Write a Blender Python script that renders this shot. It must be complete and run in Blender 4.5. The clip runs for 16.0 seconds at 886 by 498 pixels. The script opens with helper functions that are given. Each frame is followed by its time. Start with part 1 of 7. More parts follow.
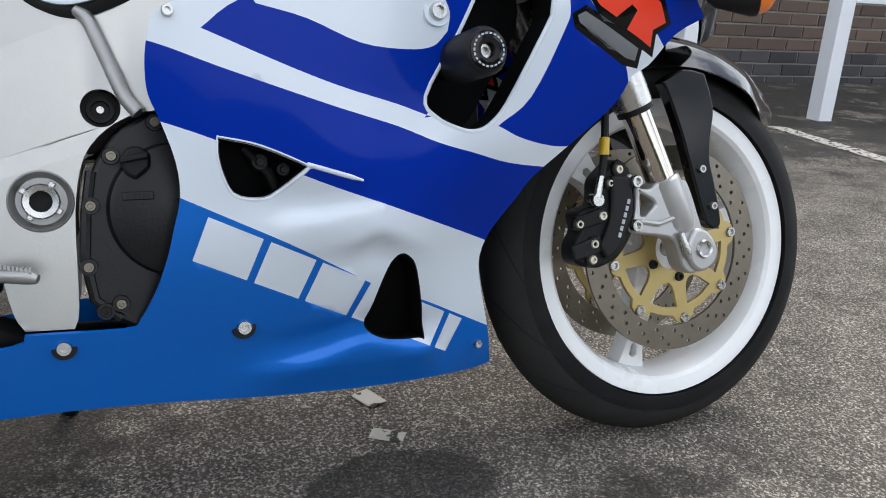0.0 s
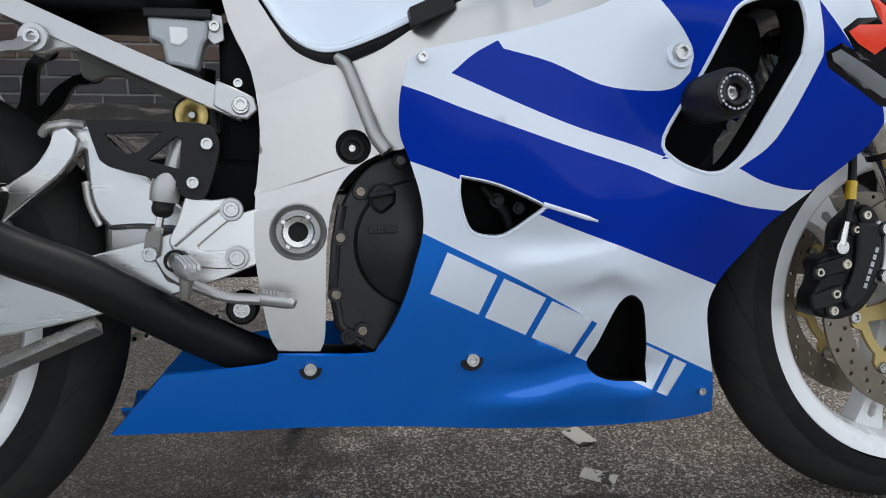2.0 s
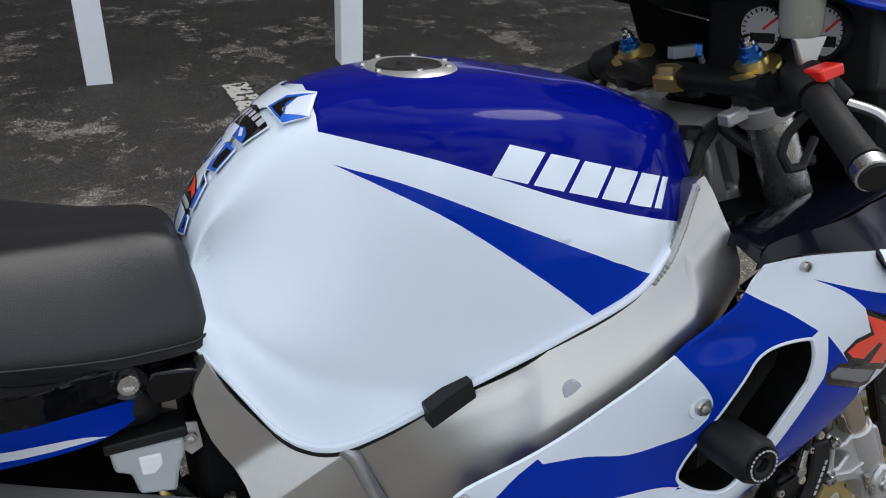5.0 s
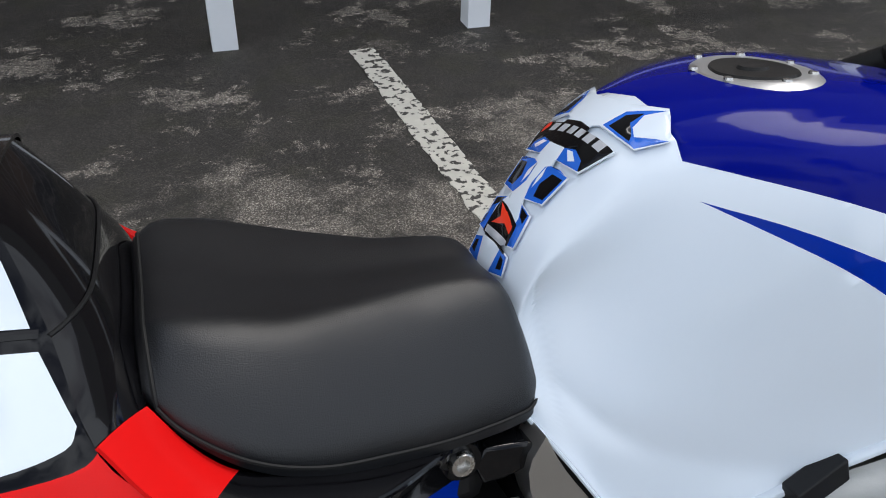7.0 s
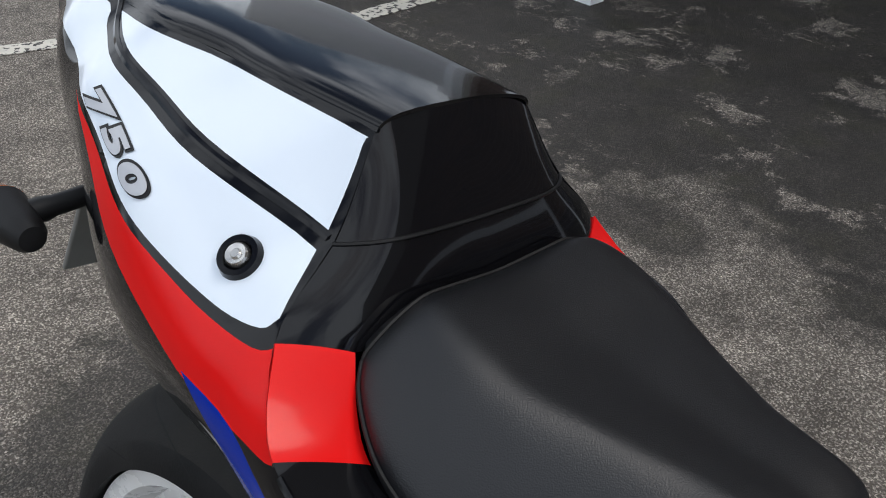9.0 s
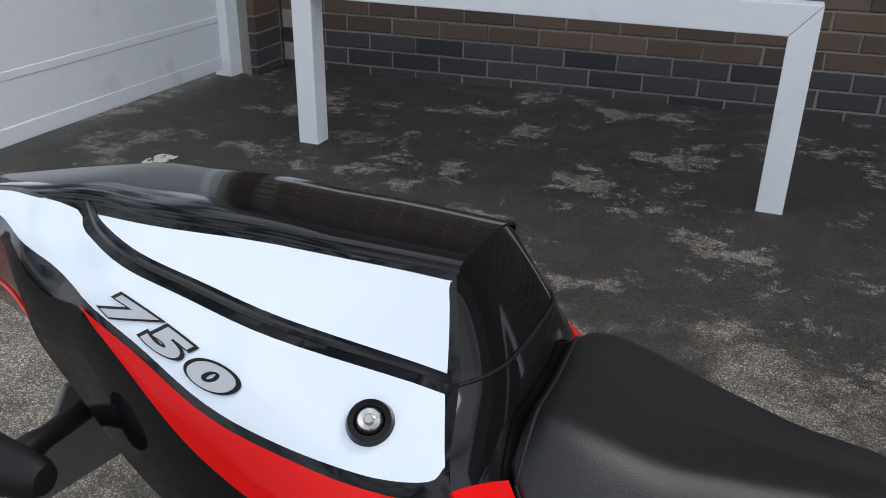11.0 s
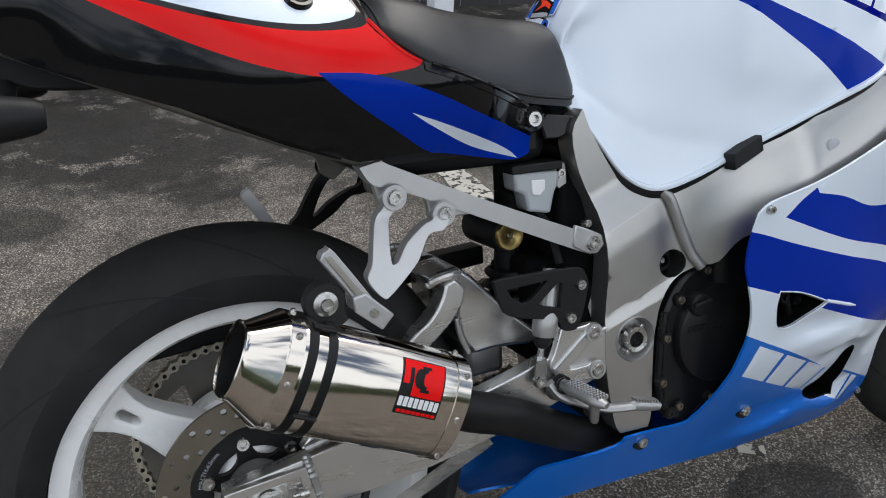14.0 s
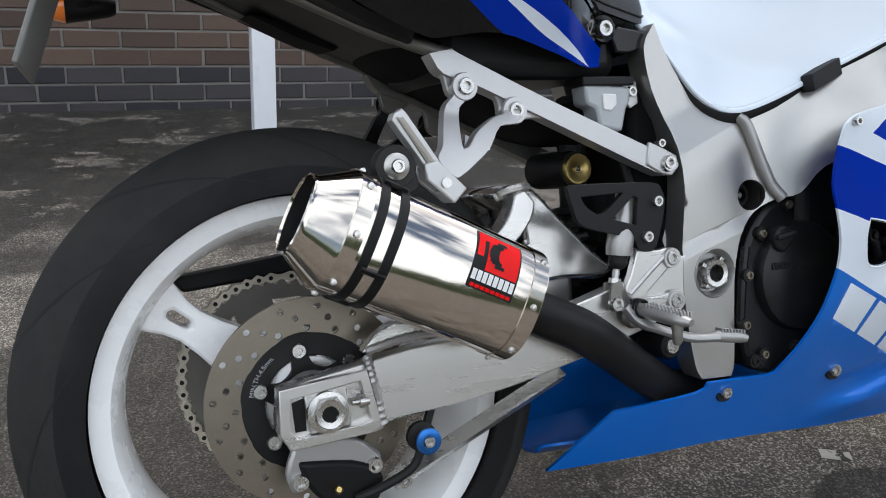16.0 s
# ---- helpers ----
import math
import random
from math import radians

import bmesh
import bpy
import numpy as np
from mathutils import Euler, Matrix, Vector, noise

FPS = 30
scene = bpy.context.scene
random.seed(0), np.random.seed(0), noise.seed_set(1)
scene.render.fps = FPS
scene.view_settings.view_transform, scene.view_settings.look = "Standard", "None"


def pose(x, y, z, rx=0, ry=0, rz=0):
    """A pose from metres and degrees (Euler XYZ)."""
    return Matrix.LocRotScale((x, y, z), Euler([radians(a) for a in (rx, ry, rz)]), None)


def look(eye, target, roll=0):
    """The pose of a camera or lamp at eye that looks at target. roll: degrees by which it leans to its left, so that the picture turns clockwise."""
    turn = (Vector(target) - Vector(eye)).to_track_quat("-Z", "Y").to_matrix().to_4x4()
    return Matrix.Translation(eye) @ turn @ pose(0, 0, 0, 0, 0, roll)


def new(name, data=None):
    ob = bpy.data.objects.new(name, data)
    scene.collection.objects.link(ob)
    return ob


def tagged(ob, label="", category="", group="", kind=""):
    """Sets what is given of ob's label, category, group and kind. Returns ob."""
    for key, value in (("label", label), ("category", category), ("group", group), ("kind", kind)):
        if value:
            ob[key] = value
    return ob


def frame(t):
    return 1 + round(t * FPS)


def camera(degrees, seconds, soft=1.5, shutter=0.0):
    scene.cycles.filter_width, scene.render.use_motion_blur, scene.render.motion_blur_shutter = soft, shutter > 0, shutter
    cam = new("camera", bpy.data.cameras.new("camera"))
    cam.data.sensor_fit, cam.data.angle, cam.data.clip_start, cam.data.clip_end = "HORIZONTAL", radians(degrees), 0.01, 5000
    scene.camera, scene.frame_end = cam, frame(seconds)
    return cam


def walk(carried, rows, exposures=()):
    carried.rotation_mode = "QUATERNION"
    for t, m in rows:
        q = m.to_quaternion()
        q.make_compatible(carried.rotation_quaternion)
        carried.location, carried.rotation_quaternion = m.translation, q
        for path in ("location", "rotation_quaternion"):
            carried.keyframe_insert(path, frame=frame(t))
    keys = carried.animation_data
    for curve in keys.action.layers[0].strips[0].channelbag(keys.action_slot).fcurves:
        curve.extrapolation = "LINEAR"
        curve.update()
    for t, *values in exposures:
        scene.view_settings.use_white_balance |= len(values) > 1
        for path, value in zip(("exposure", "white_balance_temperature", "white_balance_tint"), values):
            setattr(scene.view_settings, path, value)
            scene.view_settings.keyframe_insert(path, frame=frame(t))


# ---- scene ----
cam = camera(56.51, 16.0, soft=1.0)
PATH = [
    (0, (0.5835, -0.9700, 0.6927), (1.3496, 0.7652, 0.0586), 3.70),
    (0.5, (0.5614, -0.9708, 0.6864), (1.1487, 0.8346, 0.0574), 2.69),
    (1, (0.5444, -0.9734, 0.6813), (0.9398, 0.8883, 0.0666), 2.00),
    (1.5, (0.5399, -0.9704, 0.6916), (0.8826, 0.9077, 0.0957), 1.91),
    (2, (0.5315, -0.9592, 0.7058), (0.8716, 0.9204, 0.1130), 1.98),
    (2.5, (0.5248, -0.9238, 0.7606), (0.8775, 0.9364, 0.1160), 1.93),
    (3, (0.5193, -0.9266, 1.0139), (0.9238, 0.8596, 0.2103), 2.57),
    (3.5, (0.4854, -0.9080, 1.1906), (0.9923, 0.8110, 0.3028), 3.84),
    (4, (0.4474, -0.8265, 1.2334), (1.0242, 0.8528, 0.3129), 3.91),
    (4.2, (0.4440, -0.7896, 1.2411), (1.0169, 0.8752, 0.2924), 3.72),
    (6.3, (0.2486, -0.2719, 1.2528), (1.2965, 0.9902, 0.1087), 3.84),
    (6.5, (0.2343, -0.2738, 1.2502), (1.2025, 1.0444, 0.0992), 3.51),
    (7, (0.2229, -0.3207, 1.2366), (0.8032, 1.2118, 0.0899), 1.31),
    (7.5, (0.3267, -0.3612, 1.2186), (0.4567, 1.2677, 0.0654), 0.49),
    (8, (0.4016, -0.3460, 1.2160), (0.2303, 1.2583, 0.0341), 0.32),
    (8.5, (0.4161, -0.2827, 1.2165), (-0.1663, 1.2463, 0.0663), 0.52),
    (9, (0.4817, -0.1772, 1.2210), (-0.6052, 1.0444, 0.0694), 2.53),
    (9.2, (0.4905, -0.1606, 1.2289), (-0.7064, 0.9897, 0.1135), 4.07),
    (11.3, (0.2359, -0.4236, 1.2390), (-0.1262, 1.3491, 0.3867), -1.53),
    (11.5, (0.2113, -0.4895, 1.2359), (0.0060, 1.3060, 0.3791), -2.97),
    (12, (0.1576, -0.7157, 1.2070), (0.2209, 1.1059, 0.3837), -1.20),
    (12.5, (0.0589, -0.8198, 1.1971), (0.3770, 0.9191, 0.2617), 0.40),
    (13, (-0.0500, -0.8862, 1.1896), (0.3982, 0.7940, 0.2017), 1.34),
    (13.5, (-0.0757, -0.9230, 1.1600), (0.4907, 0.7282, 0.1839), 2.64),
    (14, (-0.1457, -0.7874, 1.0563), (0.6360, 0.8159, 0.1517), 3.06),
    (14.5, (-0.1616, -0.7403, 0.9399), (0.6902, 0.8933, 0.1616), 2.60),
    (15, (-0.1648, -0.7556, 0.8370), (0.6659, 0.9397, 0.1766), 2.26),
    (15.5, (-0.1762, -0.8094, 0.7743), (0.5955, 0.9157, 0.1196), 2.61),
    (16, (-0.2000, -0.8251, 0.7822), (0.5523, 0.9237, 0.1691), 2.34),
]
walk(cam, [(t, look(eye, target, roll)) for t, eye, target, roll in PATH], exposures=[(0, 0.10), (2.5, -0.03), (4, -0.17), (7, -0.23), (9.2, -0.36), (11.5, -0.30), (12.5, -0.29), (13.5, -0.24), (15, -0.08), (16, 0.10)])


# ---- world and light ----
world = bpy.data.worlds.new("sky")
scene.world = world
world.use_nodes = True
wn = world.node_tree.nodes
sky = wn.new("ShaderNodeTexSky")
sky.sky_type = "NISHITA"
sky.sun_disc = False
sky.sun_elevation = radians(57.4)
sky.sun_rotation = radians(51.3)
sky.air_density, sky.dust_density, sky.ozone_density = 1.0, 2.5, 1.0
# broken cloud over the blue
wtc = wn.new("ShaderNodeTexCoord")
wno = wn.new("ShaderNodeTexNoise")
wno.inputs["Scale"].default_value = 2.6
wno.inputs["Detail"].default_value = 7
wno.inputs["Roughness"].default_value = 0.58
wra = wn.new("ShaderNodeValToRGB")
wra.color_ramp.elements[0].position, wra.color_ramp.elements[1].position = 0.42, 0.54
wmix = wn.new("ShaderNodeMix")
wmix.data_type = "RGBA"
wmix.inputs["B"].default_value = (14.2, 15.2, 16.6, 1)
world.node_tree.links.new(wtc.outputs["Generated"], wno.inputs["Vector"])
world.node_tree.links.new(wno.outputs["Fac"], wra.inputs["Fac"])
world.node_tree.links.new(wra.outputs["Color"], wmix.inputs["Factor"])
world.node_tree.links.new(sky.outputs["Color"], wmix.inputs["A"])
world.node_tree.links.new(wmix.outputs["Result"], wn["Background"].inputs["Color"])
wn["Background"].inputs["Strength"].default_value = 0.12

sun = new("sun", bpy.data.lights.new("sun", "SUN"))
sun.data.energy, sun.data.angle, sun.data.color = 1.55, radians(24), (1.0, 0.96, 0.91)
sun.matrix_world = look((1.0, 0.8, 2.0), (0, 0, 0))


# ---- materials ----
def mat(name, color, rough=0.5, metal=0.0, coat=0.0, vary=0.06, scale=8.0, bump=0.0, bscale=200.0, rvary=0.08, second=None, sscale=3.0, sfac=(0.45, 0.62), spec=0.5, coat_rough=0.03):
    """Principled surface: base colour that varies at a coarse and a fine scale, roughness that varies with it, and a fine relief."""
    m = bpy.data.materials.new(name)
    m.use_nodes = True
    n, link = m.node_tree.nodes, m.node_tree.links.new
    b = n["Principled BSDF"]
    b.inputs["Metallic"].default_value = metal
    b.inputs["Coat Weight"].default_value = coat
    b.inputs["Coat Roughness"].default_value = coat_rough
    b.inputs["Specular IOR Level"].default_value = spec
    tc = n.new("ShaderNodeTexCoord")
    no = n.new("ShaderNodeTexNoise")
    no.inputs["Scale"].default_value, no.inputs["Detail"].default_value = scale, 8
    no.inputs["Roughness"].default_value = 0.62
    link(tc.outputs["Object"], no.inputs["Vector"])
    hsv = n.new("ShaderNodeHueSaturation")
    hsv.inputs["Color"].default_value = (*color, 1)
    mr = n.new("ShaderNodeMapRange")
    mr.inputs["To Min"].default_value, mr.inputs["To Max"].default_value = 1 - 2 * vary, 1 + 2 * vary
    link(no.outputs["Fac"], mr.inputs["Value"])
    link(mr.outputs["Result"], hsv.inputs["Value"])
    out = hsv.outputs["Color"]
    if second:
        n2 = n.new("ShaderNodeTexNoise")
        n2.inputs["Scale"].default_value, n2.inputs["Detail"].default_value = sscale, 6
        link(tc.outputs["Object"], n2.inputs["Vector"])
        r2 = n.new("ShaderNodeValToRGB")
        r2.color_ramp.elements[0].position, r2.color_ramp.elements[1].position = sfac
        link(n2.outputs["Fac"], r2.inputs["Fac"])
        mx = n.new("ShaderNodeMix")
        mx.data_type = "RGBA"
        link(r2.outputs["Color"], mx.inputs["Factor"])
        link(out, mx.inputs["A"])
        mx.inputs["B"].default_value = (*second, 1)
        out = mx.outputs["Result"]
    link(out, b.inputs["Base Color"])
    rr = n.new("ShaderNodeMapRange")
    rr.inputs["To Min"].default_value, rr.inputs["To Max"].default_value = max(rough - rvary, 0.01), min(rough + rvary, 1)
    link(no.outputs["Fac"], rr.inputs["Value"])
    link(rr.outputs["Result"], b.inputs["Roughness"])
    if bump:
        nb = n.new("ShaderNodeTexNoise")
        nb.inputs["Scale"].default_value, nb.inputs["Detail"].default_value = bscale, 4
        link(tc.outputs["Object"], nb.inputs["Vector"])
        bp = n.new("ShaderNodeBump")
        bp.inputs["Strength"].default_value, bp.inputs["Distance"].default_value = bump, 0.002
        link(nb.outputs["Fac"], bp.inputs["Height"])
        link(bp.outputs["Normal"], b.inputs["Normal"])
    return m


PAINT_WHITE = mat("white paint", (0.70, 0.765, 0.84), 0.22, coat=0.6, vary=0.012, scale=5, rvary=0.03, coat_rough=0.07)
PAINT_BLUE = mat("blue paint", (0.0003, 0.025, 0.33), 0.25, coat=0.12, vary=0.05, scale=600, rvary=0.02, spec=0.05, coat_rough=0.05)
PAINT_SKY = mat("light blue metallic paint", (0.002, 0.150, 0.62), 0.30, metal=0.25, coat=0.38, vary=0.07, scale=900, rvary=0.03, spec=0.2, coat_rough=0.05)
PAINT_DARK = mat("dark blue pearl paint", (0.0015, 0.005, 0.185), 0.08, coat=0.11, vary=0.06, scale=700, rvary=0.02, spec=0.03, coat_rough=0.06)
PAINT_RED = mat("red paint", (0.72, 0.008, 0.008), 0.26, spec=0.05, coat=0.22, vary=0.03, scale=6, rvary=0.03, coat_rough=0.12)
PAINT_BLACK = mat("gloss black paint", (0.004, 0.004, 0.005), 0.10, coat=0.42, vary=0.1, scale=9, rvary=0.03, spec=0.1)
PAINT_ORANGE = mat("fluorescent red vinyl", (0.90, 0.045, 0.012), 0.3, coat=0.5, vary=0.02)
GREY_VINYL = mat("grey vinyl", (0.16, 0.17, 0.18), 0.35, coat=0.3, vary=0.03)
SILVER_VINYL = mat("pale silver vinyl", (0.42, 0.43, 0.46), 0.3, coat=0.5, vary=0.03)
FRAME_ALU = mat("brushed frame aluminium", (0.47, 0.46, 0.44), 0.31, metal=0.9, vary=0.03, scale=30, bump=0.05, bscale=400, rvary=0.07)
CAST_ALU = mat("cast aluminium paint", (0.38, 0.375, 0.365), 0.38, metal=0.7, vary=0.04, scale=14, bump=0.08, bscale=500)
SILVER = mat("silver painted casting", (0.50, 0.495, 0.49), 0.34, metal=0.66, vary=0.04, scale=20, bump=0.06, bscale=450)
CHROME = mat("polished steel", (0.60, 0.55, 0.49), 0.09, metal=1.0, vary=0.03, scale=14, rvary=0.04)
STEEL = mat("bright bolt steel", (0.55, 0.54, 0.52), 0.27, metal=1.0, vary=0.08, scale=60)
DISC_STEEL = mat("brake disc steel", (0.215, 0.188, 0.150), 0.38, metal=0.9, vary=0.09, scale=50, bump=0.05, bscale=300)
FORK_STEEL = mat("brushed fork tube", (0.62, 0.61, 0.59), 0.26, metal=0.95, vary=0.05, scale=25, rvary=0.1)
GOLD = mat("gold anodised alloy", (0.52, 0.40, 0.17), 0.42, metal=0.75, vary=0.06, scale=30)
BRASS = mat("brass", (0.60, 0.44, 0.16), 0.32, metal=0.9, vary=0.05, scale=30)
WHEEL_WHITE = mat("white wheel enamel", (0.90, 0.90, 0.89), 0.26, coat=0.4, vary=0.01, scale=9, second=(0.76, 0.74, 0.70), sscale=12, sfac=(0.64, 0.95))
TYRE = mat("tyre rubber", (0.009, 0.009, 0.0095), 0.66, vary=0.2, scale=26, bump=0.2, bscale=380, second=(0.018, 0.0175, 0.017), sscale=11, sfac=(0.45, 0.75), spec=0.18)
TREAD = mat("scuffed tyre tread", (0.026, 0.0255, 0.0248), 0.78, vary=0.18, scale=40, bump=0.3, bscale=420, second=(0.032, 0.030, 0.027), sscale=9, sfac=(0.45, 0.75), spec=0.12)
SEAT_VINYL = mat("black seat vinyl", (0.0048, 0.0053, 0.0068), 0.40, vary=0.12, scale=20, bump=0.22, bscale=900, rvary=0.06, spec=0.5)
BLACK_PLASTIC = mat("matt black plastic", (0.009, 0.009, 0.0095), 0.50, vary=0.12, scale=24, bump=0.08, bscale=600, spec=0.25)
BLACK_SATIN = mat("satin black coating", (0.008, 0.008, 0.0085), 0.42, vary=0.15, scale=14, bump=0.1, bscale=500, second=(0.022, 0.021, 0.020), sscale=6, spec=0.18)
ENGINE_BLACK = mat("black engine casing", (0.008, 0.008, 0.0085), 0.30, vary=0.15, scale=18, bump=0.1, bscale=350, second=(0.022, 0.020, 0.018), sscale=15, sfac=(0.55, 0.8), spec=0.3)
RUBBER = mat("black rubber", (0.012, 0.012, 0.012), 0.6, vary=0.1, scale=40, bump=0.1, bscale=300, spec=0.25)
CHAIN_STEEL = mat("greased chain steel", (0.62, 0.57, 0.47), 0.34, metal=0.7, vary=0.06, scale=50)
BRUSHED = mat("brushed swingarm alloy", (0.64, 0.63, 0.61), 0.27, metal=0.92, vary=0.05, scale=12, bump=0.03, bscale=300, rvary=0.10)
BLUE_ANO = mat("blue anodised alloy", (0.03, 0.16, 0.50), 0.28, metal=0.85, vary=0.05, scale=40)
AMBER = mat("amber lens", (0.85, 0.20, 0.015), 0.15, coat=0.8, vary=0.08, scale=220)
RED_LENS = mat("red lens", (0.10, 0.002, 0.004), 0.12, coat=0.35, vary=0.05, scale=100)
WHITE_PLASTIC = mat("cloudy white plastic", (0.38, 0.40, 0.41), 0.30, vary=0.04, scale=20, second=(0.34, 0.21, 0.13), sscale=22, sfac=(0.60, 0.78))
RED_PLASTIC = mat("red plastic", (0.75, 0.02, 0.012), 0.35, vary=0.03)
YELLOW = mat("yellow plastic", (0.62, 0.40, 0.02), 0.4, vary=0.05)
PLATE_GREY = mat("aged number plate back", (0.20, 0.20, 0.19), 0.5, vary=0.1, scale=20)
DIAL_WHITE = mat("white dial face", (0.75, 0.75, 0.74), 0.4, vary=0.02)
PAD_BLUE = mat("blue gel pad", (0.01, 0.12, 0.60), 0.18, coat=1.0, vary=0.08, scale=25)
FENCE_WHITE = mat("white gloss timber paint", (0.83, 0.85, 0.88), 0.38, vary=0.03, scale=7, bump=0.06, bscale=60, second=(0.60, 0.60, 0.58), sscale=3.2, sfac=(0.62, 0.85))
MORTAR = mat("grey mortar", (0.28, 0.265, 0.24), 0.9, vary=0.12, scale=20, bump=0.3, bscale=160)
UNSEEN_HEDGE = mat("unseen hedge leaves", (0.035, 0.055, 0.018), 0.7, vary=0.3, scale=9, bump=0.8, bscale=40)
# the brush marks run along the arm
for node in BRUSHED.node_tree.nodes:
    if node.type == "TEX_NOISE":
        stretch = BRUSHED.node_tree.nodes.new("ShaderNodeMapping")
        stretch.inputs["Scale"].default_value = (0.12, 1, 1.6)
        BRUSHED.node_tree.links.new(next(k for k in BRUSHED.node_tree.nodes if k.type == "TEX_COORD").outputs["Object"], stretch.inputs["Vector"])
        BRUSHED.node_tree.links.new(stretch.outputs["Vector"], node.inputs["Vector"])
WELD = mat("raw weld bead", (0.62, 0.60, 0.57), 0.34, metal=0.8, vary=0.10, scale=120, bump=0.4, bscale=260)
PEG_WORN = mat("worn peg casting", (0.34, 0.32, 0.28), 0.5, metal=0.6, vary=0.08, scale=60, bump=0.15, bscale=300)
# darker copy of the black plastic for recessed parts, their shade in the colour
RECESS_BLACK = mat("matt black plastic darkened for recesses", (0.0035, 0.0035, 0.0038), 0.75, vary=0.15, scale=20, spec=0.12)
DULL = mat("dull grey alloy", (0.20, 0.19, 0.17), 0.45, metal=0.6, vary=0.08, scale=30, bump=0.1, bscale=300)
DIAL_FACE = mat("grey-white dial face", (0.50, 0.50, 0.49), 0.4, vary=0.02)
MUDGUARD_BLACK = mat("polished black mudguard", (0.004, 0.004, 0.005), 0.06, coat=1.0, vary=0.1, scale=9, rvary=0.02, spec=0.6)
NOSE_BLACK = mat("near-black pearl paint", (0.004, 0.004, 0.008), 0.14, coat=0.16, vary=0.1, scale=9, rvary=0.03, spec=0.08)
POT = mat("smoky brake fluid pot", (0.20, 0.21, 0.17), 0.25, vary=0.06, scale=30)
CLEAR = bpy.data.materials.new("smoked screen")
CLEAR.use_nodes = True
CLEAR.node_tree.nodes["Principled BSDF"].inputs["Base Color"].default_value = (0.02, 0.02, 0.025, 1)
CLEAR.node_tree.nodes["Principled BSDF"].inputs["Roughness"].default_value = 0.06


def brick_mat(name, ca, cb):
    """Fired clay: each brick takes its own tone between ca and cb, with a mottled face."""
    m = mat(name, ca, 0.62, vary=0.10, scale=22, bump=0.25, bscale=140, rvary=0.12)
    n, link = m.node_tree.nodes, m.node_tree.links.new
    oi = n.new("ShaderNodeObjectInfo")
    ge = n.new("ShaderNodeNewGeometry")
    ad = n.new("ShaderNodeMath")
    ad.operation = "ADD"
    fr = n.new("ShaderNodeMath")
    fr.operation = "FRACT"
    link(oi.outputs["Random"], ad.inputs[0])
    link(ge.outputs["Random Per Island"], ad.inputs[1])
    link(ad.outputs["Value"], fr.inputs[0])
    mx = n.new("ShaderNodeMix")
    mx.data_type = "RGBA"
    mx.inputs["A"].default_value, mx.inputs["B"].default_value = (*ca, 1), (*cb, 1)
    link(fr.outputs["Value"], mx.inputs["Factor"])
    hs = next(x for x in n if x.type == "HUE_SAT")
    link(mx.outputs["Result"], hs.inputs["Color"])
    return m


BRICK_BROWN = brick_mat("brown brick", (0.068, 0.044, 0.033), (0.132, 0.084, 0.061))
BRICK_BLUE = brick_mat("blue engineering brick", (0.026, 0.024, 0.029), (0.060, 0.053, 0.057))


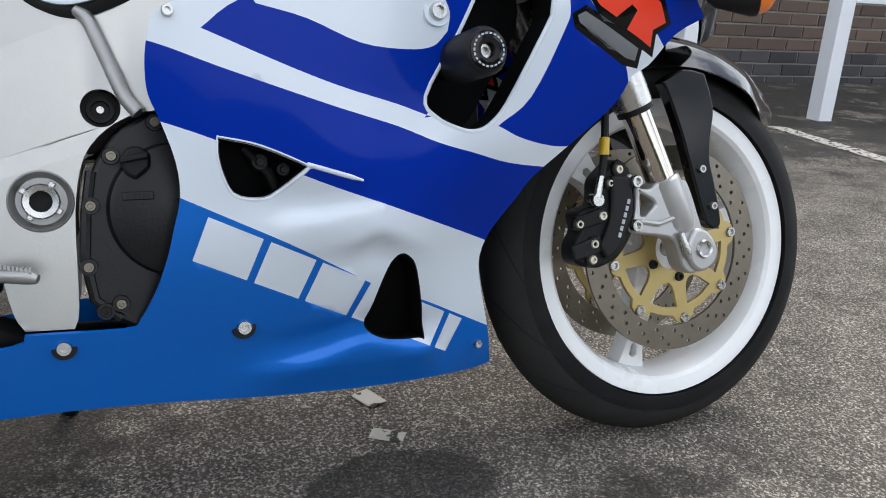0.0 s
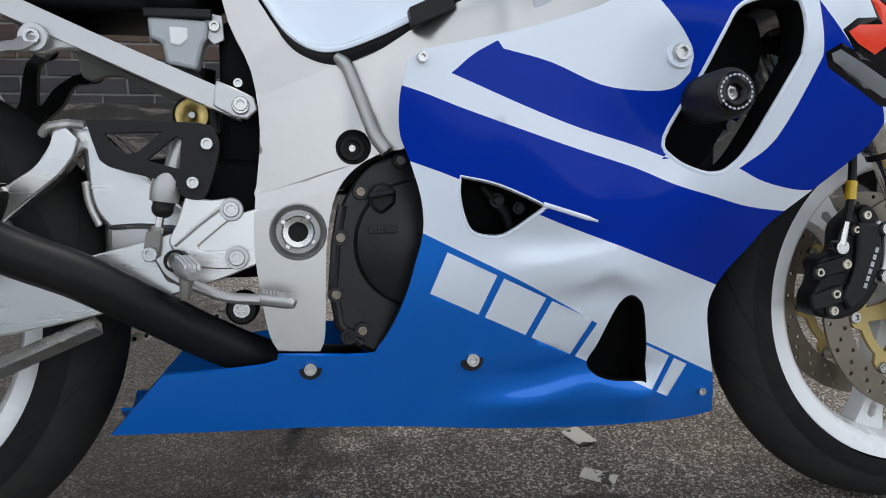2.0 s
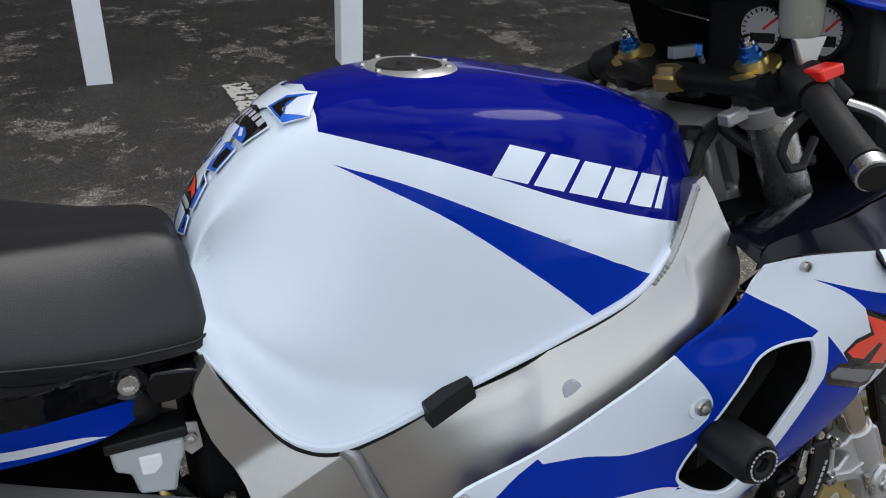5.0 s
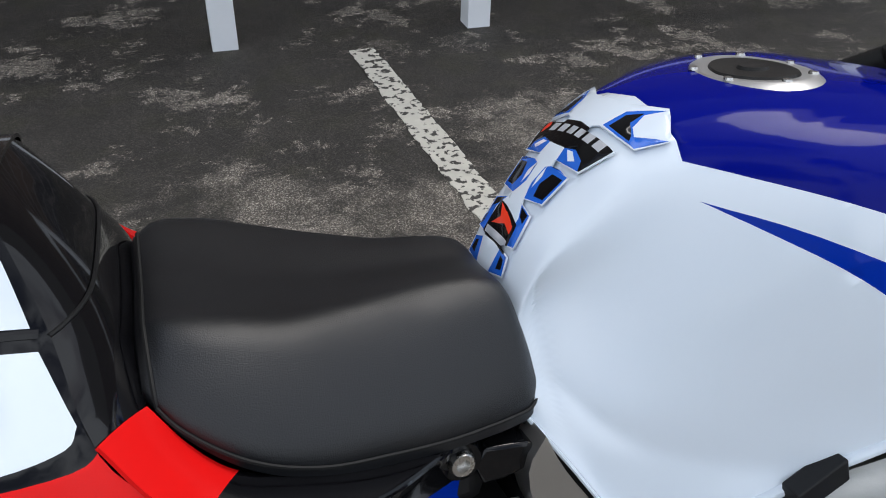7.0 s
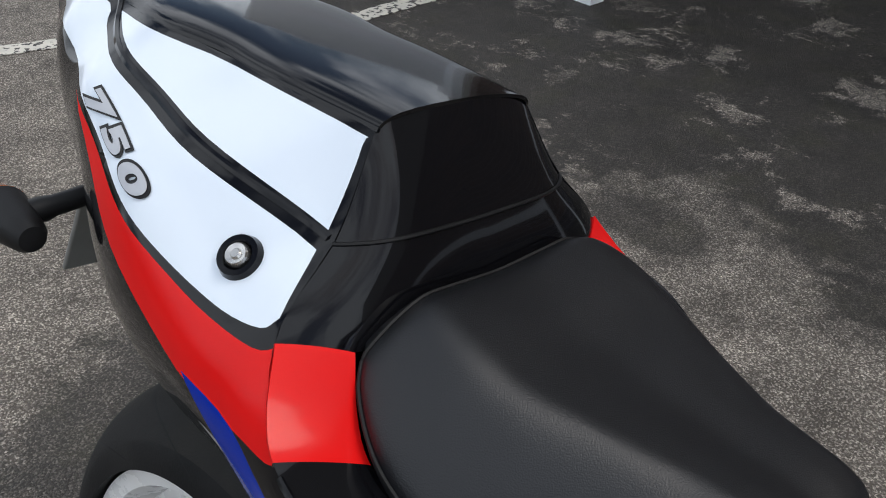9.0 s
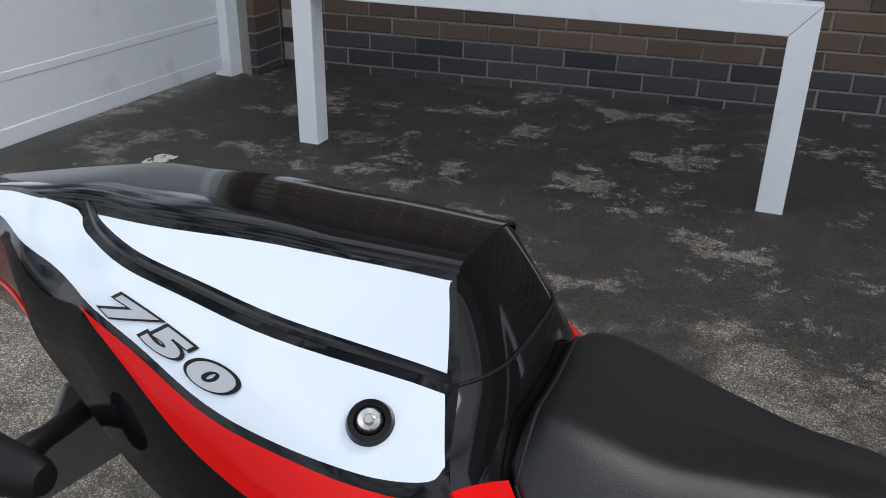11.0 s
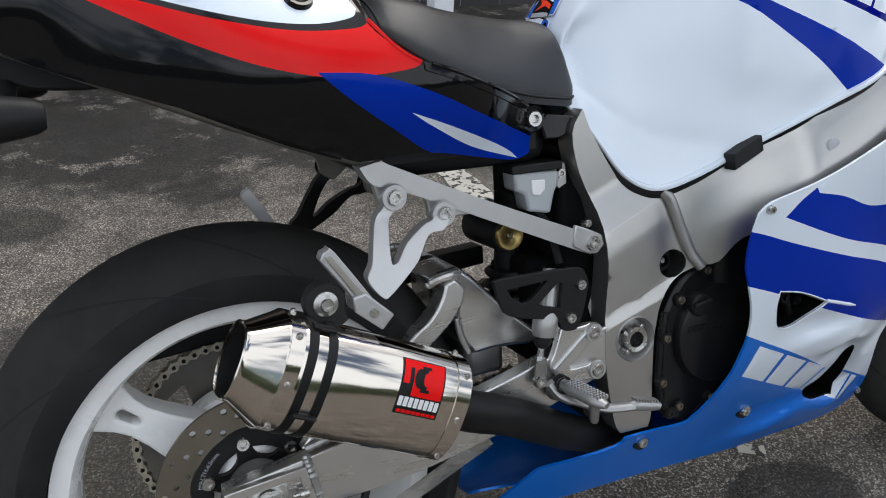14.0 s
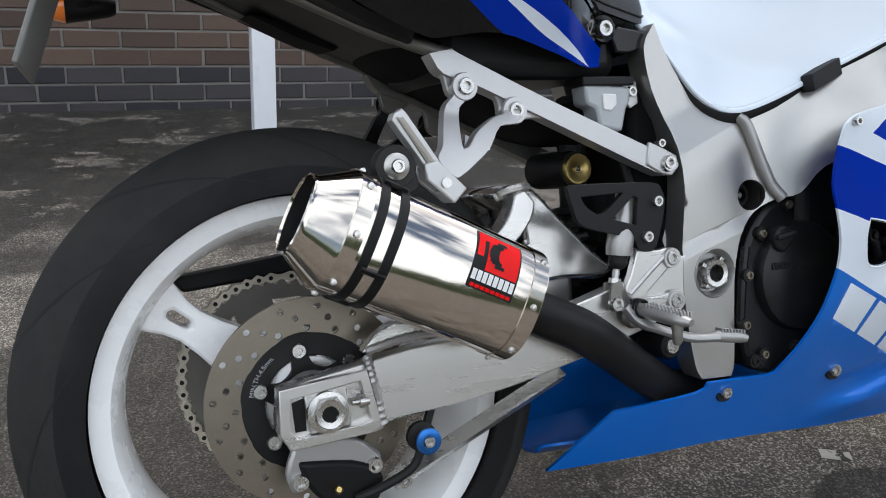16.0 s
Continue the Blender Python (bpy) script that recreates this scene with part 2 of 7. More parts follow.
def asphalt_mat():
    """Worn car park asphalt: pale stone chips in a dark binder, damp dark areas (by the wall its shade too) and drier
    grey ones.
    """
    m = bpy.data.materials.new("asphalt")
    m.use_nodes = True
    n, link = m.node_tree.nodes, m.node_tree.links.new
    b = n["Principled BSDF"]
    tc = n.new("ShaderNodeTexCoord")

    def noise_at(scale, detail=6, rough=0.6):
        t = n.new("ShaderNodeTexNoise")
        t.inputs["Scale"].default_value, t.inputs["Detail"].default_value, t.inputs["Roughness"].default_value = scale, detail, rough
        link(tc.outputs["Object"], t.inputs["Vector"])
        return t.outputs["Fac"]

    def ramp(v, a, c):
        r = n.new("ShaderNodeValToRGB")
        r.color_ramp.elements[0].position, r.color_ramp.elements[1].position = a, c
        link(v, r.inputs["Fac"])
        return r.outputs["Color"]

    def mix(f, a, c, mode="MIX"):
        x = n.new("ShaderNodeMix")
        x.data_type, x.blend_type = "RGBA", mode
        for key, v in (("Factor", f), ("A", a), ("B", c)):
            if isinstance(v, (tuple, float)):
                x.inputs[key].default_value = v if isinstance(v, float) else (*v, 1)
            else:
                link(v, x.inputs[key])
        return x.outputs["Result"]

    vo = n.new("ShaderNodeTexVoronoi")
    vo.inputs["Scale"].default_value = 230
    link(tc.outputs["Object"], vo.inputs["Vector"])
    chip = ramp(vo.outputs["Color"], 0.38, 0.98)
    stone = mix(chip, (0.066, 0.060, 0.053), (0.34, 0.31, 0.275))
    grain = mix(ramp(noise_at(210, 3), 0.42, 0.56), (0.046, 0.040, 0.034), stone)
    tone = mix(ramp(noise_at(6, 8, 0.75), 0.34, 0.68), (1.2, 1.18, 1.15), (2.7, 2.65, 2.57))
    dry = mix(1.0, grain, tone, "MULTIPLY")
    fleck = n.new("ShaderNodeTexVoronoi")
    fleck.inputs["Scale"].default_value = 34
    link(tc.outputs["Object"], fleck.inputs["Vector"])
    dry = mix(ramp(fleck.outputs["Distance"], 0.05, 0.10), (0.42, 0.39, 0.34), dry)
    # damp, mossy ground by the wall, its shade painted in, with dry islands
    sep = n.new("ShaderNodeSeparateXYZ")
    link(tc.outputs["Object"], sep.inputs["Vector"])
    wob = n.new("ShaderNodeMath")
    wob.operation = "MULTIPLY_ADD"
    link(noise_at(1.7, 8, 0.72), wob.inputs[0])
    wob.inputs[1].default_value = 3.2
    link(sep.outputs["Y"], wob.inputs[2])
    lee_shade = n.new("ShaderNodeMapRange")
    lee_shade.inputs["From Min"].default_value, lee_shade.inputs["From Max"].default_value = 3.05, 3.45
    link(wob.outputs["Value"], lee_shade.inputs["Value"])
    isl = ramp(noise_at(2.3, 10, 0.8), 0.54, 0.57)
    inv = n.new("ShaderNodeMath")
    inv.operation = "SUBTRACT"
    inv.inputs[0].default_value = 1.0
    link(isl, inv.inputs[1])
    damp = n.new("ShaderNodeMath")
    damp.operation = "MULTIPLY"
    link(lee_shade.outputs["Result"], damp.inputs[0])
    link(inv.outputs["Value"], damp.inputs[1])
    spots = ramp(noise_at(1.15, 9, 0.72), 0.60, 0.66)
    wet = n.new("ShaderNodeMath")
    wet.operation = "MAXIMUM"
    link(damp.outputs["Value"], wet.inputs[0])
    link(spots, wet.inputs[1])
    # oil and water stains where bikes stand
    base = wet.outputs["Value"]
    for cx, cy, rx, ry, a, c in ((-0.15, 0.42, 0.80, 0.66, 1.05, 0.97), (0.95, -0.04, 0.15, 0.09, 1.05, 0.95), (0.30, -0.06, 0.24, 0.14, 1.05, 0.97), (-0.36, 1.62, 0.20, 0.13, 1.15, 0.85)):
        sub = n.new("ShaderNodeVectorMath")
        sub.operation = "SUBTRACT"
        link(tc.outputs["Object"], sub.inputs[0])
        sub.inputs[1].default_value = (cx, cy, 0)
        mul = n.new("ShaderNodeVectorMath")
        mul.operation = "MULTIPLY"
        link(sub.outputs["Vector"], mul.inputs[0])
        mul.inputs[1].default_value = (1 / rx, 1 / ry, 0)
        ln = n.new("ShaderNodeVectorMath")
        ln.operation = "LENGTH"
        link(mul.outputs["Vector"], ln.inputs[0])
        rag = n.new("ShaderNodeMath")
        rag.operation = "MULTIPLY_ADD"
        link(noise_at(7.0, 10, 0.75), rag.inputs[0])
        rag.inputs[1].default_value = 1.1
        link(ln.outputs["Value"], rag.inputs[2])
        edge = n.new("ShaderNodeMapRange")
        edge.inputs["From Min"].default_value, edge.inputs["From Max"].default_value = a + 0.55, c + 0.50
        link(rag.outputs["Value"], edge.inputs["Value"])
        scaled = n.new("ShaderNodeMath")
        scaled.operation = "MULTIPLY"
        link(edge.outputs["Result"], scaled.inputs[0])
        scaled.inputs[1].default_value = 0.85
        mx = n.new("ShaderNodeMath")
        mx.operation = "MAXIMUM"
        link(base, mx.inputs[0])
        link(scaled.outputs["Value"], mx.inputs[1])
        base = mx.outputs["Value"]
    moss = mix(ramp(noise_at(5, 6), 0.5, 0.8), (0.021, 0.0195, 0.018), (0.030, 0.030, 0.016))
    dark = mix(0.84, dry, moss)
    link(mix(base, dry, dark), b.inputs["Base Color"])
    rg = n.new("ShaderNodeMapRange")
    rg.inputs["To Min"].default_value, rg.inputs["To Max"].default_value = 0.90, 0.68
    link(base, rg.inputs["Value"])
    link(rg.outputs["Result"], b.inputs["Roughness"])
    b.inputs["Specular IOR Level"].default_value = 0.3
    bp = n.new("ShaderNodeBump")
    bp.inputs["Strength"].default_value, bp.inputs["Distance"].default_value = 0.7, 0.004
    hm = n.new("ShaderNodeMath")
    hm.operation = "MULTIPLY_ADD"
    link(vo.outputs["Distance"], hm.inputs[0])
    hm.inputs[1].default_value = -1.4
    link(noise_at(120, 5), hm.inputs[2])
    link(hm.outputs["Value"], bp.inputs["Height"])
    link(bp.outputs["Normal"], b.inputs["Normal"])
    return m


ASPHALT = asphalt_mat()


def worn_paint_mat():
    """White road paint, cracked and worn through to the asphalt."""
    m = mat("worn road paint", (0.56, 0.53, 0.46), 0.75, vary=0.12, scale=14, bump=0.4, bscale=200, second=(0.05, 0.045, 0.04), sscale=36, sfac=(0.535, 0.575))
    return m


ROAD_PAINT = worn_paint_mat()


# ---- geometry helpers ----
BODY = []
WHEELS = ("front_wheel", "rear_wheel")


def widen(bm):
    """The motorcycle's bodywork stands a little further out towards its top and tail."""
    for v in bm.verts:
        x, y, z = v.co
        f = min(abs(y) / 0.06, 1.0)
        f = f * f * (3 - 2 * f)
        v.co.y = y + math.copysign((0.0109 - 0.0038 * x + 0.012 * z) * f, y)
        # the far side of tank, seat and tail rides a little higher
        up = min(max((z - 0.55) / 0.2, 0.0), 1.0) * min(max((1.02 - x) / 0.1, 0.0), 1.0)
        v.co.z = z + 0.075 * up * (y + math.sqrt(y * y + 0.0009)) * (1.0 if y > -0.1 else 0.0)


def part(name, bm, material, parent, label="", smooth=True, bevel=0.0, solid=0.0, angle=40):
    """Links a bmesh as one mesh object under a thing or a part."""
    if parent is not None and parent.parent is not None and parent.parent.parent is not None:
        parent = parent.parent
    top, turns = parent, name in WHEELS
    while top is not None and top.parent is not None:
        turns = turns or top.name.split(".")[0] in WHEELS
        top = top.parent
    if BODY and top is BODY[0] and not turns:
        widen(bm)
    me = bpy.data.meshes.new(name)
    bm.to_mesh(me)
    bm.free()
    ob = new(name, me)
    for m in material if isinstance(material, (list, tuple)) else [material]:
        me.materials.append(m)
    if smooth:
        me.polygons.foreach_set("use_smooth", [True] * len(me.polygons))
        me.set_sharp_from_angle(angle=radians(angle))
        if solid:
            faces_at = np.zeros(len(me.edges), int)
            at = np.zeros(len(me.loops), int)
            me.loops.foreach_get("edge_index", at)
            np.add.at(faces_at, at, 1)
            sharp = me.attributes.get("sharp_edge") or me.attributes.new("sharp_edge", "BOOLEAN", "EDGE")
            flags = np.zeros(len(me.edges), bool)
            sharp.data.foreach_get("value", flags)
            sharp.data.foreach_set("value", flags | (faces_at == 1))
    if solid:
        s = ob.modifiers.new("thickness", "SOLIDIFY")
        s.thickness, s.offset = solid, -1
    if bevel:
        b = ob.modifiers.new("edges", "BEVEL")
        b.width, b.segments, b.limit_method, b.angle_limit = bevel, 2, "ANGLE", radians(35)
        b.harden_normals = False
    if parent is not None:
        ob.parent = parent
    if label:
        ob["label"] = label
    return ob


def curve(points, n=6, closed=True, sharp=40):
    """A smooth line through the points (Catmull-Rom), which keeps corners that turn by more than sharp degrees."""
    p = [Vector(q) for q in points]
    k = len(p)
    corner = []
    for i in range(k):
        a, b = p[i] - p[i - 1], p[(i + 1) % k] - p[i]
        corner.append(a.length > 0 and b.length > 0 and abs(a.angle(b, 0)) > radians(sharp))
    out = []
    for i in range(k if closed else k - 1):
        b, c = p[i], p[(i + 1) % k]
        a = p[i - 1] if (closed or i) else b
        d = p[(i + 2) % k] if (closed or i + 2 < k) else c
        ta = (c - b) if corner[i] or (not closed and i == 0) else (c - a) * 0.5
        tb = (c - b) if corner[(i + 1) % k] or (not closed and i + 2 >= k) else (d - b) * 0.5
        for j in range(n):
            t = j / n
            h = (2 * t**3 - 3 * t**2 + 1, t**3 - 2 * t**2 + t, -2 * t**3 + 3 * t**2, t**3 - t**2)
            out.append(b * h[0] + ta * h[1] + c * h[2] + tb * h[3])
    if not closed:
        out.append(p[-1])
    return [tuple(v) for v in out]


def inside(poly, q):
    """Whether each of the points q lies in the polygon."""
    q = np.asarray(q, float)
    x, y = q[:, 0], q[:, 1]
    res = np.zeros(len(q), bool)
    p = np.asarray(poly, float)
    for (x1, y1), (x2, y2) in zip(p, np.roll(p, -1, 0)):
        if y1 != y2:
            res ^= ((y1 > y) != (y2 > y)) & (x < (x2 - x1) * (y - y1) / (y2 - y1) + x1)
    return res


class Sheet:
    """A smooth height y over (x, z) through a few given places (thin plate)."""

    def __init__(self, pts, smooth=3e-4):
        p = np.array(pts, float)
        self.c, k = p[:, :2], len(p)
        d = np.linalg.norm(self.c[:, None] - self.c[None], axis=2)
        q = np.c_[np.ones(k), self.c]
        a = np.block([[d**2 * np.log(d + 1e-9) + smooth * np.eye(k), q], [q.T, np.zeros((3, 3))]])
        self.w = np.linalg.solve(a, np.r_[p[:, 2], 0, 0, 0])

    def __call__(self, x, z):
        d = np.hypot(x - self.c[:, 0], z - self.c[:, 1])
        return float((d**2 * np.log(d + 1e-9)) @ self.w[:-3] + self.w[-3] + self.w[-2] * x + self.w[-1] * z)


def panel(outline, lift, holes=(), regions=(), step=0.012, flip=False):
    """A skin over a flat outline, cut along its colour fields and holes, and lifted into space by lift(u, v). Material 0 is the ground colour,
    field i of regions takes its own index."""
    from mathutils import geometry
    polys = [outline, *holes, *(r[0] for r in regions)]
    verts, edges = [], []
    for poly in polys:
        s = len(verts)
        verts += [Vector(q[:2]) for q in poly]
        edges += [(s + i, s + (i + 1) % len(poly)) for i in range(len(poly))]
    o = np.array(outline)
    lo, hi = o.min(0), o.max(0)
    gx, gy = np.meshgrid(np.arange(lo[0] + step / 2, hi[0], step), np.arange(lo[1] + step / 2, hi[1], step))
    gx[1::2] += step / 2
    g = np.c_[gx.ravel(), gy.ravel()]
    keep = inside(outline, g)
    for h in holes:
        keep &= ~inside(h, g)
    verts += [Vector(q) for q in g[keep]]
    vs, _, faces, *_ = geometry.delaunay_2d_cdt(verts, edges, [], 0, 1e-5)
    cen = np.array([sum((vs[i] for i in f), Vector((0, 0))) / len(f) for f in faces])
    ok = inside(outline, cen)
    for h in holes:
        ok &= ~inside(h, cen)
    idx = np.zeros(len(faces), int)
    for poly, m in regions:
        idx[inside(poly, cen)] = m
    bm = bmesh.new()
    used = {}
    for f, k, m in zip(faces, ok, idx):
        if not k:
            continue
        for i in f:
            if i not in used:
                used[i] = bm.verts.new(lift(*vs[i]))
        try:
            face = bm.faces.new([used[i] for i in (reversed(f) if flip else f)])
        except ValueError:
            continue
        face.material_index = int(m)
    return bm


def prism(outline, y0, y1, holes=()):
    """A plate of that outline in (x, z), from y0 to y1."""
    from mathutils import geometry
    verts, edges = [], []
    for poly in (outline, *holes):
        s = len(verts)
        verts += [Vector(q[:2]) for q in poly]
        edges += [(s + i, s + (i + 1) % len(poly)) for i in range(len(poly))]
    vs, _, faces, *_ = geometry.delaunay_2d_cdt(verts, edges, [], 0, 1e-6)
    cen = np.array([sum((vs[i] for i in f), Vector((0, 0))) / len(f) for f in faces])
    ok = inside(outline, cen)
    for h in holes:
        ok &= ~inside(h, cen)
    bm = bmesh.new()
    a = [bm.verts.new((v[0], y0, v[1])) for v in vs]
    b = [bm.verts.new((v[0], y1, v[1])) for v in vs]
    for f, k in zip(faces, ok):
        if k:
            bm.faces.new([a[i] for i in f])
            bm.faces.new([b[i] for i in reversed(f)])
    for e in [e for e in bm.edges if len(e.link_faces) == 1 and e.verts[0].co.y == e.verts[1].co.y == a[0].co.y]:
        i, j = e.verts[0].index, e.verts[1].index
        p, q = e.verts
        ia, ja = a.index(p), a.index(q)
        bm.faces.new((a[ia], a[ja], b[ja], b[ia]))
    loose = [v for v in bm.verts if not v.link_faces]
    bmesh.ops.delete(bm, geom=loose, context="VERTS")
    bmesh.ops.dissolve_limit(bm, angle_limit=0.005, verts=bm.verts, edges=bm.edges)
    bmesh.ops.recalc_face_normals(bm, faces=bm.faces)
    return bm


def lathe(profile, centre=(0, 0, 0), axis="y", n=48, closed=True):
    """A body of revolution: profile rows of (radius, along the axis)."""
    bm = bmesh.new()
    rings = []
    for r, h in profile:
        ring = []
        for i in range(n):
            a = 2 * math.pi * i / n
            c, s = r * math.cos(a), r * math.sin(a)
            p = {"y": (c, h, s), "x": (h, c, s), "z": (c, s, h)}[axis]
            ring.append(bm.verts.new(Vector(p) + Vector(centre)))
        rings.append(ring)
    pairs = list(zip(rings, rings[1:])) + ([(rings[-1], rings[0])] if closed else [])
    for a, b in pairs:
        for i in range(n):
            bm.faces.new((a[i], a[(i + 1) % n], b[(i + 1) % n], b[i]))
    if not closed:
        for ring in (rings[0], rings[-1]):
            bm.faces.new(ring)
    bmesh.ops.recalc_face_normals(bm, faces=bm.faces)
    return bm


def tube(path, radius, n=12, closed=False, flat=1.0):
    """A round bar along a path; radius is a number or one for each point."""
    p = [Vector(q) for q in path]
    k = len(p)
    rad = radius if isinstance(radius, (list, tuple)) else [radius] * k
    bm = bmesh.new()
    rings = []
    side = None
    for i in range(k):
        a = p[i - 1] if (i or closed) else p[i]
        b = p[(i + 1) % k] if (i + 1 < k or closed) else p[i]
        t = (b - a).normalized()
        if side is None:
            side = t.cross(Vector((0, 0, 1)) if abs(t.z) < 0.9 else Vector((1, 0, 0))).normalized()
        side = (side - t * side.dot(t)).normalized()
        up = t.cross(side)
        rings.append([bm.verts.new(p[i] + rad[i] * (math.cos(2 * math.pi * j / n) * side + flat * math.sin(2 * math.pi * j / n) * up)) for j in range(n)])
    for a, b in list(zip(rings, rings[1:])) + ([(rings[-1], rings[0])] if closed else []):
        for j in range(n):
            bm.faces.new((a[j], a[(j + 1) % n], b[(j + 1) % n], b[j]))
    if not closed:
        bm.faces.new(rings[0])
        bm.faces.new(rings[-1])
    bmesh.ops.recalc_face_normals(bm, faces=bm.faces)
    return bm


def box(x0, x1, y0, y1, z0, z1):
    bm = bmesh.new()
    bmesh.ops.create_cube(bm, size=1, matrix=Matrix.Translation(((x0 + x1) / 2, (y0 + y1) / 2, (z0 + z1) / 2)) @ Matrix.Diagonal((x1 - x0, y1 - y0, z1 - z0, 1)))
    return bm


def move(bm, m):
    bmesh.ops.transform(bm, matrix=m, verts=bm.verts)
    return bm


def join(*bms):
    out = bms[0]
    for b in bms[1:]:
        me = bpy.data.meshes.new("tmp")
        b.to_mesh(me)
        b.free()
        out.from_mesh(me)
        bpy.data.meshes.remove(me)
    return out


def loft(rows, cap=False, closed=False):
    """Quads between rows of equally many points."""
    bm = bmesh.new()
    vs = [[bm.verts.new(q) for q in row] for row in rows]
    for a, b in zip(vs, vs[1:]):
        m = len(a)
        for j in range(m if closed else m - 1):
            bm.faces.new((a[j], a[(j + 1) % m], b[(j + 1) % m], b[j]))
    if cap:
        bm.faces.new(vs[0])
        bm.faces.new(vs[-1])
    bmesh.ops.recalc_face_normals(bm, faces=bm.faces)
    return bm


def table(rows, x):
    """Each column of rows, read at x (rows begin with x); smooth between them."""
    xs = [r[0] for r in rows]
    x = min(max(x, xs[0]), xs[-1])
    i = max(k for k in range(len(xs)) if xs[k] <= x + 1e-9)
    i = min(i, len(xs) - 2)
    t = (x - xs[i]) / (xs[i + 1] - xs[i])
    p = [np.array(rows[min(max(j, 0), len(rows) - 1)][1:], float) for j in (i - 1, i, i + 1, i + 2)]
    w = [xs[min(max(j, 0), len(rows) - 1)] for j in (i - 1, i, i + 1, i + 2)]
    h = w[2] - w[1]
    ta = (p[2] - p[0]) / max(w[2] - w[0], 1e-6) * h
    tb = (p[3] - p[1]) / max(w[3] - w[1], 1e-6) * h
    return p[1] * (2 * t**3 - 3 * t**2 + 1) + ta * (t**3 - 2 * t**2 + t) + p[2] * (-2 * t**3 + 3 * t**2) + tb * (t**3 - t**2)


# ---- the place: ground, wall, gate, fences, bay lines ----
def ground_sheet():
    bm = bmesh.new()
    bmesh.ops.create_grid(bm, x_segments=40, y_segments=40, size=150)
    return bm


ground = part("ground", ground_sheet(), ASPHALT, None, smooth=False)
tagged(ground, "worn grey asphalt car park with damp dark patches, painted shade by the wall", "ground", kind="structure")

WALL_Y = 4.36
PITCH_X, PITCH_Z = 0.304, 0.1015
BRICK = (0.290, 0.050, 0.0885)


def brick_mesh(length, material, seed):
    """One brick with slightly worn edges; its face looks to -y."""
    rnd = random.Random(seed)
    bm = box(-length / 2, length / 2, 0, BRICK[1], 0, BRICK[2])
    for v in bm.verts:
        v.co += Vector((rnd.uniform(-0.002, 0.002), rnd.uniform(-0.0015, 0.0015), rnd.uniform(-0.0015, 0.0015)))
    bmesh.ops.bevel(bm, geom=[e for e in bm.edges if e.verts[0].co.y < 0.02 and e.verts[1].co.y < 0.02], offset=0.004, segments=1, affect="EDGES")
    me = bpy.data.meshes.new("brick")
    bm.to_mesh(me)
    bm.free()
    me.materials.append(material)
    return me


wall_north = part("wall_north", box(-2.46, 14.0, WALL_Y + 0.012, WALL_Y + 0.24, 0.0, 6.2), MORTAR, None, smooth=False)
tagged(wall_north, "dark brown brick wall over blue engineering brick courses", "wall", kind="structure")
wall_west = part("wall_west", box(-2.70, -2.484, 4.08, WALL_Y + 0.24, 0.0, 6.2), MORTAR, None, smooth=False)
tagged(wall_west, "short dark brick return wall beside the gate", "wall", kind="structure")


def fence(x0, y0, x1, y1):
    """A low white timber barrier: two square posts and a rail across their tops."""
    root = new("fence")
    root.location = (x0, y0, 0)
    root.rotation_euler = (0, 0, math.atan2(y1 - y0, x1 - x0))
    length = math.hypot(x1 - x0, y1 - y0)
    for x, k in ((0, 1), (length, -1)):
        part("post", prism([(x - 0.05 * k, -0.05), (x + 0.05 * k, -0.05), (x + 0.05 * k, 0.674), (x - 0.05 * k, 0.788)], -0.05, 0.05), FENCE_WHITE, root, bevel=0.003, smooth=False)
    part("rail", prism([(-0.049, 0.79), (0.051, 0.675), (length - 0.051, 0.675), (length + 0.049, 0.79)], -0.051, 0.051), FENCE_WHITE, root, bevel=0.003, smooth=False)
    return tagged(root, "low white painted timber barrier with square posts", "fence", group="fences along the wall")


for fx0, fy0, fx1, fy1 in ((-1.558, 3.04, 0.506, 2.93), (1.558, 2.88, 3.62, 2.80), (4.585, 2.68, 6.65, 2.60)):
    fence(fx0, fy0, fx1, fy1)


def gate():
    """White steel gate standing beside the wall: frame, bars, lower panel and a ring handle."""
    root = new("metal_gate")
    root.location = (-2.66, 4.03, 0)
    root.rotation_euler = (0, 0, radians(-92))
    part("gate_post", box(-0.06, 0.06, -0.06, 0.06, 0, 1.9), FENCE_WHITE, root, bevel=0.006)
    part("bottom_rail", box(0.09, 1.75, -0.02, 0.02, 0.05, 0.13), FENCE_WHITE, root, bevel=0.004)
    part("middle_rail", box(0.09, 1.75, -0.02, 0.02, 0.33, 0.37), FENCE_WHITE, root, bevel=0.004)
    part("top_rail", box(0.09, 1.75, -0.02, 0.02, 1.7, 1.77), FENCE_WHITE, root, bevel=0.004)
    part("sheet", box(0.09, 1.75, 0.008, 0.016, 0.13, 1.7), FENCE_WHITE, root)
    for i in range(9):
        x = 0.11 + i * 0.2
        part("bar", box(x - 0.012, x + 0.012, -0.016, 0.006, 0.13, 1.7), FENCE_WHITE, root, bevel=0.003)
    part("hinge", lathe([(0.02, 0.50), (0.024, 0.52), (0.024, 0.58), (0.02, 0.60)], (0.072, -0.02, 0), "z", 14, closed=False), FENCE_WHITE, root)
    ring = [(0.62 + 0.055 * math.cos(a), -0.035, 0.52 + 0.055 * math.sin(a)) for a in np.linspace(0, 2 * math.pi, 25)[:-1]]
    part("ring_handle", tube(ring, 0.008, 8, closed=True), FENCE_WHITE, root)
    return tagged(root, "white painted steel gate with bars and ring handle", "gate")


gate()


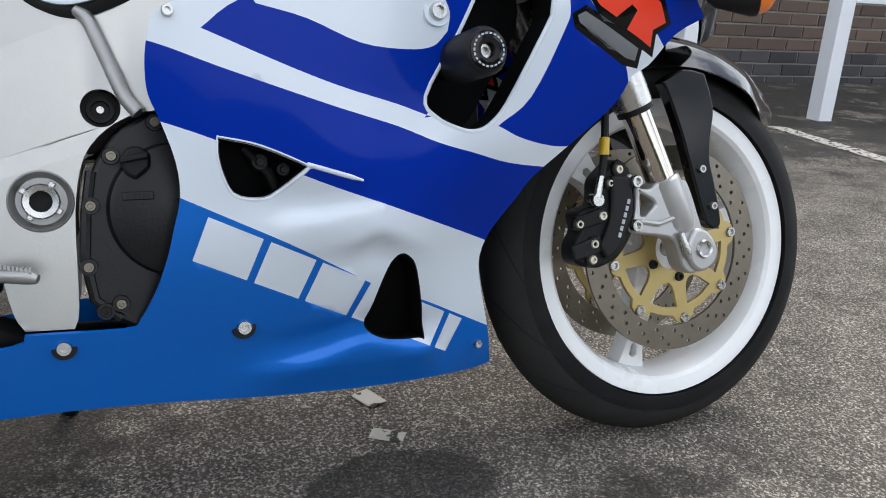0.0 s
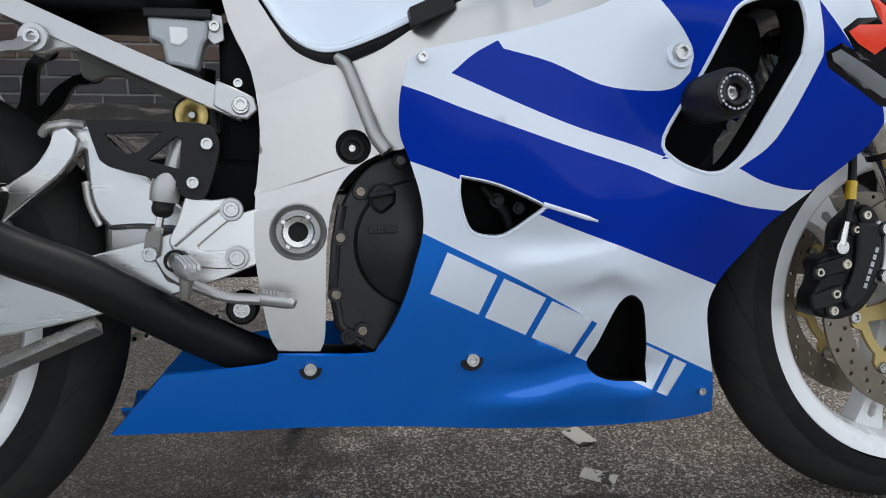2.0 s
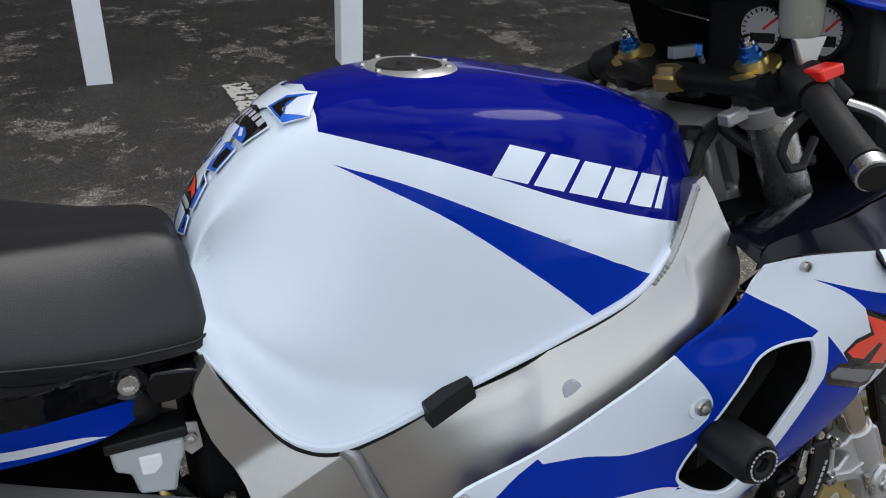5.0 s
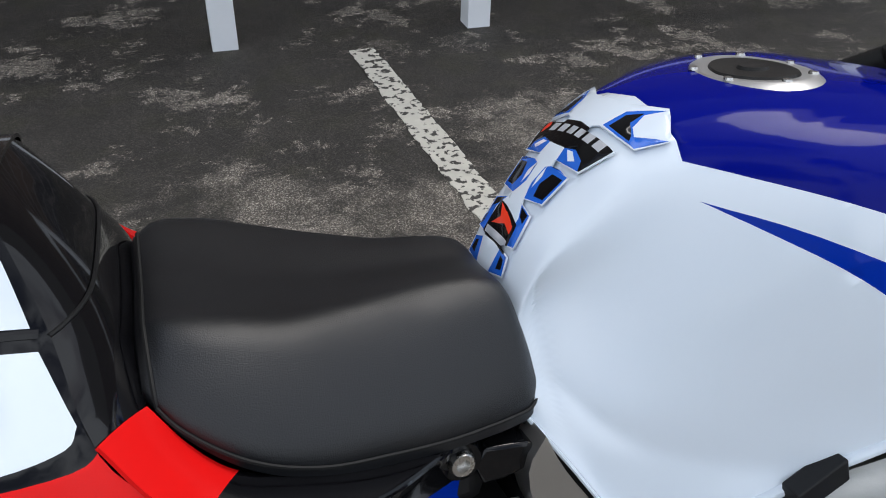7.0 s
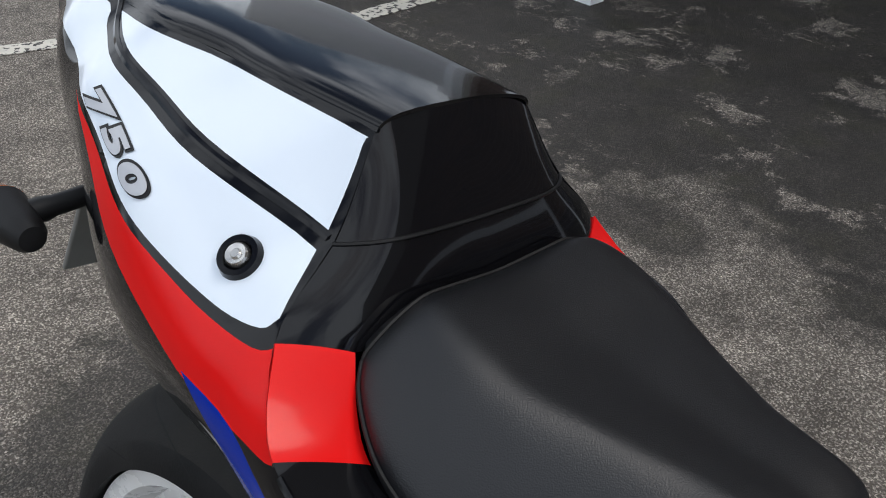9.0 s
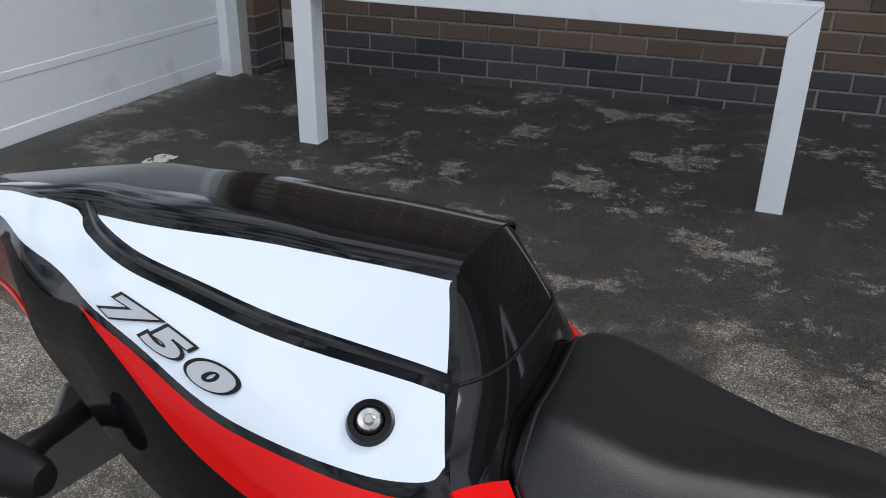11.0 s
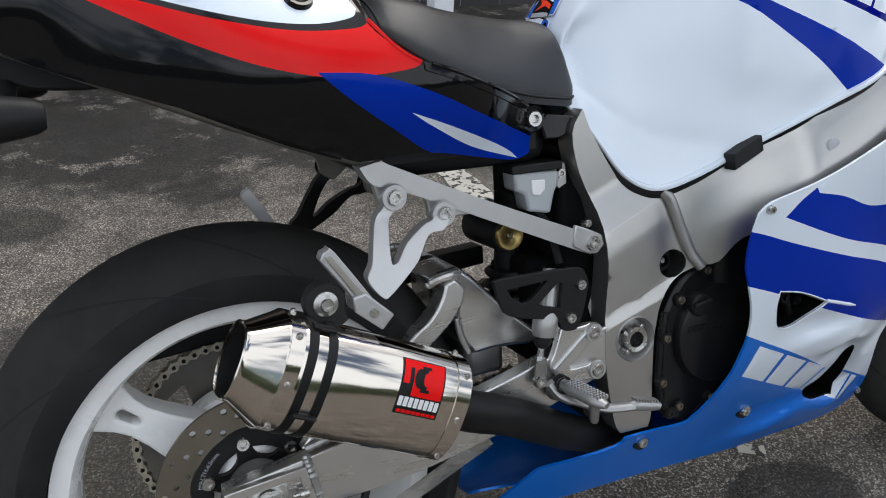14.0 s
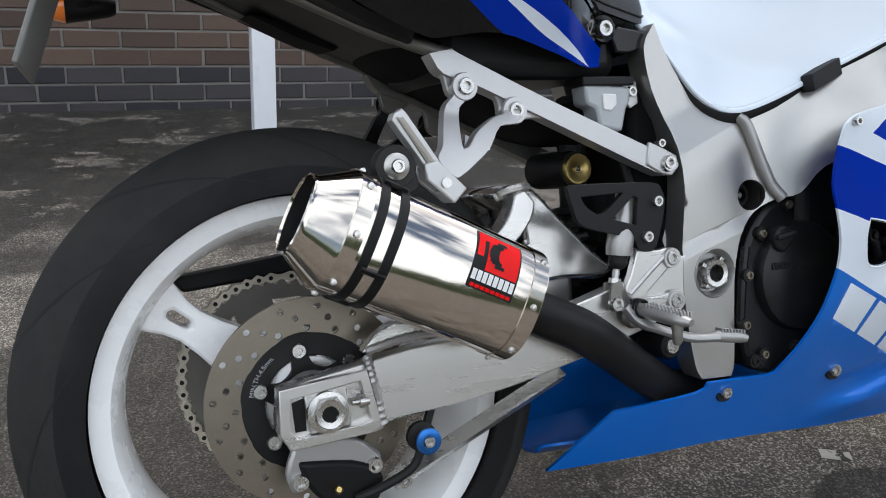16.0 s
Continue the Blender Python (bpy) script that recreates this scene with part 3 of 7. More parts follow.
def bay_line(points, width, seed):
    """A worn strip of road paint with a ragged edge, just proud of the asphalt."""
    rnd = random.Random(seed)
    (xa, ya), (xb, yb) = points
    d = Vector((xb - xa, yb - ya))
    side = Vector((-d.y, d.x)).normalized() * width / 2
    k = int(d.length / 0.03)
    rows = []
    for i in range(k + 1):
        c = Vector((xa, ya)) + d * i / k
        w0, w1 = 1 + rnd.uniform(-0.12, 0.08), 1 + rnd.uniform(-0.12, 0.08)
        a, b = c + side * w0, c - side * w1
        rows.append([(a.x, a.y, 0.0015), (a.x, a.y, 0.004), (b.x, b.y, 0.004), (b.x, b.y, 0.0015)])
    ob = part("road_marking", loft(rows), ROAD_PAINT, None, smooth=False)
    return tagged(ob, "cracked and worn white parking bay line on asphalt", "road marking", kind="structure")


bay_line(((1.012, 2.73), (1.045, 1.15)), 0.105, 3)
bay_line(((-2.06, 2.60), (-2.12, 1.3)), 0.105, 4)
bay_line(((4.06, 2.48), (3.86, 1.10)), 0.105, 5)
bay_line(((-2.72, 0.75), (-2.60, 1.10)), 0.10, 8)
bay_line(((0.975, 0.235), (0.995, 0.185)), 0.035, 6)
bay_line(((0.955, 0.105), (1.0, 0.075)), 0.03, 7)


# added, unseen dark clipped hedge: closes the car park behind the camera, darkens reflections
def hedge():
    bm = bmesh.new()
    bmesh.ops.create_grid(bm, x_segments=160, y_segments=22, size=1)
    for v in bm.verts:
        u, w = v.co.x, v.co.y
        x = u * 26
        prof = (w + 1) * math.pi / 2
        y, z = -9.0 - 0.6 * math.cos(prof), 1.1 * math.sin(prof) ** 0.5 if 0 < prof < math.pi else 0.0
        k = noise.noise(Vector((x * 1.7, w * 3, 0))) * 0.25 + noise.noise(Vector((x * 6, w * 9, 4))) * 0.12
        v.co = (x, y + k, max(z + k * (1 if z > 0.2 else 0), 0))
    return bm


tagged(part("hedge", hedge(), UNSEEN_HEDGE, None), "unseen dark green clipped hedge added behind the camera to darken reflections", "hedge", kind="stuff")


# ---- the motorcycle: places are in its own upright frame, x ahead, y to its left, z up from the tyres ----
LEAN = 14.57
motorcycle = new("motorcycle")
motorcycle.rotation_euler = (radians(-LEAN), 0, 0)
tagged(motorcycle, "blue and white sports motorcycle leaning on its side stand", "motorcycle")
BIKE = motorcycle
BODY.append(motorcycle)


def bolt(x, y, z, r, parent, material=STEEL, deep=0.006, socket=True, name="bolt"):
    """A round-headed screw with a hexagon socket, its head towards -y."""
    prof = [(r * 0.55, y + 0.004), (r, y + 0.004), (r, y - deep * 0.5), (r * 0.86, y - deep), (r * 0.52, y - deep)]
    prof += [(r * 0.46, y - deep * 0.2)] if socket else [(r * 0.2, y - deep * 1.05)]
    return part(name, lathe(prof, (x, 0, z), "y", 14, closed=False), material, parent)


# -- wheels --
def tyre_profile(rim_r, out_r, half, crown):
    """Half-round tyre section from one bead to the other."""
    prof = [(rim_r - 0.012, -half * 0.60), (rim_r + 0.004, -half * 0.80)]
    for i in range(25):
        a = -1 + 2 * i / 24
        y = half * math.sin(a * math.pi / 2 * 0.98)
        prof.append((out_r - crown * (1 - math.cos(a * math.pi / 2 * 0.98)) ** 1.0, y))
    prof += [(rim_r + 0.004, half * 0.80), (rim_r - 0.012, half * 0.60)]
    return prof


def rubber(name, bm, cx, cz, shoulder, parent, label):
    """A tyre whose scuffed, dusty tread ends at a shoulder line above the blacker sidewall."""
    for f in bm.faces:
        c = f.calc_center_median()
        f.material_index = 1 if math.hypot(c.x - cx, c.z - cz) > shoulder else 0
    return part(name, bm, [TYRE, TREAD], parent, label)


def tread(cx, cz, out_r, half, crown, count, parent, sweep, seed):
    """Curved tread cuts: thin dark grooves that lie in the face of the tyre."""
    bm = bmesh.new()
    for side in (-1, 1):
        for i in range(count):
            a0 = 2 * math.pi * (i + (0.5 if side > 0 else 0)) / count
            row = []
            for j in range(9):
                f = j / 8
                s = 0.10 + 0.82 * f
                ang = a0 + sweep * f**1.6
                th = s * math.pi / 2 * 0.98
                r = out_r - crown * (1 - math.cos(th)) + 0.0006
                y = side * half * math.sin(th) * 1.002
                w = 0.0048 * (1 - 0.5 * f) / out_r
                row.append([(cx + r * math.cos(ang + q), y, cz + r * math.sin(ang + q)) for q in (-w, w)])
            vs = [[bm.verts.new(q) for q in pr] for pr in row]
            for a, b in zip(vs, vs[1:]):
                bm.faces.new((a[0], a[1], b[1], b[0]))
    bmesh.ops.recalc_face_normals(bm, faces=bm.faces)
    return part("tread_groove", bm, mat("tread groove", (0.006, 0.006, 0.006), 0.9), parent)


def rim_profile(r, half):
    """Section of a cast rim: outer flange, well and inner face."""
    return [(r, -half), (r + 0.0005, -half + 0.006), (r - 0.012, -half + 0.010), (r - 0.022, -half * 0.5), (r - 0.022, half * 0.5), (r - 0.012, half - 0.010), (r + 0.0005, half - 0.006), (r, half),
            (r - 0.006, half), (r - 0.0215, half - 0.002), (r - 0.027, half * 0.86), (r - 0.035, half * 0.50), (r - 0.038, half * 0.2), (r - 0.038, -half * 0.2), (r - 0.035, -half * 0.50), (r - 0.027, -half * 0.86), (r - 0.0215, -half + 0.002), (r - 0.006, -half)]


def spoke(cx, cz, ang, r0, r1, w0, w1, d0, d1, slot):
    """A broad cast spoke with rounded edges and a slot near the rim."""
    out = [(r0, -w0), (r0 + 0.25 * (r1 - r0), -w0 * 0.92), (r0 + 0.7 * (r1 - r0), -w1 * 0.9), (r1, -w1 * 1.6), (r1, w1 * 1.6), (r0 + 0.7 * (r1 - r0), w1 * 0.9), (r0 + 0.25 * (r1 - r0), w0 * 0.92), (r0, w0)]
    s0, s1 = r1 - slot - 0.030, r1 - 0.022
    hole = [(s0, -0.0055), (s1 - 0.004, -0.0065), (s1, 0), (s1 - 0.004, 0.0065), (s0, 0.0055), (s0 - 0.005, 0)]
    c, s = math.cos(ang), math.sin(ang)
    turn = lambda poly: [(cx + x * c - y * s, cz + x * s + y * c) for x, y in poly]
    return prism(turn(curve(out, 3)), -d0, d1, [turn(curve(hole, 3))])


def disc(cx, cy, cz, r, inner, holes, rings, parent, name="brake_disc", hr=0.0033):
    """A drilled brake rotor: a thin ring with rows of through holes."""
    out = [(cx + r * math.cos(a), cz + r * math.sin(a)) for a in np.linspace(0, 2 * math.pi, 97)[:-1]]
    cut = [[(cx + inner * math.cos(a), cz + inner * math.sin(a)) for a in np.linspace(0, 2 * math.pi, 73)[:-1]]]
    for i in range(holes):
        for k, (rad, off) in enumerate(rings):
            a = 2 * math.pi * (i + off) / holes
            hx, hz = cx + rad * math.cos(a), cz + rad * math.sin(a)
            cut.append([(hx + hr * math.cos(b), hz + hr * math.sin(b)) for b in np.linspace(0, 2 * math.pi, 9)[:-1]])
    return part(name, prism(out, cy - 0.0025, cy + 0.0025, cut), DISC_STEEL, parent, "drilled steel brake disc")


def carrier(cx, cy, cz, r_out, r_in, arms, material, parent, phase, name="disc_carrier", scallop=0.014, ra=0.060, rb=0.094, wide=0.72, bolt_r=0.113):
    """A spider between hub and rotor with windows between its arms."""
    out = []
    for i in range(arms * 12):
        a = 2 * math.pi * i / (arms * 12) + phase
        f = max(0.0, math.cos(arms * (a - phase)))
        out.append((cx + (r_out - scallop * (1 - f**0.5)) * math.cos(a), cz + (r_out - scallop * (1 - f**0.5)) * math.sin(a)))
    cut = [[(cx + r_in * math.cos(a), cz + r_in * math.sin(a)) for a in np.linspace(0, 2 * math.pi, 33)[:-1]]]
    for i in range(arms):
        a0 = phase + 2 * math.pi * (i + 0.5) / arms
        w = math.pi / arms * wide
        cut.append(curve([(cx + rr * math.cos(a0 + q), cz + rr * math.sin(a0 + q)) for rr, q in ((ra, -w * 0.55), (rb, -w), (rb, 0), (rb, w), (ra, w * 0.55))], 3, sharp=80))
    ob = part(name, prism(out, cy - 0.003, cy + 0.004, cut), material, parent, bevel=0.0012)
    for i in range(arms):
        a = phase + 2 * math.pi * i / arms
        bolt(cx + bolt_r * math.cos(a), cy - 0.003, cz + bolt_r * math.sin(a), 0.0088, ob, STEEL, 0.004, name="disc_button")
    return ob


FX, FZ = 1.41, 0.300
front_wheel = part("front_wheel", lathe(rim_profile(0.2334, 0.054), (FX, 0, FZ), n=96), WHEEL_WHITE, BIKE, "white enamelled three-spoke cast wheel", angle=22)
rubber("tyre", lathe(tyre_profile(0.2334, 0.300, 0.061, 0.066), (FX, 0, FZ), n=96), FX, FZ, 0.258, front_wheel, "black rubber road tyre")
tread(FX, FZ, 0.300, 0.061, 0.066, 15, front_wheel, 0.5, 1)
FRONT_SPOKE = math.atan2(0.123 - FZ, 1.364 - FX)
for k in range(3):
    part("spoke", spoke(FX, FZ, FRONT_SPOKE + k * 2 * math.pi / 3, 0.03, 0.205, 0.024, 0.017, 0.018, 0.018, 0.012), WHEEL_WHITE, front_wheel, bevel=0.005)
part("hub", lathe([(0.014, -0.05), (0.048, -0.05), (0.05, -0.03), (0.034, -0.015), (0.034, 0.015), (0.05, 0.03), (0.048, 0.05), (0.014, 0.05)], (FX, 0, FZ), n=40), WHEEL_WHITE, front_wheel)
for yy in (-0.064, 0.064):
    disc(FX, yy, FZ, 0.160, 0.122, 24, ((0.131, 0.0), (0.142, 0.36), (0.152, 0.68)), front_wheel)
    gold = carrier(FX, yy, FZ, 0.121, 0.034, 8, GOLD, front_wheel, math.radians(9.6))
    for i in range(5):
        a = math.radians(65.4 + 72 * i)
        bolt(FX + 0.046 * math.cos(a), yy - 0.003, FZ + 0.046 * math.sin(a), 0.0075, gold, BLACK_SATIN, 0.005, name="disc_bolt")

RX, RZ = 0.0, 0.315
rear_wheel = part("rear_wheel", lathe(rim_profile(0.2334, 0.078), (RX, 0, RZ), n=96), WHEEL_WHITE, BIKE, "white enamelled three-spoke cast wheel", angle=22)
rubber("tyre", lathe(tyre_profile(0.2334, 0.315, 0.092, 0.082), (RX, 0, RZ), n=96), RX, RZ, 0.266, rear_wheel, "broad black rubber road tyre")
tread(RX, RZ, 0.315, 0.092, 0.082, 11, rear_wheel, -0.62, 2)
REAR_SPOKE = math.atan2(0.429 - RZ, -0.148)
for k in range(3):
    part("spoke", spoke(RX, RZ, REAR_SPOKE + k * 2 * math.pi / 3, 0.03, 0.205, 0.036, 0.022, 0.034, 0.02, 0.02), WHEEL_WHITE, rear_wheel, bevel=0.006)
part("hub", lathe([(0.014, -0.07), (0.052, -0.07), (0.055, -0.04), (0.04, -0.02), (0.04, 0.03), (0.07, 0.05), (0.07, 0.085), (0.014, 0.085)], (RX, 0, RZ), n=40), WHEEL_WHITE, rear_wheel)
disc(RX, -0.083, RZ, 0.119, 0.078, 16, ((0.085, 0.0), (0.097, 0.34), (0.109, 0.68)), rear_wheel, hr=0.0041)
carrier(RX, -0.083, RZ, 0.081, 0.036, 6, BLACK_SATIN, rear_wheel, math.radians(101), scallop=0.002, ra=0.042, rb=0.053, wide=0.66, bolt_r=0.0605)
part("hub_flange", lathe([(0.014, -0.081), (0.040, -0.081), (0.042, -0.079), (0.050, -0.078), (0.050, -0.072), (0.014, -0.072)], (RX, 0, RZ), n=40), SILVER, rear_wheel)
for i in range(6):
    a = math.radians(71 + 60 * i)
    part("hub_web", move(box(0.040, 0.066, -0.077, -0.071, -0.007, 0.007), Matrix.Translation((RX, 0, RZ)) @ Matrix.Rotation(-a, 4, "Y")), SILVER, rear_wheel, bevel=0.002)


def arc_text(words, cx, y, cz, r, size, a0, material, parent):
    """Lettering stamped round an arc on a face towards -y, read clockwise from the angle a0."""
    txt = bpy.data.curves.new("lettering", "FONT")
    txt.body, txt.size, txt.extrude = words, size, 0.0002
    ob = new("lettering", txt)
    bpy.context.view_layer.update()
    me = bpy.data.meshes.new_from_object(ob.evaluated_get(bpy.context.evaluated_depsgraph_get()))
    bpy.data.objects.remove(ob)
    bm = bmesh.new()
    bm.from_mesh(me)
    for v in bm.verts:
        a = a0 - v.co.x / r
        q = r + v.co.y
        v.co = (cx + q * math.cos(a), y - v.co.z, cz + q * math.sin(a))
    return part("lettering", bm, material, parent, "pale stamped lettering", smooth=False)


arc_text("MIN.TH.4.5mm.", RX, -.0868, RZ, 0.0665, 0.0075, radians(168), SILVER_VINYL, rear_wheel)


def sprocket():
    out = []
    for i in range(43 * 4):
        a = 2 * math.pi * i / (43 * 4)
        r = 0.125 if i % 4 in (0, 1) else 0.118
        out.append((RX + r * math.cos(a), RZ + r * math.sin(a)))
    cut = [[(RX + 0.04 * math.cos(a), RZ + 0.04 * math.sin(a)) for a in np.linspace(0, 2 * math.pi, 25)[:-1]]]
    for i in range(5):
        a0 = 2 * math.pi * i / 5
        cut.append([(RX + r * math.cos(a0 + q), RZ + r * math.sin(a0 + q)) for r, q in ((0.066, -0.2), (0.098, -0.36), (0.104, 0), (0.098, 0.36), (0.066, 0.2))])
    return prism(out, 0.094, 0.101, cut)


part("sprocket", sprocket(), DULL, rear_wheel, "greasy steel sprocket")


def chain():
    """Roller chain: paired side plates with pins, round the rear sprocket and forward to the engine."""
    pts = []
    for i in range(25):
        a = math.radians(92 + i * 172 / 24)
        pts.append((RX + 0.1265 * math.cos(a), RZ + 0.1265 * math.sin(a)))
    pts = [(0.50 - 0.0159 * i, 0.462 - 0.0159 * i * 0.042) for i in range(31)] + pts
    pts += [(0.0 + 0.0159 * i, RZ - 0.1265 + 0.0159 * i * 0.25) for i in range(1, 30)]
    drive_chain = new("drive_chain")
    drive_chain.parent = BIKE
    drive_chain["label"] = "greased steel roller chain"
    for k, ((x0, z0), (x1, z1)) in enumerate(zip(pts, pts[1:])):
        d = Vector((x1 - x0, z1 - z0))
        if d.length < 1e-4:
            continue
        d.normalize()
        q = Vector((-d.y, d.x)) * 0.0068
        off = 0.0100 if k % 2 else 0.0070
        plate = [(x0 - d.x * 0.005 + q.x * 0.7, z0 - d.y * 0.005 + q.y * 0.7), (x0 + q.x, z0 + q.y), ((x0 + x1) / 2 + q.x * 0.42, (z0 + z1) / 2 + q.y * 0.42), (x1 + q.x, z1 + q.y), (x1 + d.x * 0.005, z1 + d.y * 0.005), (x1 - q.x, z1 - q.y), ((x0 + x1) / 2 - q.x * 0.42, (z0 + z1) / 2 - q.y * 0.42), (x0 - q.x, z0 - q.y)]
        link = part("chain_link", join(*[prism(plate, 0.0845 + s * off - 0.001, 0.0845 + s * off + 0.001) for s in (-1, 1)]), CHAIN_STEEL, drive_chain)
        part("pin", lathe([(0.0030, 0.0725), (0.0030, 0.0965)], (x0, 0, z0), "y", 8, closed=False), BLACK_SATIN, link)


chain()
part("chain_guard", prism(curve([(-0.13, 0.452), (0.02, 0.470), (0.30, 0.510), (0.42, 0.520), (0.42, 0.490), (0.30, 0.480), (0.02, 0.445), (-0.115, 0.432)], 3), 0.085, 0.125), BLACK_PLASTIC, BIKE, bevel=0.004)

# -- fairing --
FAIR = Sheet([(.691, .583, -.230), (.746, .609, -.233), (.647, .493, -.214), (.665, .414, -.200), (.702, .475, -.216), (.798, .44, -.211), (.742, .409, -.197), (1.034, .344, -.13), (1.10, .165, -.035), (1.066, .188, -.058), (.942, .508, -.202), (1.009, .465, -.212), (.897, .212, -.085), (.671, .359, -.187), (1.03, .23, -.085), (.489, .264, -.133), (.935, .329, -.155)]
             + [(.733, .258, -.127), (.54, .255, -.125), (.613, .271, -.138), (.35, .20, -.085), (.952, .611, -.224), (.86, .426, -.210), (.906, .684, -.233), (.994, .729, -.237), (1.071, .743, -.245), (1.177, .759, -.25), (1.1, .672, -.249), (.967, .675, -.242), (1.209, .564, -.215), (1.288, .606, -.214), (1.156, .687, -.25), (1.12, .43, -.165), (.3, .17, -.06), (.75, .17, -.075), (.95, .15, -.05)])
FAIR_LOW = [(.302, .172), (.404, .174), (.538, .174), (.659, .167), (.772, .155), (.893, .146), (.975, .145), (1.064, .146), (1.102, .15), (1.081, .207), (1.061, .259), (1.047, .307), (1.051, .34), (1.065, .367), (1.085, .395), (1.102, .420), (1.156, .464), (1.211, .511), (1.23, .545), (1.256, .56), (1.293, .598), (1.342, .622)]
FAIR_TOP = [(1.310, .655), (1.326, .689), (1.246, .705), (1.195, .718), (1.17, .739), (1.161, .757), (1.069, .766), (1.014, .765), (1.0, .75), (.986, .729), (.959, .712), (.906, .683), (.854, .658), (.781, .634), (.724, .62), (.664, .607), (.645, .594), (.638, .565), (.636, .54), (.638, .517), (.648, .492), (.661, .451), (.664, .414), (.656, .379), (.648, .346), (.635, .309), (.619, .28), (.603, .27), (.504, .274), (.49, .262), (.373, .252)]
FAIRING = curve(FAIR_LOW + FAIR_TOP, 3)
HOLE_A = curve([(.703, .476), (.747, .466), (.798, .444), (.799, .44), (.79, .432), (.763, .412), (.744, .408), (.721, .413), (.71, .429), (.703, .454)], 4, sharp=100)
HOLE_B = curve([(.942, .519), (.955, .494), (.982, .48), (1.001, .477), (1.019, .484), (1.043, .511), (1.088, .598), (1.093, .614), (1.093, .638), (1.086, .662), (1.076, .67), (1.037, .67), (1.011, .659), (.997, .633), (.976, .585)], 4, sharp=100)
HOLE_C = curve([(.917, .332), (.933, .33), (.95, .306), (.977, .216), (.968, .211), (.927, .215), (.901, .225), (.888, .241), (.892, .263), (.903, .309)], 4, sharp=100)
BLUE_A = curve([(.890, .679), (.99, .740), (1.009, .728), (1.047, .706), (1.089, .677), (1.041, .636), (.982, .542), (.94, .494), (.949, .495), (.908, .509), (.836, .528), (.77, .551), (.691, .583), (.738, .616)], 4)
WHITE_A = curve([(.903, .690), (.935, .654), (.953, .633), (.966, .611), (.965, .59), (.949, .574), (.919, .57), (.862, .575), (.801, .597), (.747, .609), (.735, .625), (.738, .647), (.816, .668)], 4)
BLUE_B = curve([(1.104, .668), (1.136, .636), (1.179, .594), (1.215, .557), (1.233, .52), (1.224, .49), (1.187, .467), (1.137, .458), (1.071, .468), (1.03, .483), (1.074, .517), (1.111, .594), (1.116, .619)], 4)
BLUE_C = curve([(1.075, .74), (1.17, .706), (1.314, .659), (1.375, .619), (1.309, .585), (1.288, .572), (1.205, .645), (1.155, .691), (1.119, .718)], 4)
BLUE_D = curve([(.620, .575), (.658, .564), (.707, .546), (.77, .525), (.837, .504), (.908, .484), (.957, .465), (.998, .453), (1.058, .439), (1.153, .430), (1.13, .37), (1.063, .330), (1.051, .34), (.959, .372), (.869, .404), (.793, .433), (.699, .473), (.630, .498)], 4)
SKY = curve([(.640, .425), (.663, .414), (.712, .39), (.781, .356), (.857, .315), (.896, .294), (.967, .266), (1.019, .242), (1.12, .195), (1.13, .13), (.7, .12), (.28, .14), (.28, .27), (.45, .30), (.6, .29), (.63, .36)], 4, sharp=20)


def slant(x0, z0, x1, z1, h, lean, gap):
    """Six leaning blocks along a line, in place of a maker's wordmark."""
    out = []
    d = Vector((x1 - x0, z1 - z0))
    up = Vector((-d.y, d.x)).normalized() * h + d.normalized() * lean
    widths = (1.15, 1.05, 1.1, 1.05, 1.05, 0.5)
    total, at = sum(widths), 0.0
    for w in widths:
        a = Vector((x0, z0)) + d * at / total
        b = Vector((x0, z0)) + d * (at + w - gap) / total
        out.append([tuple(a), tuple(b), tuple(b + up), tuple(a + up)])
        at += w
    return out


LOGO = slant(0.674, 0.345, 1.022, 0.181, 0.050, -0.004, 0.14)
EMBLEM = [(1.163, .679), (1.258, .634), (1.272, .611), (1.251, .601), (1.252, .580), (1.234, .588), (1.206, .599), (1.219, .622), (1.209, .628), (1.186, .612), (1.160, .623), (1.145, .635), (1.158, .643), (1.190, .645)]
EMBLEM_EDGE = [(1.157, .689), (1.263, .640), (1.282, .610), (1.258, .596), (1.259, .568), (1.230, .580), (1.194, .600), (1.184, .604), (1.157, .615), (1.137, .637), (1.154, .650), (1.180, .652)]
WORD_BAR = [(1.127, .611), (1.138, .616), (1.231, .578), (1.229, .563), (1.211, .566), (1.131, .603)]
WORD_EDGE = [(1.119, .612), (1.138, .623), (1.238, .582), (1.236, .554), (1.209, .557), (1.125, .596)]
FAIR_FIELDS = [(BLUE_A, 1), (WHITE_A, 0), (BLUE_B, 1), (BLUE_C, 1), (BLUE_D, 1), (SKY, 2), (EMBLEM_EDGE, 3), (EMBLEM, 4), (WORD_EDGE, 3), (WORD_BAR, 5)] + [(q, 0) for q in LOGO]
FAIR_MATS = [PAINT_WHITE, PAINT_BLUE, PAINT_SKY, PAINT_BLACK, PAINT_ORANGE, GREY_VINYL]


def soft(v):
    v = min(max(v, 0.0), 1.0)
    return v * v * (3 - 2 * v)


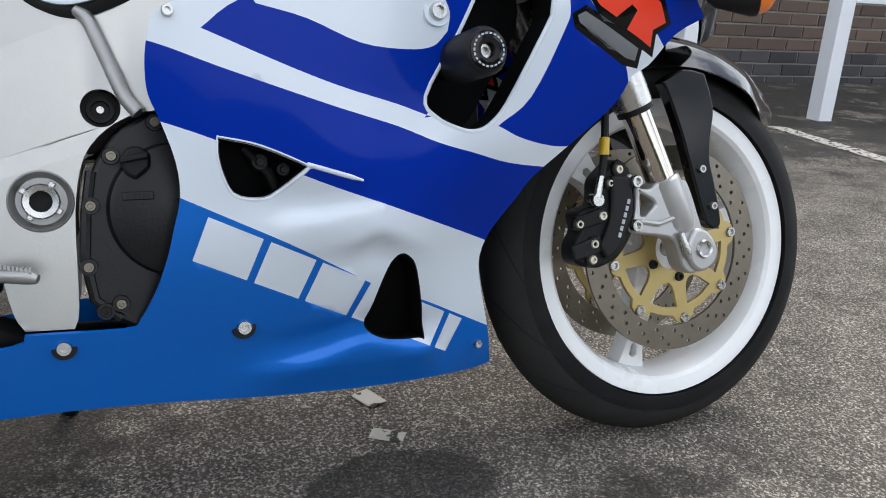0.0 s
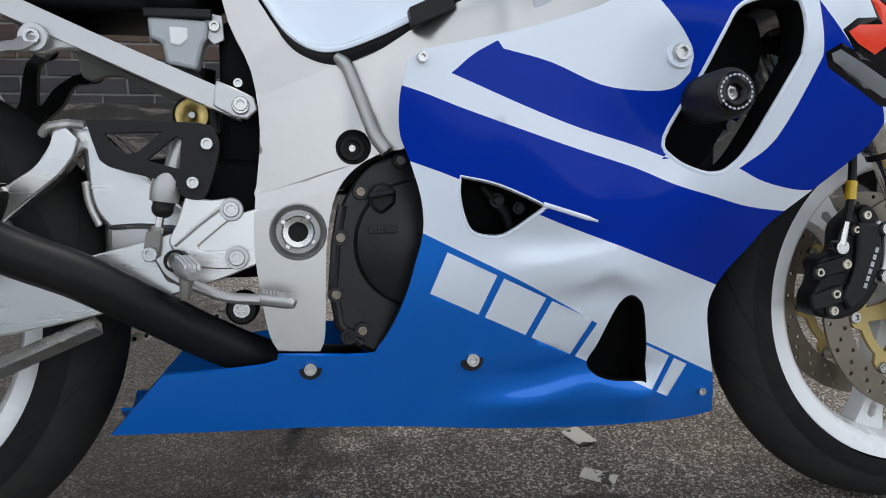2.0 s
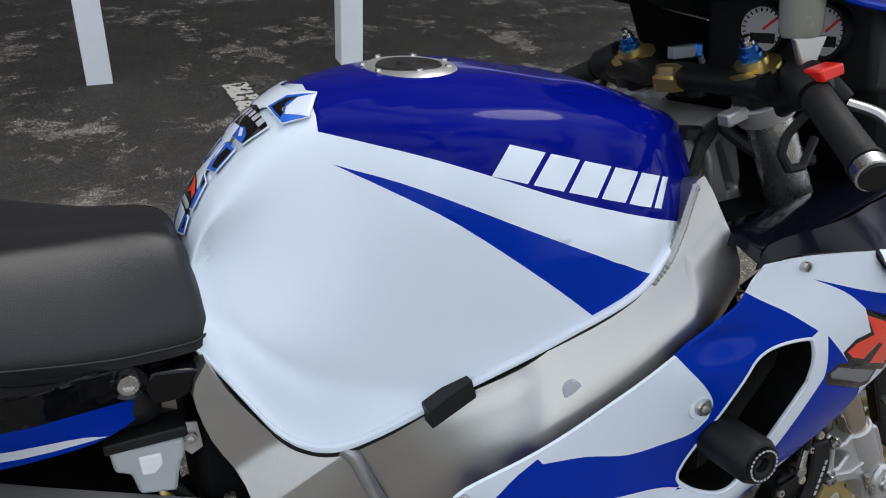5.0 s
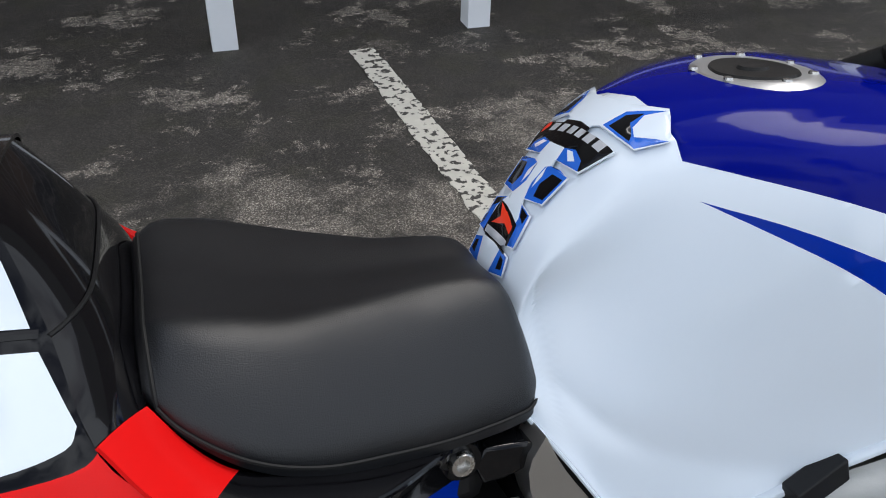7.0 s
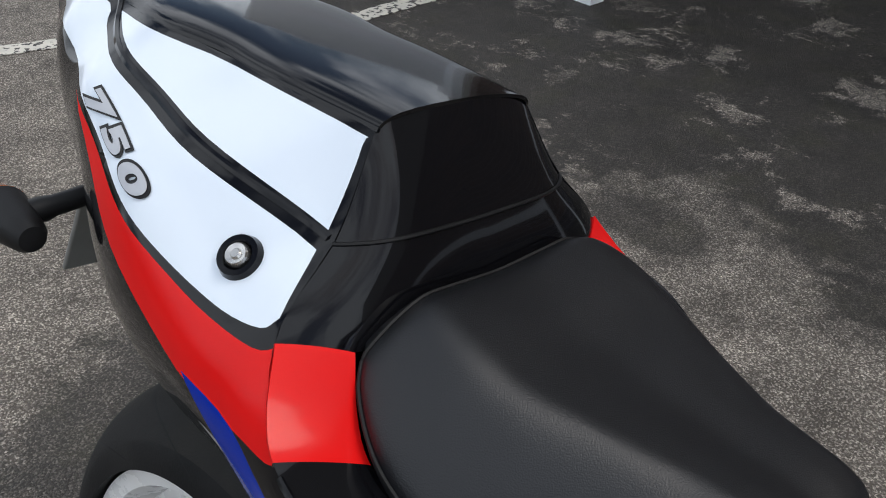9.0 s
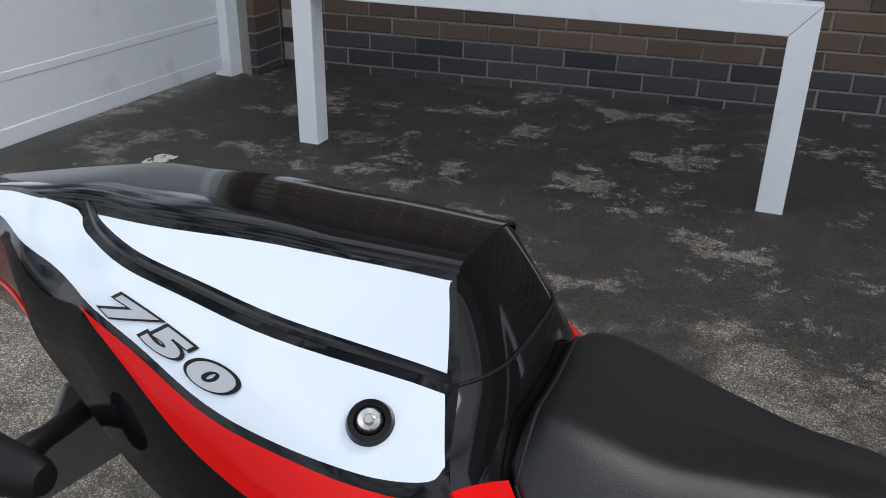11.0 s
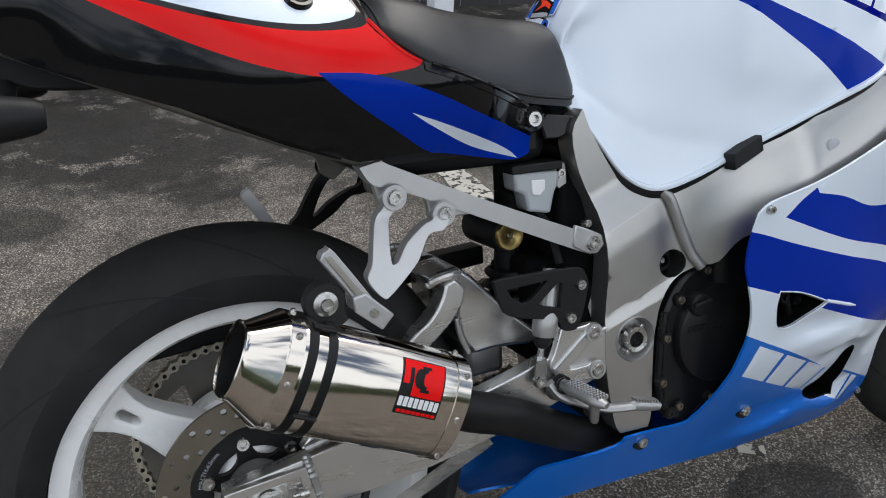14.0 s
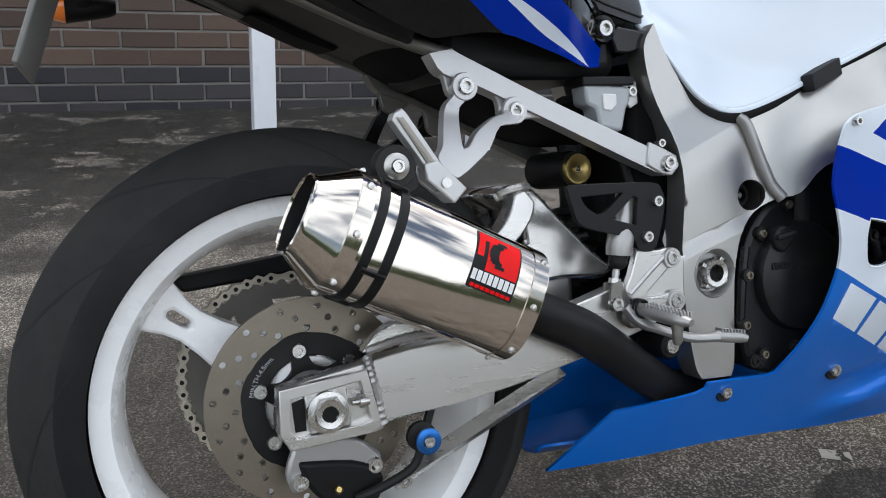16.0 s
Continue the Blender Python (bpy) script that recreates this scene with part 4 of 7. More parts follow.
def bulge(x, z):
    """The side of the fairing with its pressed-in pockets round the ducts and its crease above the lower vent."""
    y = FAIR(x, z)
    y += 0.012 * math.exp(-(((x - 0.80) / 0.06) ** 2 + ((z - 0.405) / 0.022) ** 2))
    # hood over the lower vent, falling away below its lip
    lip = 0.345 + 0.012 * math.exp(-(((x - 0.885) / 0.025) ** 2)) - 0.25 * max(0.0, x - 0.92)
    y -= 0.011 * math.exp(-(((x - 0.885) / 0.055) ** 2)) * soft((z - lip + 0.008) / 0.016) * math.exp(-((max(0.0, z - lip) / 0.035) ** 2))
    y += 0.005 * math.exp(-(((x - 0.885) / 0.05) ** 2 + ((z - lip + 0.022) / 0.016) ** 2))
    # fold that runs back from under the lower vent
    fold = 0.207 + 0.018 * math.exp(-(((x - 0.89) / 0.05) ** 2))
    run = soft((x - 0.70) / 0.12) * soft((1.02 - x) / 0.05)
    y -= 0.013 * run * soft((fold + 0.004 - z) / 0.018) * soft((z - 0.146) / 0.05)
    y += 0.007 * run * math.exp(-(((z - fold - 0.022) / 0.016) ** 2))
    # upper edge of the pocket under the small duct
    y -= 0.006 * math.exp(-(((x - 0.82) / 0.06) ** 2)) * soft((0.392 + 0.18 * (x - 0.82) - z) / 0.010) * math.exp(-((max(0.0, 0.392 - z) / 0.03) ** 2))
    y += 0.016 * math.exp(-(((x - 0.965) / 0.04) ** 2 + ((z - 0.69) / 0.022) ** 2)) * (1 if z < 0.70 else 0.6)
    return y


for sgn in (1, -1):
    side_fairing = part("side_fairing", panel(FAIRING, lambda x, z: (x, sgn * bulge(x, z), z), (HOLE_A, HOLE_B, HOLE_C), FAIR_FIELDS, 0.008, flip=sgn < 0), FAIR_MATS, BIKE, "glossy white, dark blue and light blue side fairing", solid=0.004, angle=60)
    for hole, rad, m in ((HOLE_A, 0.0025, PAINT_WHITE), (HOLE_B, 0.003, PAINT_WHITE), (HOLE_C, 0.0025, PAINT_SKY)):
        if hole is not HOLE_C:
            part("vent_rim", tube([(x, sgn * (bulge(x, z) + 0.002), z) for x, z in hole], rad, 8, closed=True), m, side_fairing)
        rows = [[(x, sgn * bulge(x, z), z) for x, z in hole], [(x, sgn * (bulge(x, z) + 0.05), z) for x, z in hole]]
        part("vent_duct", loft(rows, closed=True), RECESS_BLACK, side_fairing, solid=0.002)
        # near-black sheet added behind the vent to paint in its dark depth
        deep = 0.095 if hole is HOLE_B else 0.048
        part("vent_shade_sheet", panel(hole, lambda x, z: (x, sgn * (bulge(x, z) + deep), z), (), (), 0.03, flip=sgn < 0), RECESS_BLACK, side_fairing)
    for bx, bz, br in ((.752, .449, .0085), (.778, .440, .007)):
        part("duct_boss", lathe([(0.0, sgn * .026), (br * .5, sgn * .026), (br * .6, sgn * .030), (br, sgn * .030), (br * 1.3, sgn * .046), (0.0, sgn * .046)], (bx, sgn * bulge(bx, bz), bz), n=16), BLACK_SATIN, side_fairing)
    part("duct_pipe", tube([(.735, sgn * (bulge(.735, .46) + .036), .466), (.762, sgn * (bulge(.76, .44) + .034), .436), (.772, sgn * (bulge(.77, .43) + .034), .412)], .006, 8), BLACK_SATIN, side_fairing)
    crease = [(0.797, 0.4445), (0.83, 0.4345), (0.862, 0.4245)]
    part("crease", tube([(x, sgn * (bulge(x, z) + 0.0005), z) for x, z in curve(crease, 5, False)], [0.003] * 9 + [0.002, 0.0015], 8), PAINT_WHITE, side_fairing)
    if sgn > 0:
        for bx, bz, br in ((.952, .611, .0105), (.733, .258, .009), (.54, .255, .0085), (1.066, .188, .006), (.660, .598, .006), (1.190, .736, .007), (1.062, .757, .006), (1.275, .713, .006)):
            bolt(bx, bulge(bx, bz) - 0.001, bz, br, side_fairing, name="fairing_screw")
            if br > 0.008:
                part("washer", lathe([(br * 1.0, -0.0005), (br * 1.55, -0.0005), (br * 1.65, 0.003), (br * 1.0, 0.003)], (bx, bulge(bx, bz), bz), n=20), BLACK_PLASTIC if bz < .3 else PAINT_WHITE, side_fairing)

# lower pan joining both sides underneath
rows = []
for x in np.linspace(0.31, 1.09, 26):
    zb = table([(.30, .172), (.54, .174), (.66, .167), (.77, .155), (.89, .146), (1.10, .15)], x)[0]
    yb = max(-FAIR(x, zb + 0.008) - 0.022, 0.012) * 0.92
    rows.append([(x, -yb, zb + 0.024), (x, -yb * 0.6, zb + 0.010), (x, 0, zb + 0.005), (x, yb * 0.6, zb + 0.010), (x, yb, zb + 0.024)])
part("belly_pan", loft(rows), PAINT_SKY, BIKE, solid=0.004)

# crash protector through the big duct
bung = part("crash_bung", lathe([(0.009, -0.284), (0.014, -0.286), (0.0235, -0.282), (0.0275, -0.274), (0.0275, -0.20), (0.024, -0.185), (0.012, -0.18), (0.012, -0.12)], (0.985, 0, 0.560), n=40), BLACK_PLASTIC, BIKE, "black nylon crash protector")
part("ring", lathe([(0.0135, -0.2868), (0.0215, -0.2848), (0.0215, -0.283), (0.0135, -0.285)], (0.985, 0, 0.560), n=40), PAINT_BLACK, bung)
for k in range(22):
    a = 2 * math.pi * k / 22
    part("lettering_bar", move(box(-0.0016, 0.0016, -0.0004, 0.0004, -0.0010, 0.0010), Matrix.Translation((0.985 + 0.0178 * math.cos(a), -0.2862, 0.560 + 0.0178 * math.sin(a))) @ Matrix.Rotation(-a + math.pi / 2, 4, "Y")), SILVER_VINYL, bung, smooth=False)
bolt(0.985, -0.268, 0.560, 0.009, bung, STEEL, 0.008)

# -- fuel tank --
TANK_ROWS = [(.452, .748, .070, .068, .050, .795), (.484, .700, .078, .092, .066, .862), (.52, .646, .096, .114, .076, .905), (.56, .624, .112, .126, .086, .942), (.61, .634, .130, .140, .102, .966), (.70, .675, .162, .168, .150, .976), (.80, .722, .194, .196, .172, .972), (.88, .752, .200, .194, .166, .957), (.925, .777, .186, .180, .150, .948), (.965, .803, .162, .152, .124, .935), (1.03, .822, .100, .092, .072, .906), (1.085, .850, .012, .012, .010, .862)]


def knee(x):
    """Where the knee crease runs: down to the lip ahead of the clamp."""
    return 1.0 - 0.24 * max(0.0, (.690 - x) / .19)


def ramp_in(a):
    """Nought over the tank's back, one over its flanks."""
    a = min(max((a - .25) / .35, 0.0), 1.0)
    return a * a * (3 - 2 * a)


def tank_place(x, s):
    """A place on the tank: s is -1 at its right lower edge, 0 along the top and 1 at the left lower edge."""
    zb, yb, ym, ys, zt = table(TANK_ROWS, x)
    h = zt - zb
    pts = [(yb, zb), (ym, zb + 0.36 * h), (ys, zb + 0.80 * h), (ys * 0.55, zt - 0.035 * h - 0.004), (0.0, zt)]
    u = (1 - abs(s)) * 4
    i = min(int(u), 3)
    t = u - i
    p = [np.array(q) for q in (((-pts[1][0] * 0 + pts[0][0], 2 * pts[0][1] - pts[1][1]) if i == 0 else pts[i - 1]), pts[i], pts[i + 1], (pts[i + 2] if i < 3 else (-pts[3][0], pts[3][1])))]
    q = 0.5 * (2 * p[1] + (p[2] - p[0]) * t + (2 * p[0] - 5 * p[1] + 4 * p[2] - p[3]) * t**2 + (3 * p[1] - p[0] - 3 * p[2] + p[3]) * t**3)
    d = abs(s) - knee(x)
    near = min(max((x - .455) / .03, 0.0), 1.0) * min(max((.76 - x) / .06, 0.0), 1.0)
    out = q[0] + (0.085 * (d + math.sqrt(d * d + 0.0001)) - 0.112 * (1 - knee(x)) - 0.008 * math.exp(-((d + .16) / .14) ** 2)) * near * ramp_in(abs(s))
    return (x, math.copysign(out, s) if s else 0.0, q[1])


def tank_s(x, z):
    """The s of the tank's right side at height z."""
    lo, hi = -1.0, 0.0
    for _ in range(30):
        mid = (lo + hi) / 2
        lo, hi = (mid, hi) if tank_place(x, mid)[2] < z else (lo, mid)
    return (lo + hi) / 2


def on_tank(poly, side=1):
    return [(x, side * tank_s(x, z)) for x, z in poly]


edge = curve([(.452, -1.0), (1.085, -1.0)], 60, False)
TANK_OUT = edge + [(x, -s) for x, s in reversed(edge)]
line = curve([(.599, .933), (.675, .911), (.73, .89), (.817, .854), (.965, .803)], 6, False)
half = on_tank(line)
TANK_TOP = half + [(1.12, half[-1][1] - 0.02), (1.12, -half[-1][1] + 0.02)] + [(x, -s) for x, s in reversed(half)] + [(.612, 0.0)]
WEDGE = curve([(.604, .904), (.672, .880), (.77, .831), (.900, .766), (.886, .748), (.83, .734), (.777, .782), (.701, .845), (.643, .882)], 4)
MARK = slant(0.733, 0.889, 0.925, 0.828, 0.032, 0.012, 0.16)
TANK_FIELDS = [(TANK_TOP, 1)] + [(on_tank(WEDGE, k), 2) for k in (1, -1)] + [(on_tank(q, k), 0) for q in MARK for k in (1, -1)]
fuel_tank = part("fuel_tank", panel(TANK_OUT, tank_place, (), TANK_FIELDS, 0.010), [PAINT_WHITE, PAINT_DARK, PAINT_BLUE], BIKE, "white fuel tank with dark blue top and blue wedge", angle=70)
for k in (1, -1):
    lip, strip = [], []
    for x in np.linspace(.454, .985, 80):
        p = Vector(tank_place(x, -k * 1.0))
        lip.append([tuple(p + Vector((0, -k * a, b))) for a, b in ((-.004, .004), (.001, .005), (.005, .003), (.006, .000), (.005, -.003), (-.004, -.003))])
        strip.append([tuple(p + Vector((0, -k * a, b))) for a, b in ((-.001, -.001), (.0, -.004), (-.001, -.009), (-.008, -.016))])
    part("tank_lip", loft(lip, closed=True), PAINT_WHITE, fuel_tank)
    part("edge_rubber", loft(strip), RUBBER, fuel_tank, solid=0.002)
part("tank_clamp", prism([(.655, .664), (.703, .686), (.708, .664), (.658, .642)], -0.171, -0.150), BLACK_PLASTIC, fuel_tank, bevel=0.0015)
CAP = (0.730, -0.004, 0.9705)
cap = part("filler_cap", lathe([(0.0, 0.006), (0.030, 0.006), (0.033, 0.005), (0.040, 0.006), (0.046, 0.006), (0.053, 0.0), (0.053, -0.01), (0.0, -0.01)], CAP, "z", 48), SILVER, fuel_tank, "brushed alloy ring and black filler cap")
part("cap_plate", lathe([(0.0, 0.0075), (0.034, 0.0075), (0.036, 0.004), (0.0, 0.004)], CAP, "z", 40), BLACK_SATIN, cap)
part("key_flap", lathe([(0.0, 0.0105), (0.012, 0.0105), (0.014, 0.007), (0.0, 0.007)], CAP, "z", 24), BLACK_SATIN, cap)
for k in range(7):
    a = 2 * math.pi * k / 7
    part("cap_screw", lathe([(0.0, 0.008), (0.0035, 0.008), (0.004, 0.005), (0.0, 0.005)], (CAP[0] + 0.046 * math.cos(a), 0.046 * math.sin(a), CAP[2]), "z", 10), STEEL, cap)


# -- seat --
SEAT_ROWS = [(.180, .852, .108, .882, .060), (.198, .830, .126, .889, .078), (.235, .802, .139, .884, .086), (.28, .781, .137, .872, .082), (.33, .765, .122, .864, .064), (.38, .752, .106, .858, .048), (.42, .745, .093, .855, .043), (.445, .742, .084, .850, .042), (.462, .742, .076, .838, .040), (.474, .752, .064, .802, .034)]


def seat_place(x, s):
    """A place on the seat: a nearly flat top out to a soft ridge, and a side that falls away from it."""
    zb, w, zt, yr = table(SEAT_ROWS, x)
    h = zt - zb
    pts = [(-yr * 0.6, zt - .0015), (0.0, zt - .003), (yr * 0.6, zt - .0015), (yr, zt - .06 * h), (yr + 0.50 * (w - yr), zt - .33 * h), (w - .002, zb + .26 * h), (w, zb), (w - .002, zb - .2 * h)]
    u = min(abs(s), 0.9999) * 5
    i = int(u)
    t = u - i
    p = [np.array(q) for q in pts[i:i + 4]]
    q = 0.5 * (2 * p[1] + (p[2] - p[0]) * t + (2 * p[0] - 5 * p[1] + 4 * p[2] - p[3]) * t**2 + (3 * p[1] - p[0] - 3 * p[2] + p[3]) * t**3)
    return (x, math.copysign(q[0], s) if s else 0.0, q[1])


rows = [[seat_place(x, k) for k in np.linspace(-1, 1, 61)] for x in np.linspace(.180, .474, 60)]
back = [[(.180 - .012 * f, y * (1 - .10 * f), z - .03 * f) for _, y, z in rows[0]] for f in (1.0, 0.5, 0.15)]
seat = part("seat", loft(back + rows), SEAT_VINYL, BIKE, "black grained vinyl rider seat", solid=0.006, angle=80)
part("seam", tube([tuple(Vector(seat_place(x, -0.93)) + Vector((0, -0.0008, 0.001))) for x in np.linspace(.186, .47, 60)], 0.0016, 6), RUBBER, seat)
seam_top = [tuple(Vector(seat_place(x, k)) + Vector((0, 0, .0006))) for x, k in zip(np.linspace(.186, .1835, 40), np.linspace(-.93, .93, 40))]
part("piping", tube(seam_top, 0.0016, 6), RUBBER, seat)

# -- tail --
TAIL = Sheet([(.088, .885, -.141), (-.007, .895, -.154), (-.15, .931, -.127), (.133, .909, -.108), (.116, .973, -.065), (.157, .857, -.160), (.145, .866, -.160), (.2, .813, -.192), (.09, .808, -.184), (.189, .761, -.186), (.237, .80, -.196), (.30, .745, -.165), (.371, .683, -.095), (.391, .731, -.088), (-.17, .85, -.12), (-.041, .908, -.145), (.108, .714, -.14), (.271, .701, -.14), (-.05, .985, -.062), (-.25, .955, -.096), (-.333, .945, -.064), (-.30, .88, -.072), (-.40, .95, -.038), (-.40, .88, -.040), (-.2, .982, -.064), (-.30, .985, -.052)])
TAIL_OUT = curve([(-.40, .953), (-.345, .951), (-.303, .945), (-.272, .933), (-.250, .904), (-.234, .875), (-.218, .860), (-.168, .831), (-.086, .798), (-.005, .768), (.072, .734), (.130, .711), (.15, .708), (.215, .712), (.30, .695), (.367, .683), (.418, .697), (.444, .708), (.446, .724), (.43, .740), (.38, .748), (.30, .776), (.240, .798), (.2, .813), (.178, .830), (.155, .854), (.137, .91), (.114, .975), (-.08, .980), (-.202, .981), (-.30, .979), (-.40, .965)], 4)
UPPER_WHITE = curve([(-.197, .975), (-.118, .976), (0, .975), (.103, .970), (.112, .964), (.127, .914), (.045, .928), (-.032, .940), (-.099, .952), (-.138, .960), (-.178, .969)], 4, sharp=50)
LOWER_WHITE = curve([(-.41, .985), (-.235, .980), (-.195, .962), (-.138, .948), (-.099, .940), (-.032, .928), (.045, .916), (.130, .903), (.146, .870), (.138, .861), (.103, .856), (.058, .859), (.01, .868), (-.042, .882), (-.105, .903), (-.163, .922), (-.231, .942), (-.29, .957), (-.41, .972)], 4, sharp=50)
TAIL_RED = curve([(-.168, .917), (-.105, .897), (-.042, .876), (.01, .862), (.079, .850), (.140, .850), (.157, .857), (.185, .832), (.205, .812), (.185, .805), (.117, .801), (.052, .813), (-.012, .836), (-.078, .868)], 4)
TAIL_BLUE = curve([(.090, .808), (.151, .802), (.217, .778), (.288, .747), (.418, .699), (.366, .680), (.28, .698), (.222, .711), (.174, .742), (.125, .778)], 4)
TAIL_TIP = curve([(.189, .760), (.254, .735), (.335, .702), (.366, .684), (.279, .711), (.219, .741)], 4)
tail = None
for sgn in (1, -1):
    tail = part("tail_fairing", panel(TAIL_OUT, lambda x, z: (x, sgn * TAIL(x, z), z), (), [(TAIL_RED, 1), (TAIL_BLUE, 2), (TAIL_TIP, 3), (LOWER_WHITE, 3), (UPPER_WHITE, 3)], 0.012, flip=sgn < 0), [PAINT_BLACK, PAINT_RED, PAINT_BLUE, PAINT_WHITE], BIKE, "gloss black, red and white tail fairing", solid=0.004, angle=60)
    gx, gz = (TAIL(.092, .883) - TAIL(.084, .883)) / .008, (TAIL(.088, .887) - TAIL(.088, .879)) / .008
    out_way = Vector((gx, -1, gz)).normalized()
    out_way.y *= sgn
    seat_at = Matrix.Translation((.088, sgn * TAIL(.088, .883), .883)) @ out_way.to_track_quat("Z", "X").to_matrix().to_4x4()
    part("seat_lock", move(lathe([(0.0, 0.008), (0.003, 0.0080), (0.0042, 0.0066), (0.0075, 0.0075), (0.0092, 0.005), (0.0092, -0.004), (0.0, -0.004)], (0, 0, 0), "z", n=24), seat_at), STEEL, tail)
    part("lock_surround", move(lathe([(0.0088, 0.002), (0.0110, 0.005), (0.0150, 0.005), (0.0172, -0.001), (0.0088, -0.004)], (0, 0, 0), "z", n=28), seat_at), PAINT_BLACK, tail)
    groove = [(-.215, .984), (-.186, .966), (-.138, .954), (-.099, .946), (-.032, .934), (.045, .922), (.131, .909)]
    part("cowl_joint", tube([(x, sgn * (TAIL(x, z) + 0.0030), z) for x, z in curve(groove, 8, False)], 0.0040, 8), PAINT_BLACK, tail)
# spine over the tail
rows = []
for x in np.linspace(-.40, .116, 30):
    zt = table([(-.40, .972), (-.279, .994), (-.222, 1.0), (-.087, 1.0), (.116, .992)], x)[0]
    ze = table([(-.40, .965), (-.30, .979), (-.08, .980), (.116, .974)], x)[0]
    ye = -TAIL(x, ze)
    rows.append([(x, ye * math.sin(a), ze + (zt - ze) * math.cos(a)) for a in np.linspace(-math.pi / 2, math.pi / 2, 17)])
part("tail_spine", loft(rows), PAINT_BLACK, BIKE, "gloss black tail spine", solid=0.003)
rows = []
for i in range(16):
    f = i / 15
    x = .114 + 0.072 * f + 0.008 * math.sin(f * math.pi)
    z = .975 - 0.124 * f
    xe = .114 + (0.022 * min(f / 0.55, 1) + 0.020 * max(0, (f - 0.55) / 0.45))
    ye = -TAIL(xe, z)
    top = (.992 - .975) * (1 - f)
    rows.append([(xe + (x - xe) * (1 - abs(u) ** 4), ye * u, z + top * (1 - abs(u) ** 2.2)) for u in np.linspace(-1, 1, 33)])
part("cowl_front", loft(rows), PAINT_BLACK, BIKE, "gloss black front face of the seat cowl", solid=0.003)
part("cowl_front_joint", tube([(x + 0.0012, y, z) for x, y, z in rows[8]], 0.0016, 6), BLACK_PLASTIC, BIKE)
# shoulders between the tail's crease and the seat: red behind, black ahead
for sgn in (1, -1):
    outer = [(x, TAIL(x, z) - 0.0018, z + 0.0015) for x, z in curve([(.155, .858), (.178, .830), (.2, .813), (.240, .798), (.30, .776), (.38, .748)], 18, False)]
    inner = curve([(.181, -.118, .853), (.202, -.130, .825), (.226, -.137, .804), (.262, -.134, .788), (.32, -.116, .766), (.39, -.085, .745)], 18, False)
    bm = loft([[(a[0] + f * (b[0] - a[0]), sgn * (a[1] + f * (b[1] - a[1])), a[2] + f * (b[2] - a[2]) + 0.006 * f * (1 - f)) for a, b in zip(outer, inner)] for f in np.linspace(0, 1, 13)])
    skirt = loft([[(x, sgn * (TAIL(x, z - d) - 0.0024), z - d) for x, _, z in outer[38:]] for d in (0.0, 0.003, 0.006, 0.009)])
    part("tail_skirt", skirt, PAINT_BLACK, BIKE)
    bm.faces.index_update()
    for f in bm.faces:
        f.material_index = 1 if f.index % (len(outer) - 1) < 37 else 0
    part("tail_crease", tube([(x, sgn * y, z) for x, y, z in outer[42:]], 0.0026, 8), PAINT_BLACK, BIKE)
    part("tail_shoulder", bm, [PAINT_BLACK, PAINT_RED], BIKE, "gloss red and black shoulder beside the seat", solid=0.003)
rows = []
for x in np.linspace(-.38, .13, 18):
    zb = table([(-.40, .935), (-.261, .897), (-.125, .818), (.054, .731), (.13, .702)], x)[0] + 0.004
    y = -TAIL(x, zb)
    rows.append([(x, -y * .86, zb + .016), (x, -y * .8, zb + .006), (x, 0, zb + 0.01), (x, y * .8, zb + .006), (x, y * .86, zb + .016)])
part("undertray", loft(rows), BLACK_PLASTIC, BIKE, solid=0.004)
bolt(.391, -.096, .731, .011, BIKE, name="seat_side_bolt")
part("bolt_cup", lathe([(0.011, -.0955), (.0165, -.0965), (.0185, -.093), (.0185, -.07), (.011, -.07)], (.391, 0, .731), n=28), PAINT_BLACK, BIKE)
part("seat_tongue", prism(curve([(.403, .722), (.412, .735), (.45, .729), (.458, .720), (.452, .708), (.43, .702), (.41, .702)], 4), -.094, -.068), PAINT_BLACK, BIKE, "gloss black tip of the seat side trim", bevel=0.005)

# -- chassis --
FRAME_OUT = curve([(.461, .738), (.478, .700), (.514, .643), (.533, .622), (.556, .6155), (.600, .626), (.70, .667), (.80, .7135), (.88, .743), (.925, .768), (.950, .80), (.975, .842), (.992, .850), (1.008, .82), (1.026, .754), (1.010, .700), (.906, .640), (.80, .592), (.72, .560), (.68, .545), (.655, .512), (.628, .506), (.598, .490), (.574, .461), (.563, .416), (.560, .37), (.558, .296), (.552, .275), (.504, .277), (.494, .297), (.484, .352), (.479, .405), (.481, .45), (.488, .53), (.479, .60), (.455, .655), (.445, .708)], 3, sharp=50)
PIVOT, PLUG = (.529, .415), (.594, .513)
ring_of = lambda c, r, n=28: [(c[0] + r * math.cos(2 * math.pi * i / n), c[1] + r * math.sin(2 * math.pi * i / n)) for i in range(n)]


def ramp01(v):
    v = min(max(v, 0.0), 1.0)
    return v * v * (3 - 2 * v)


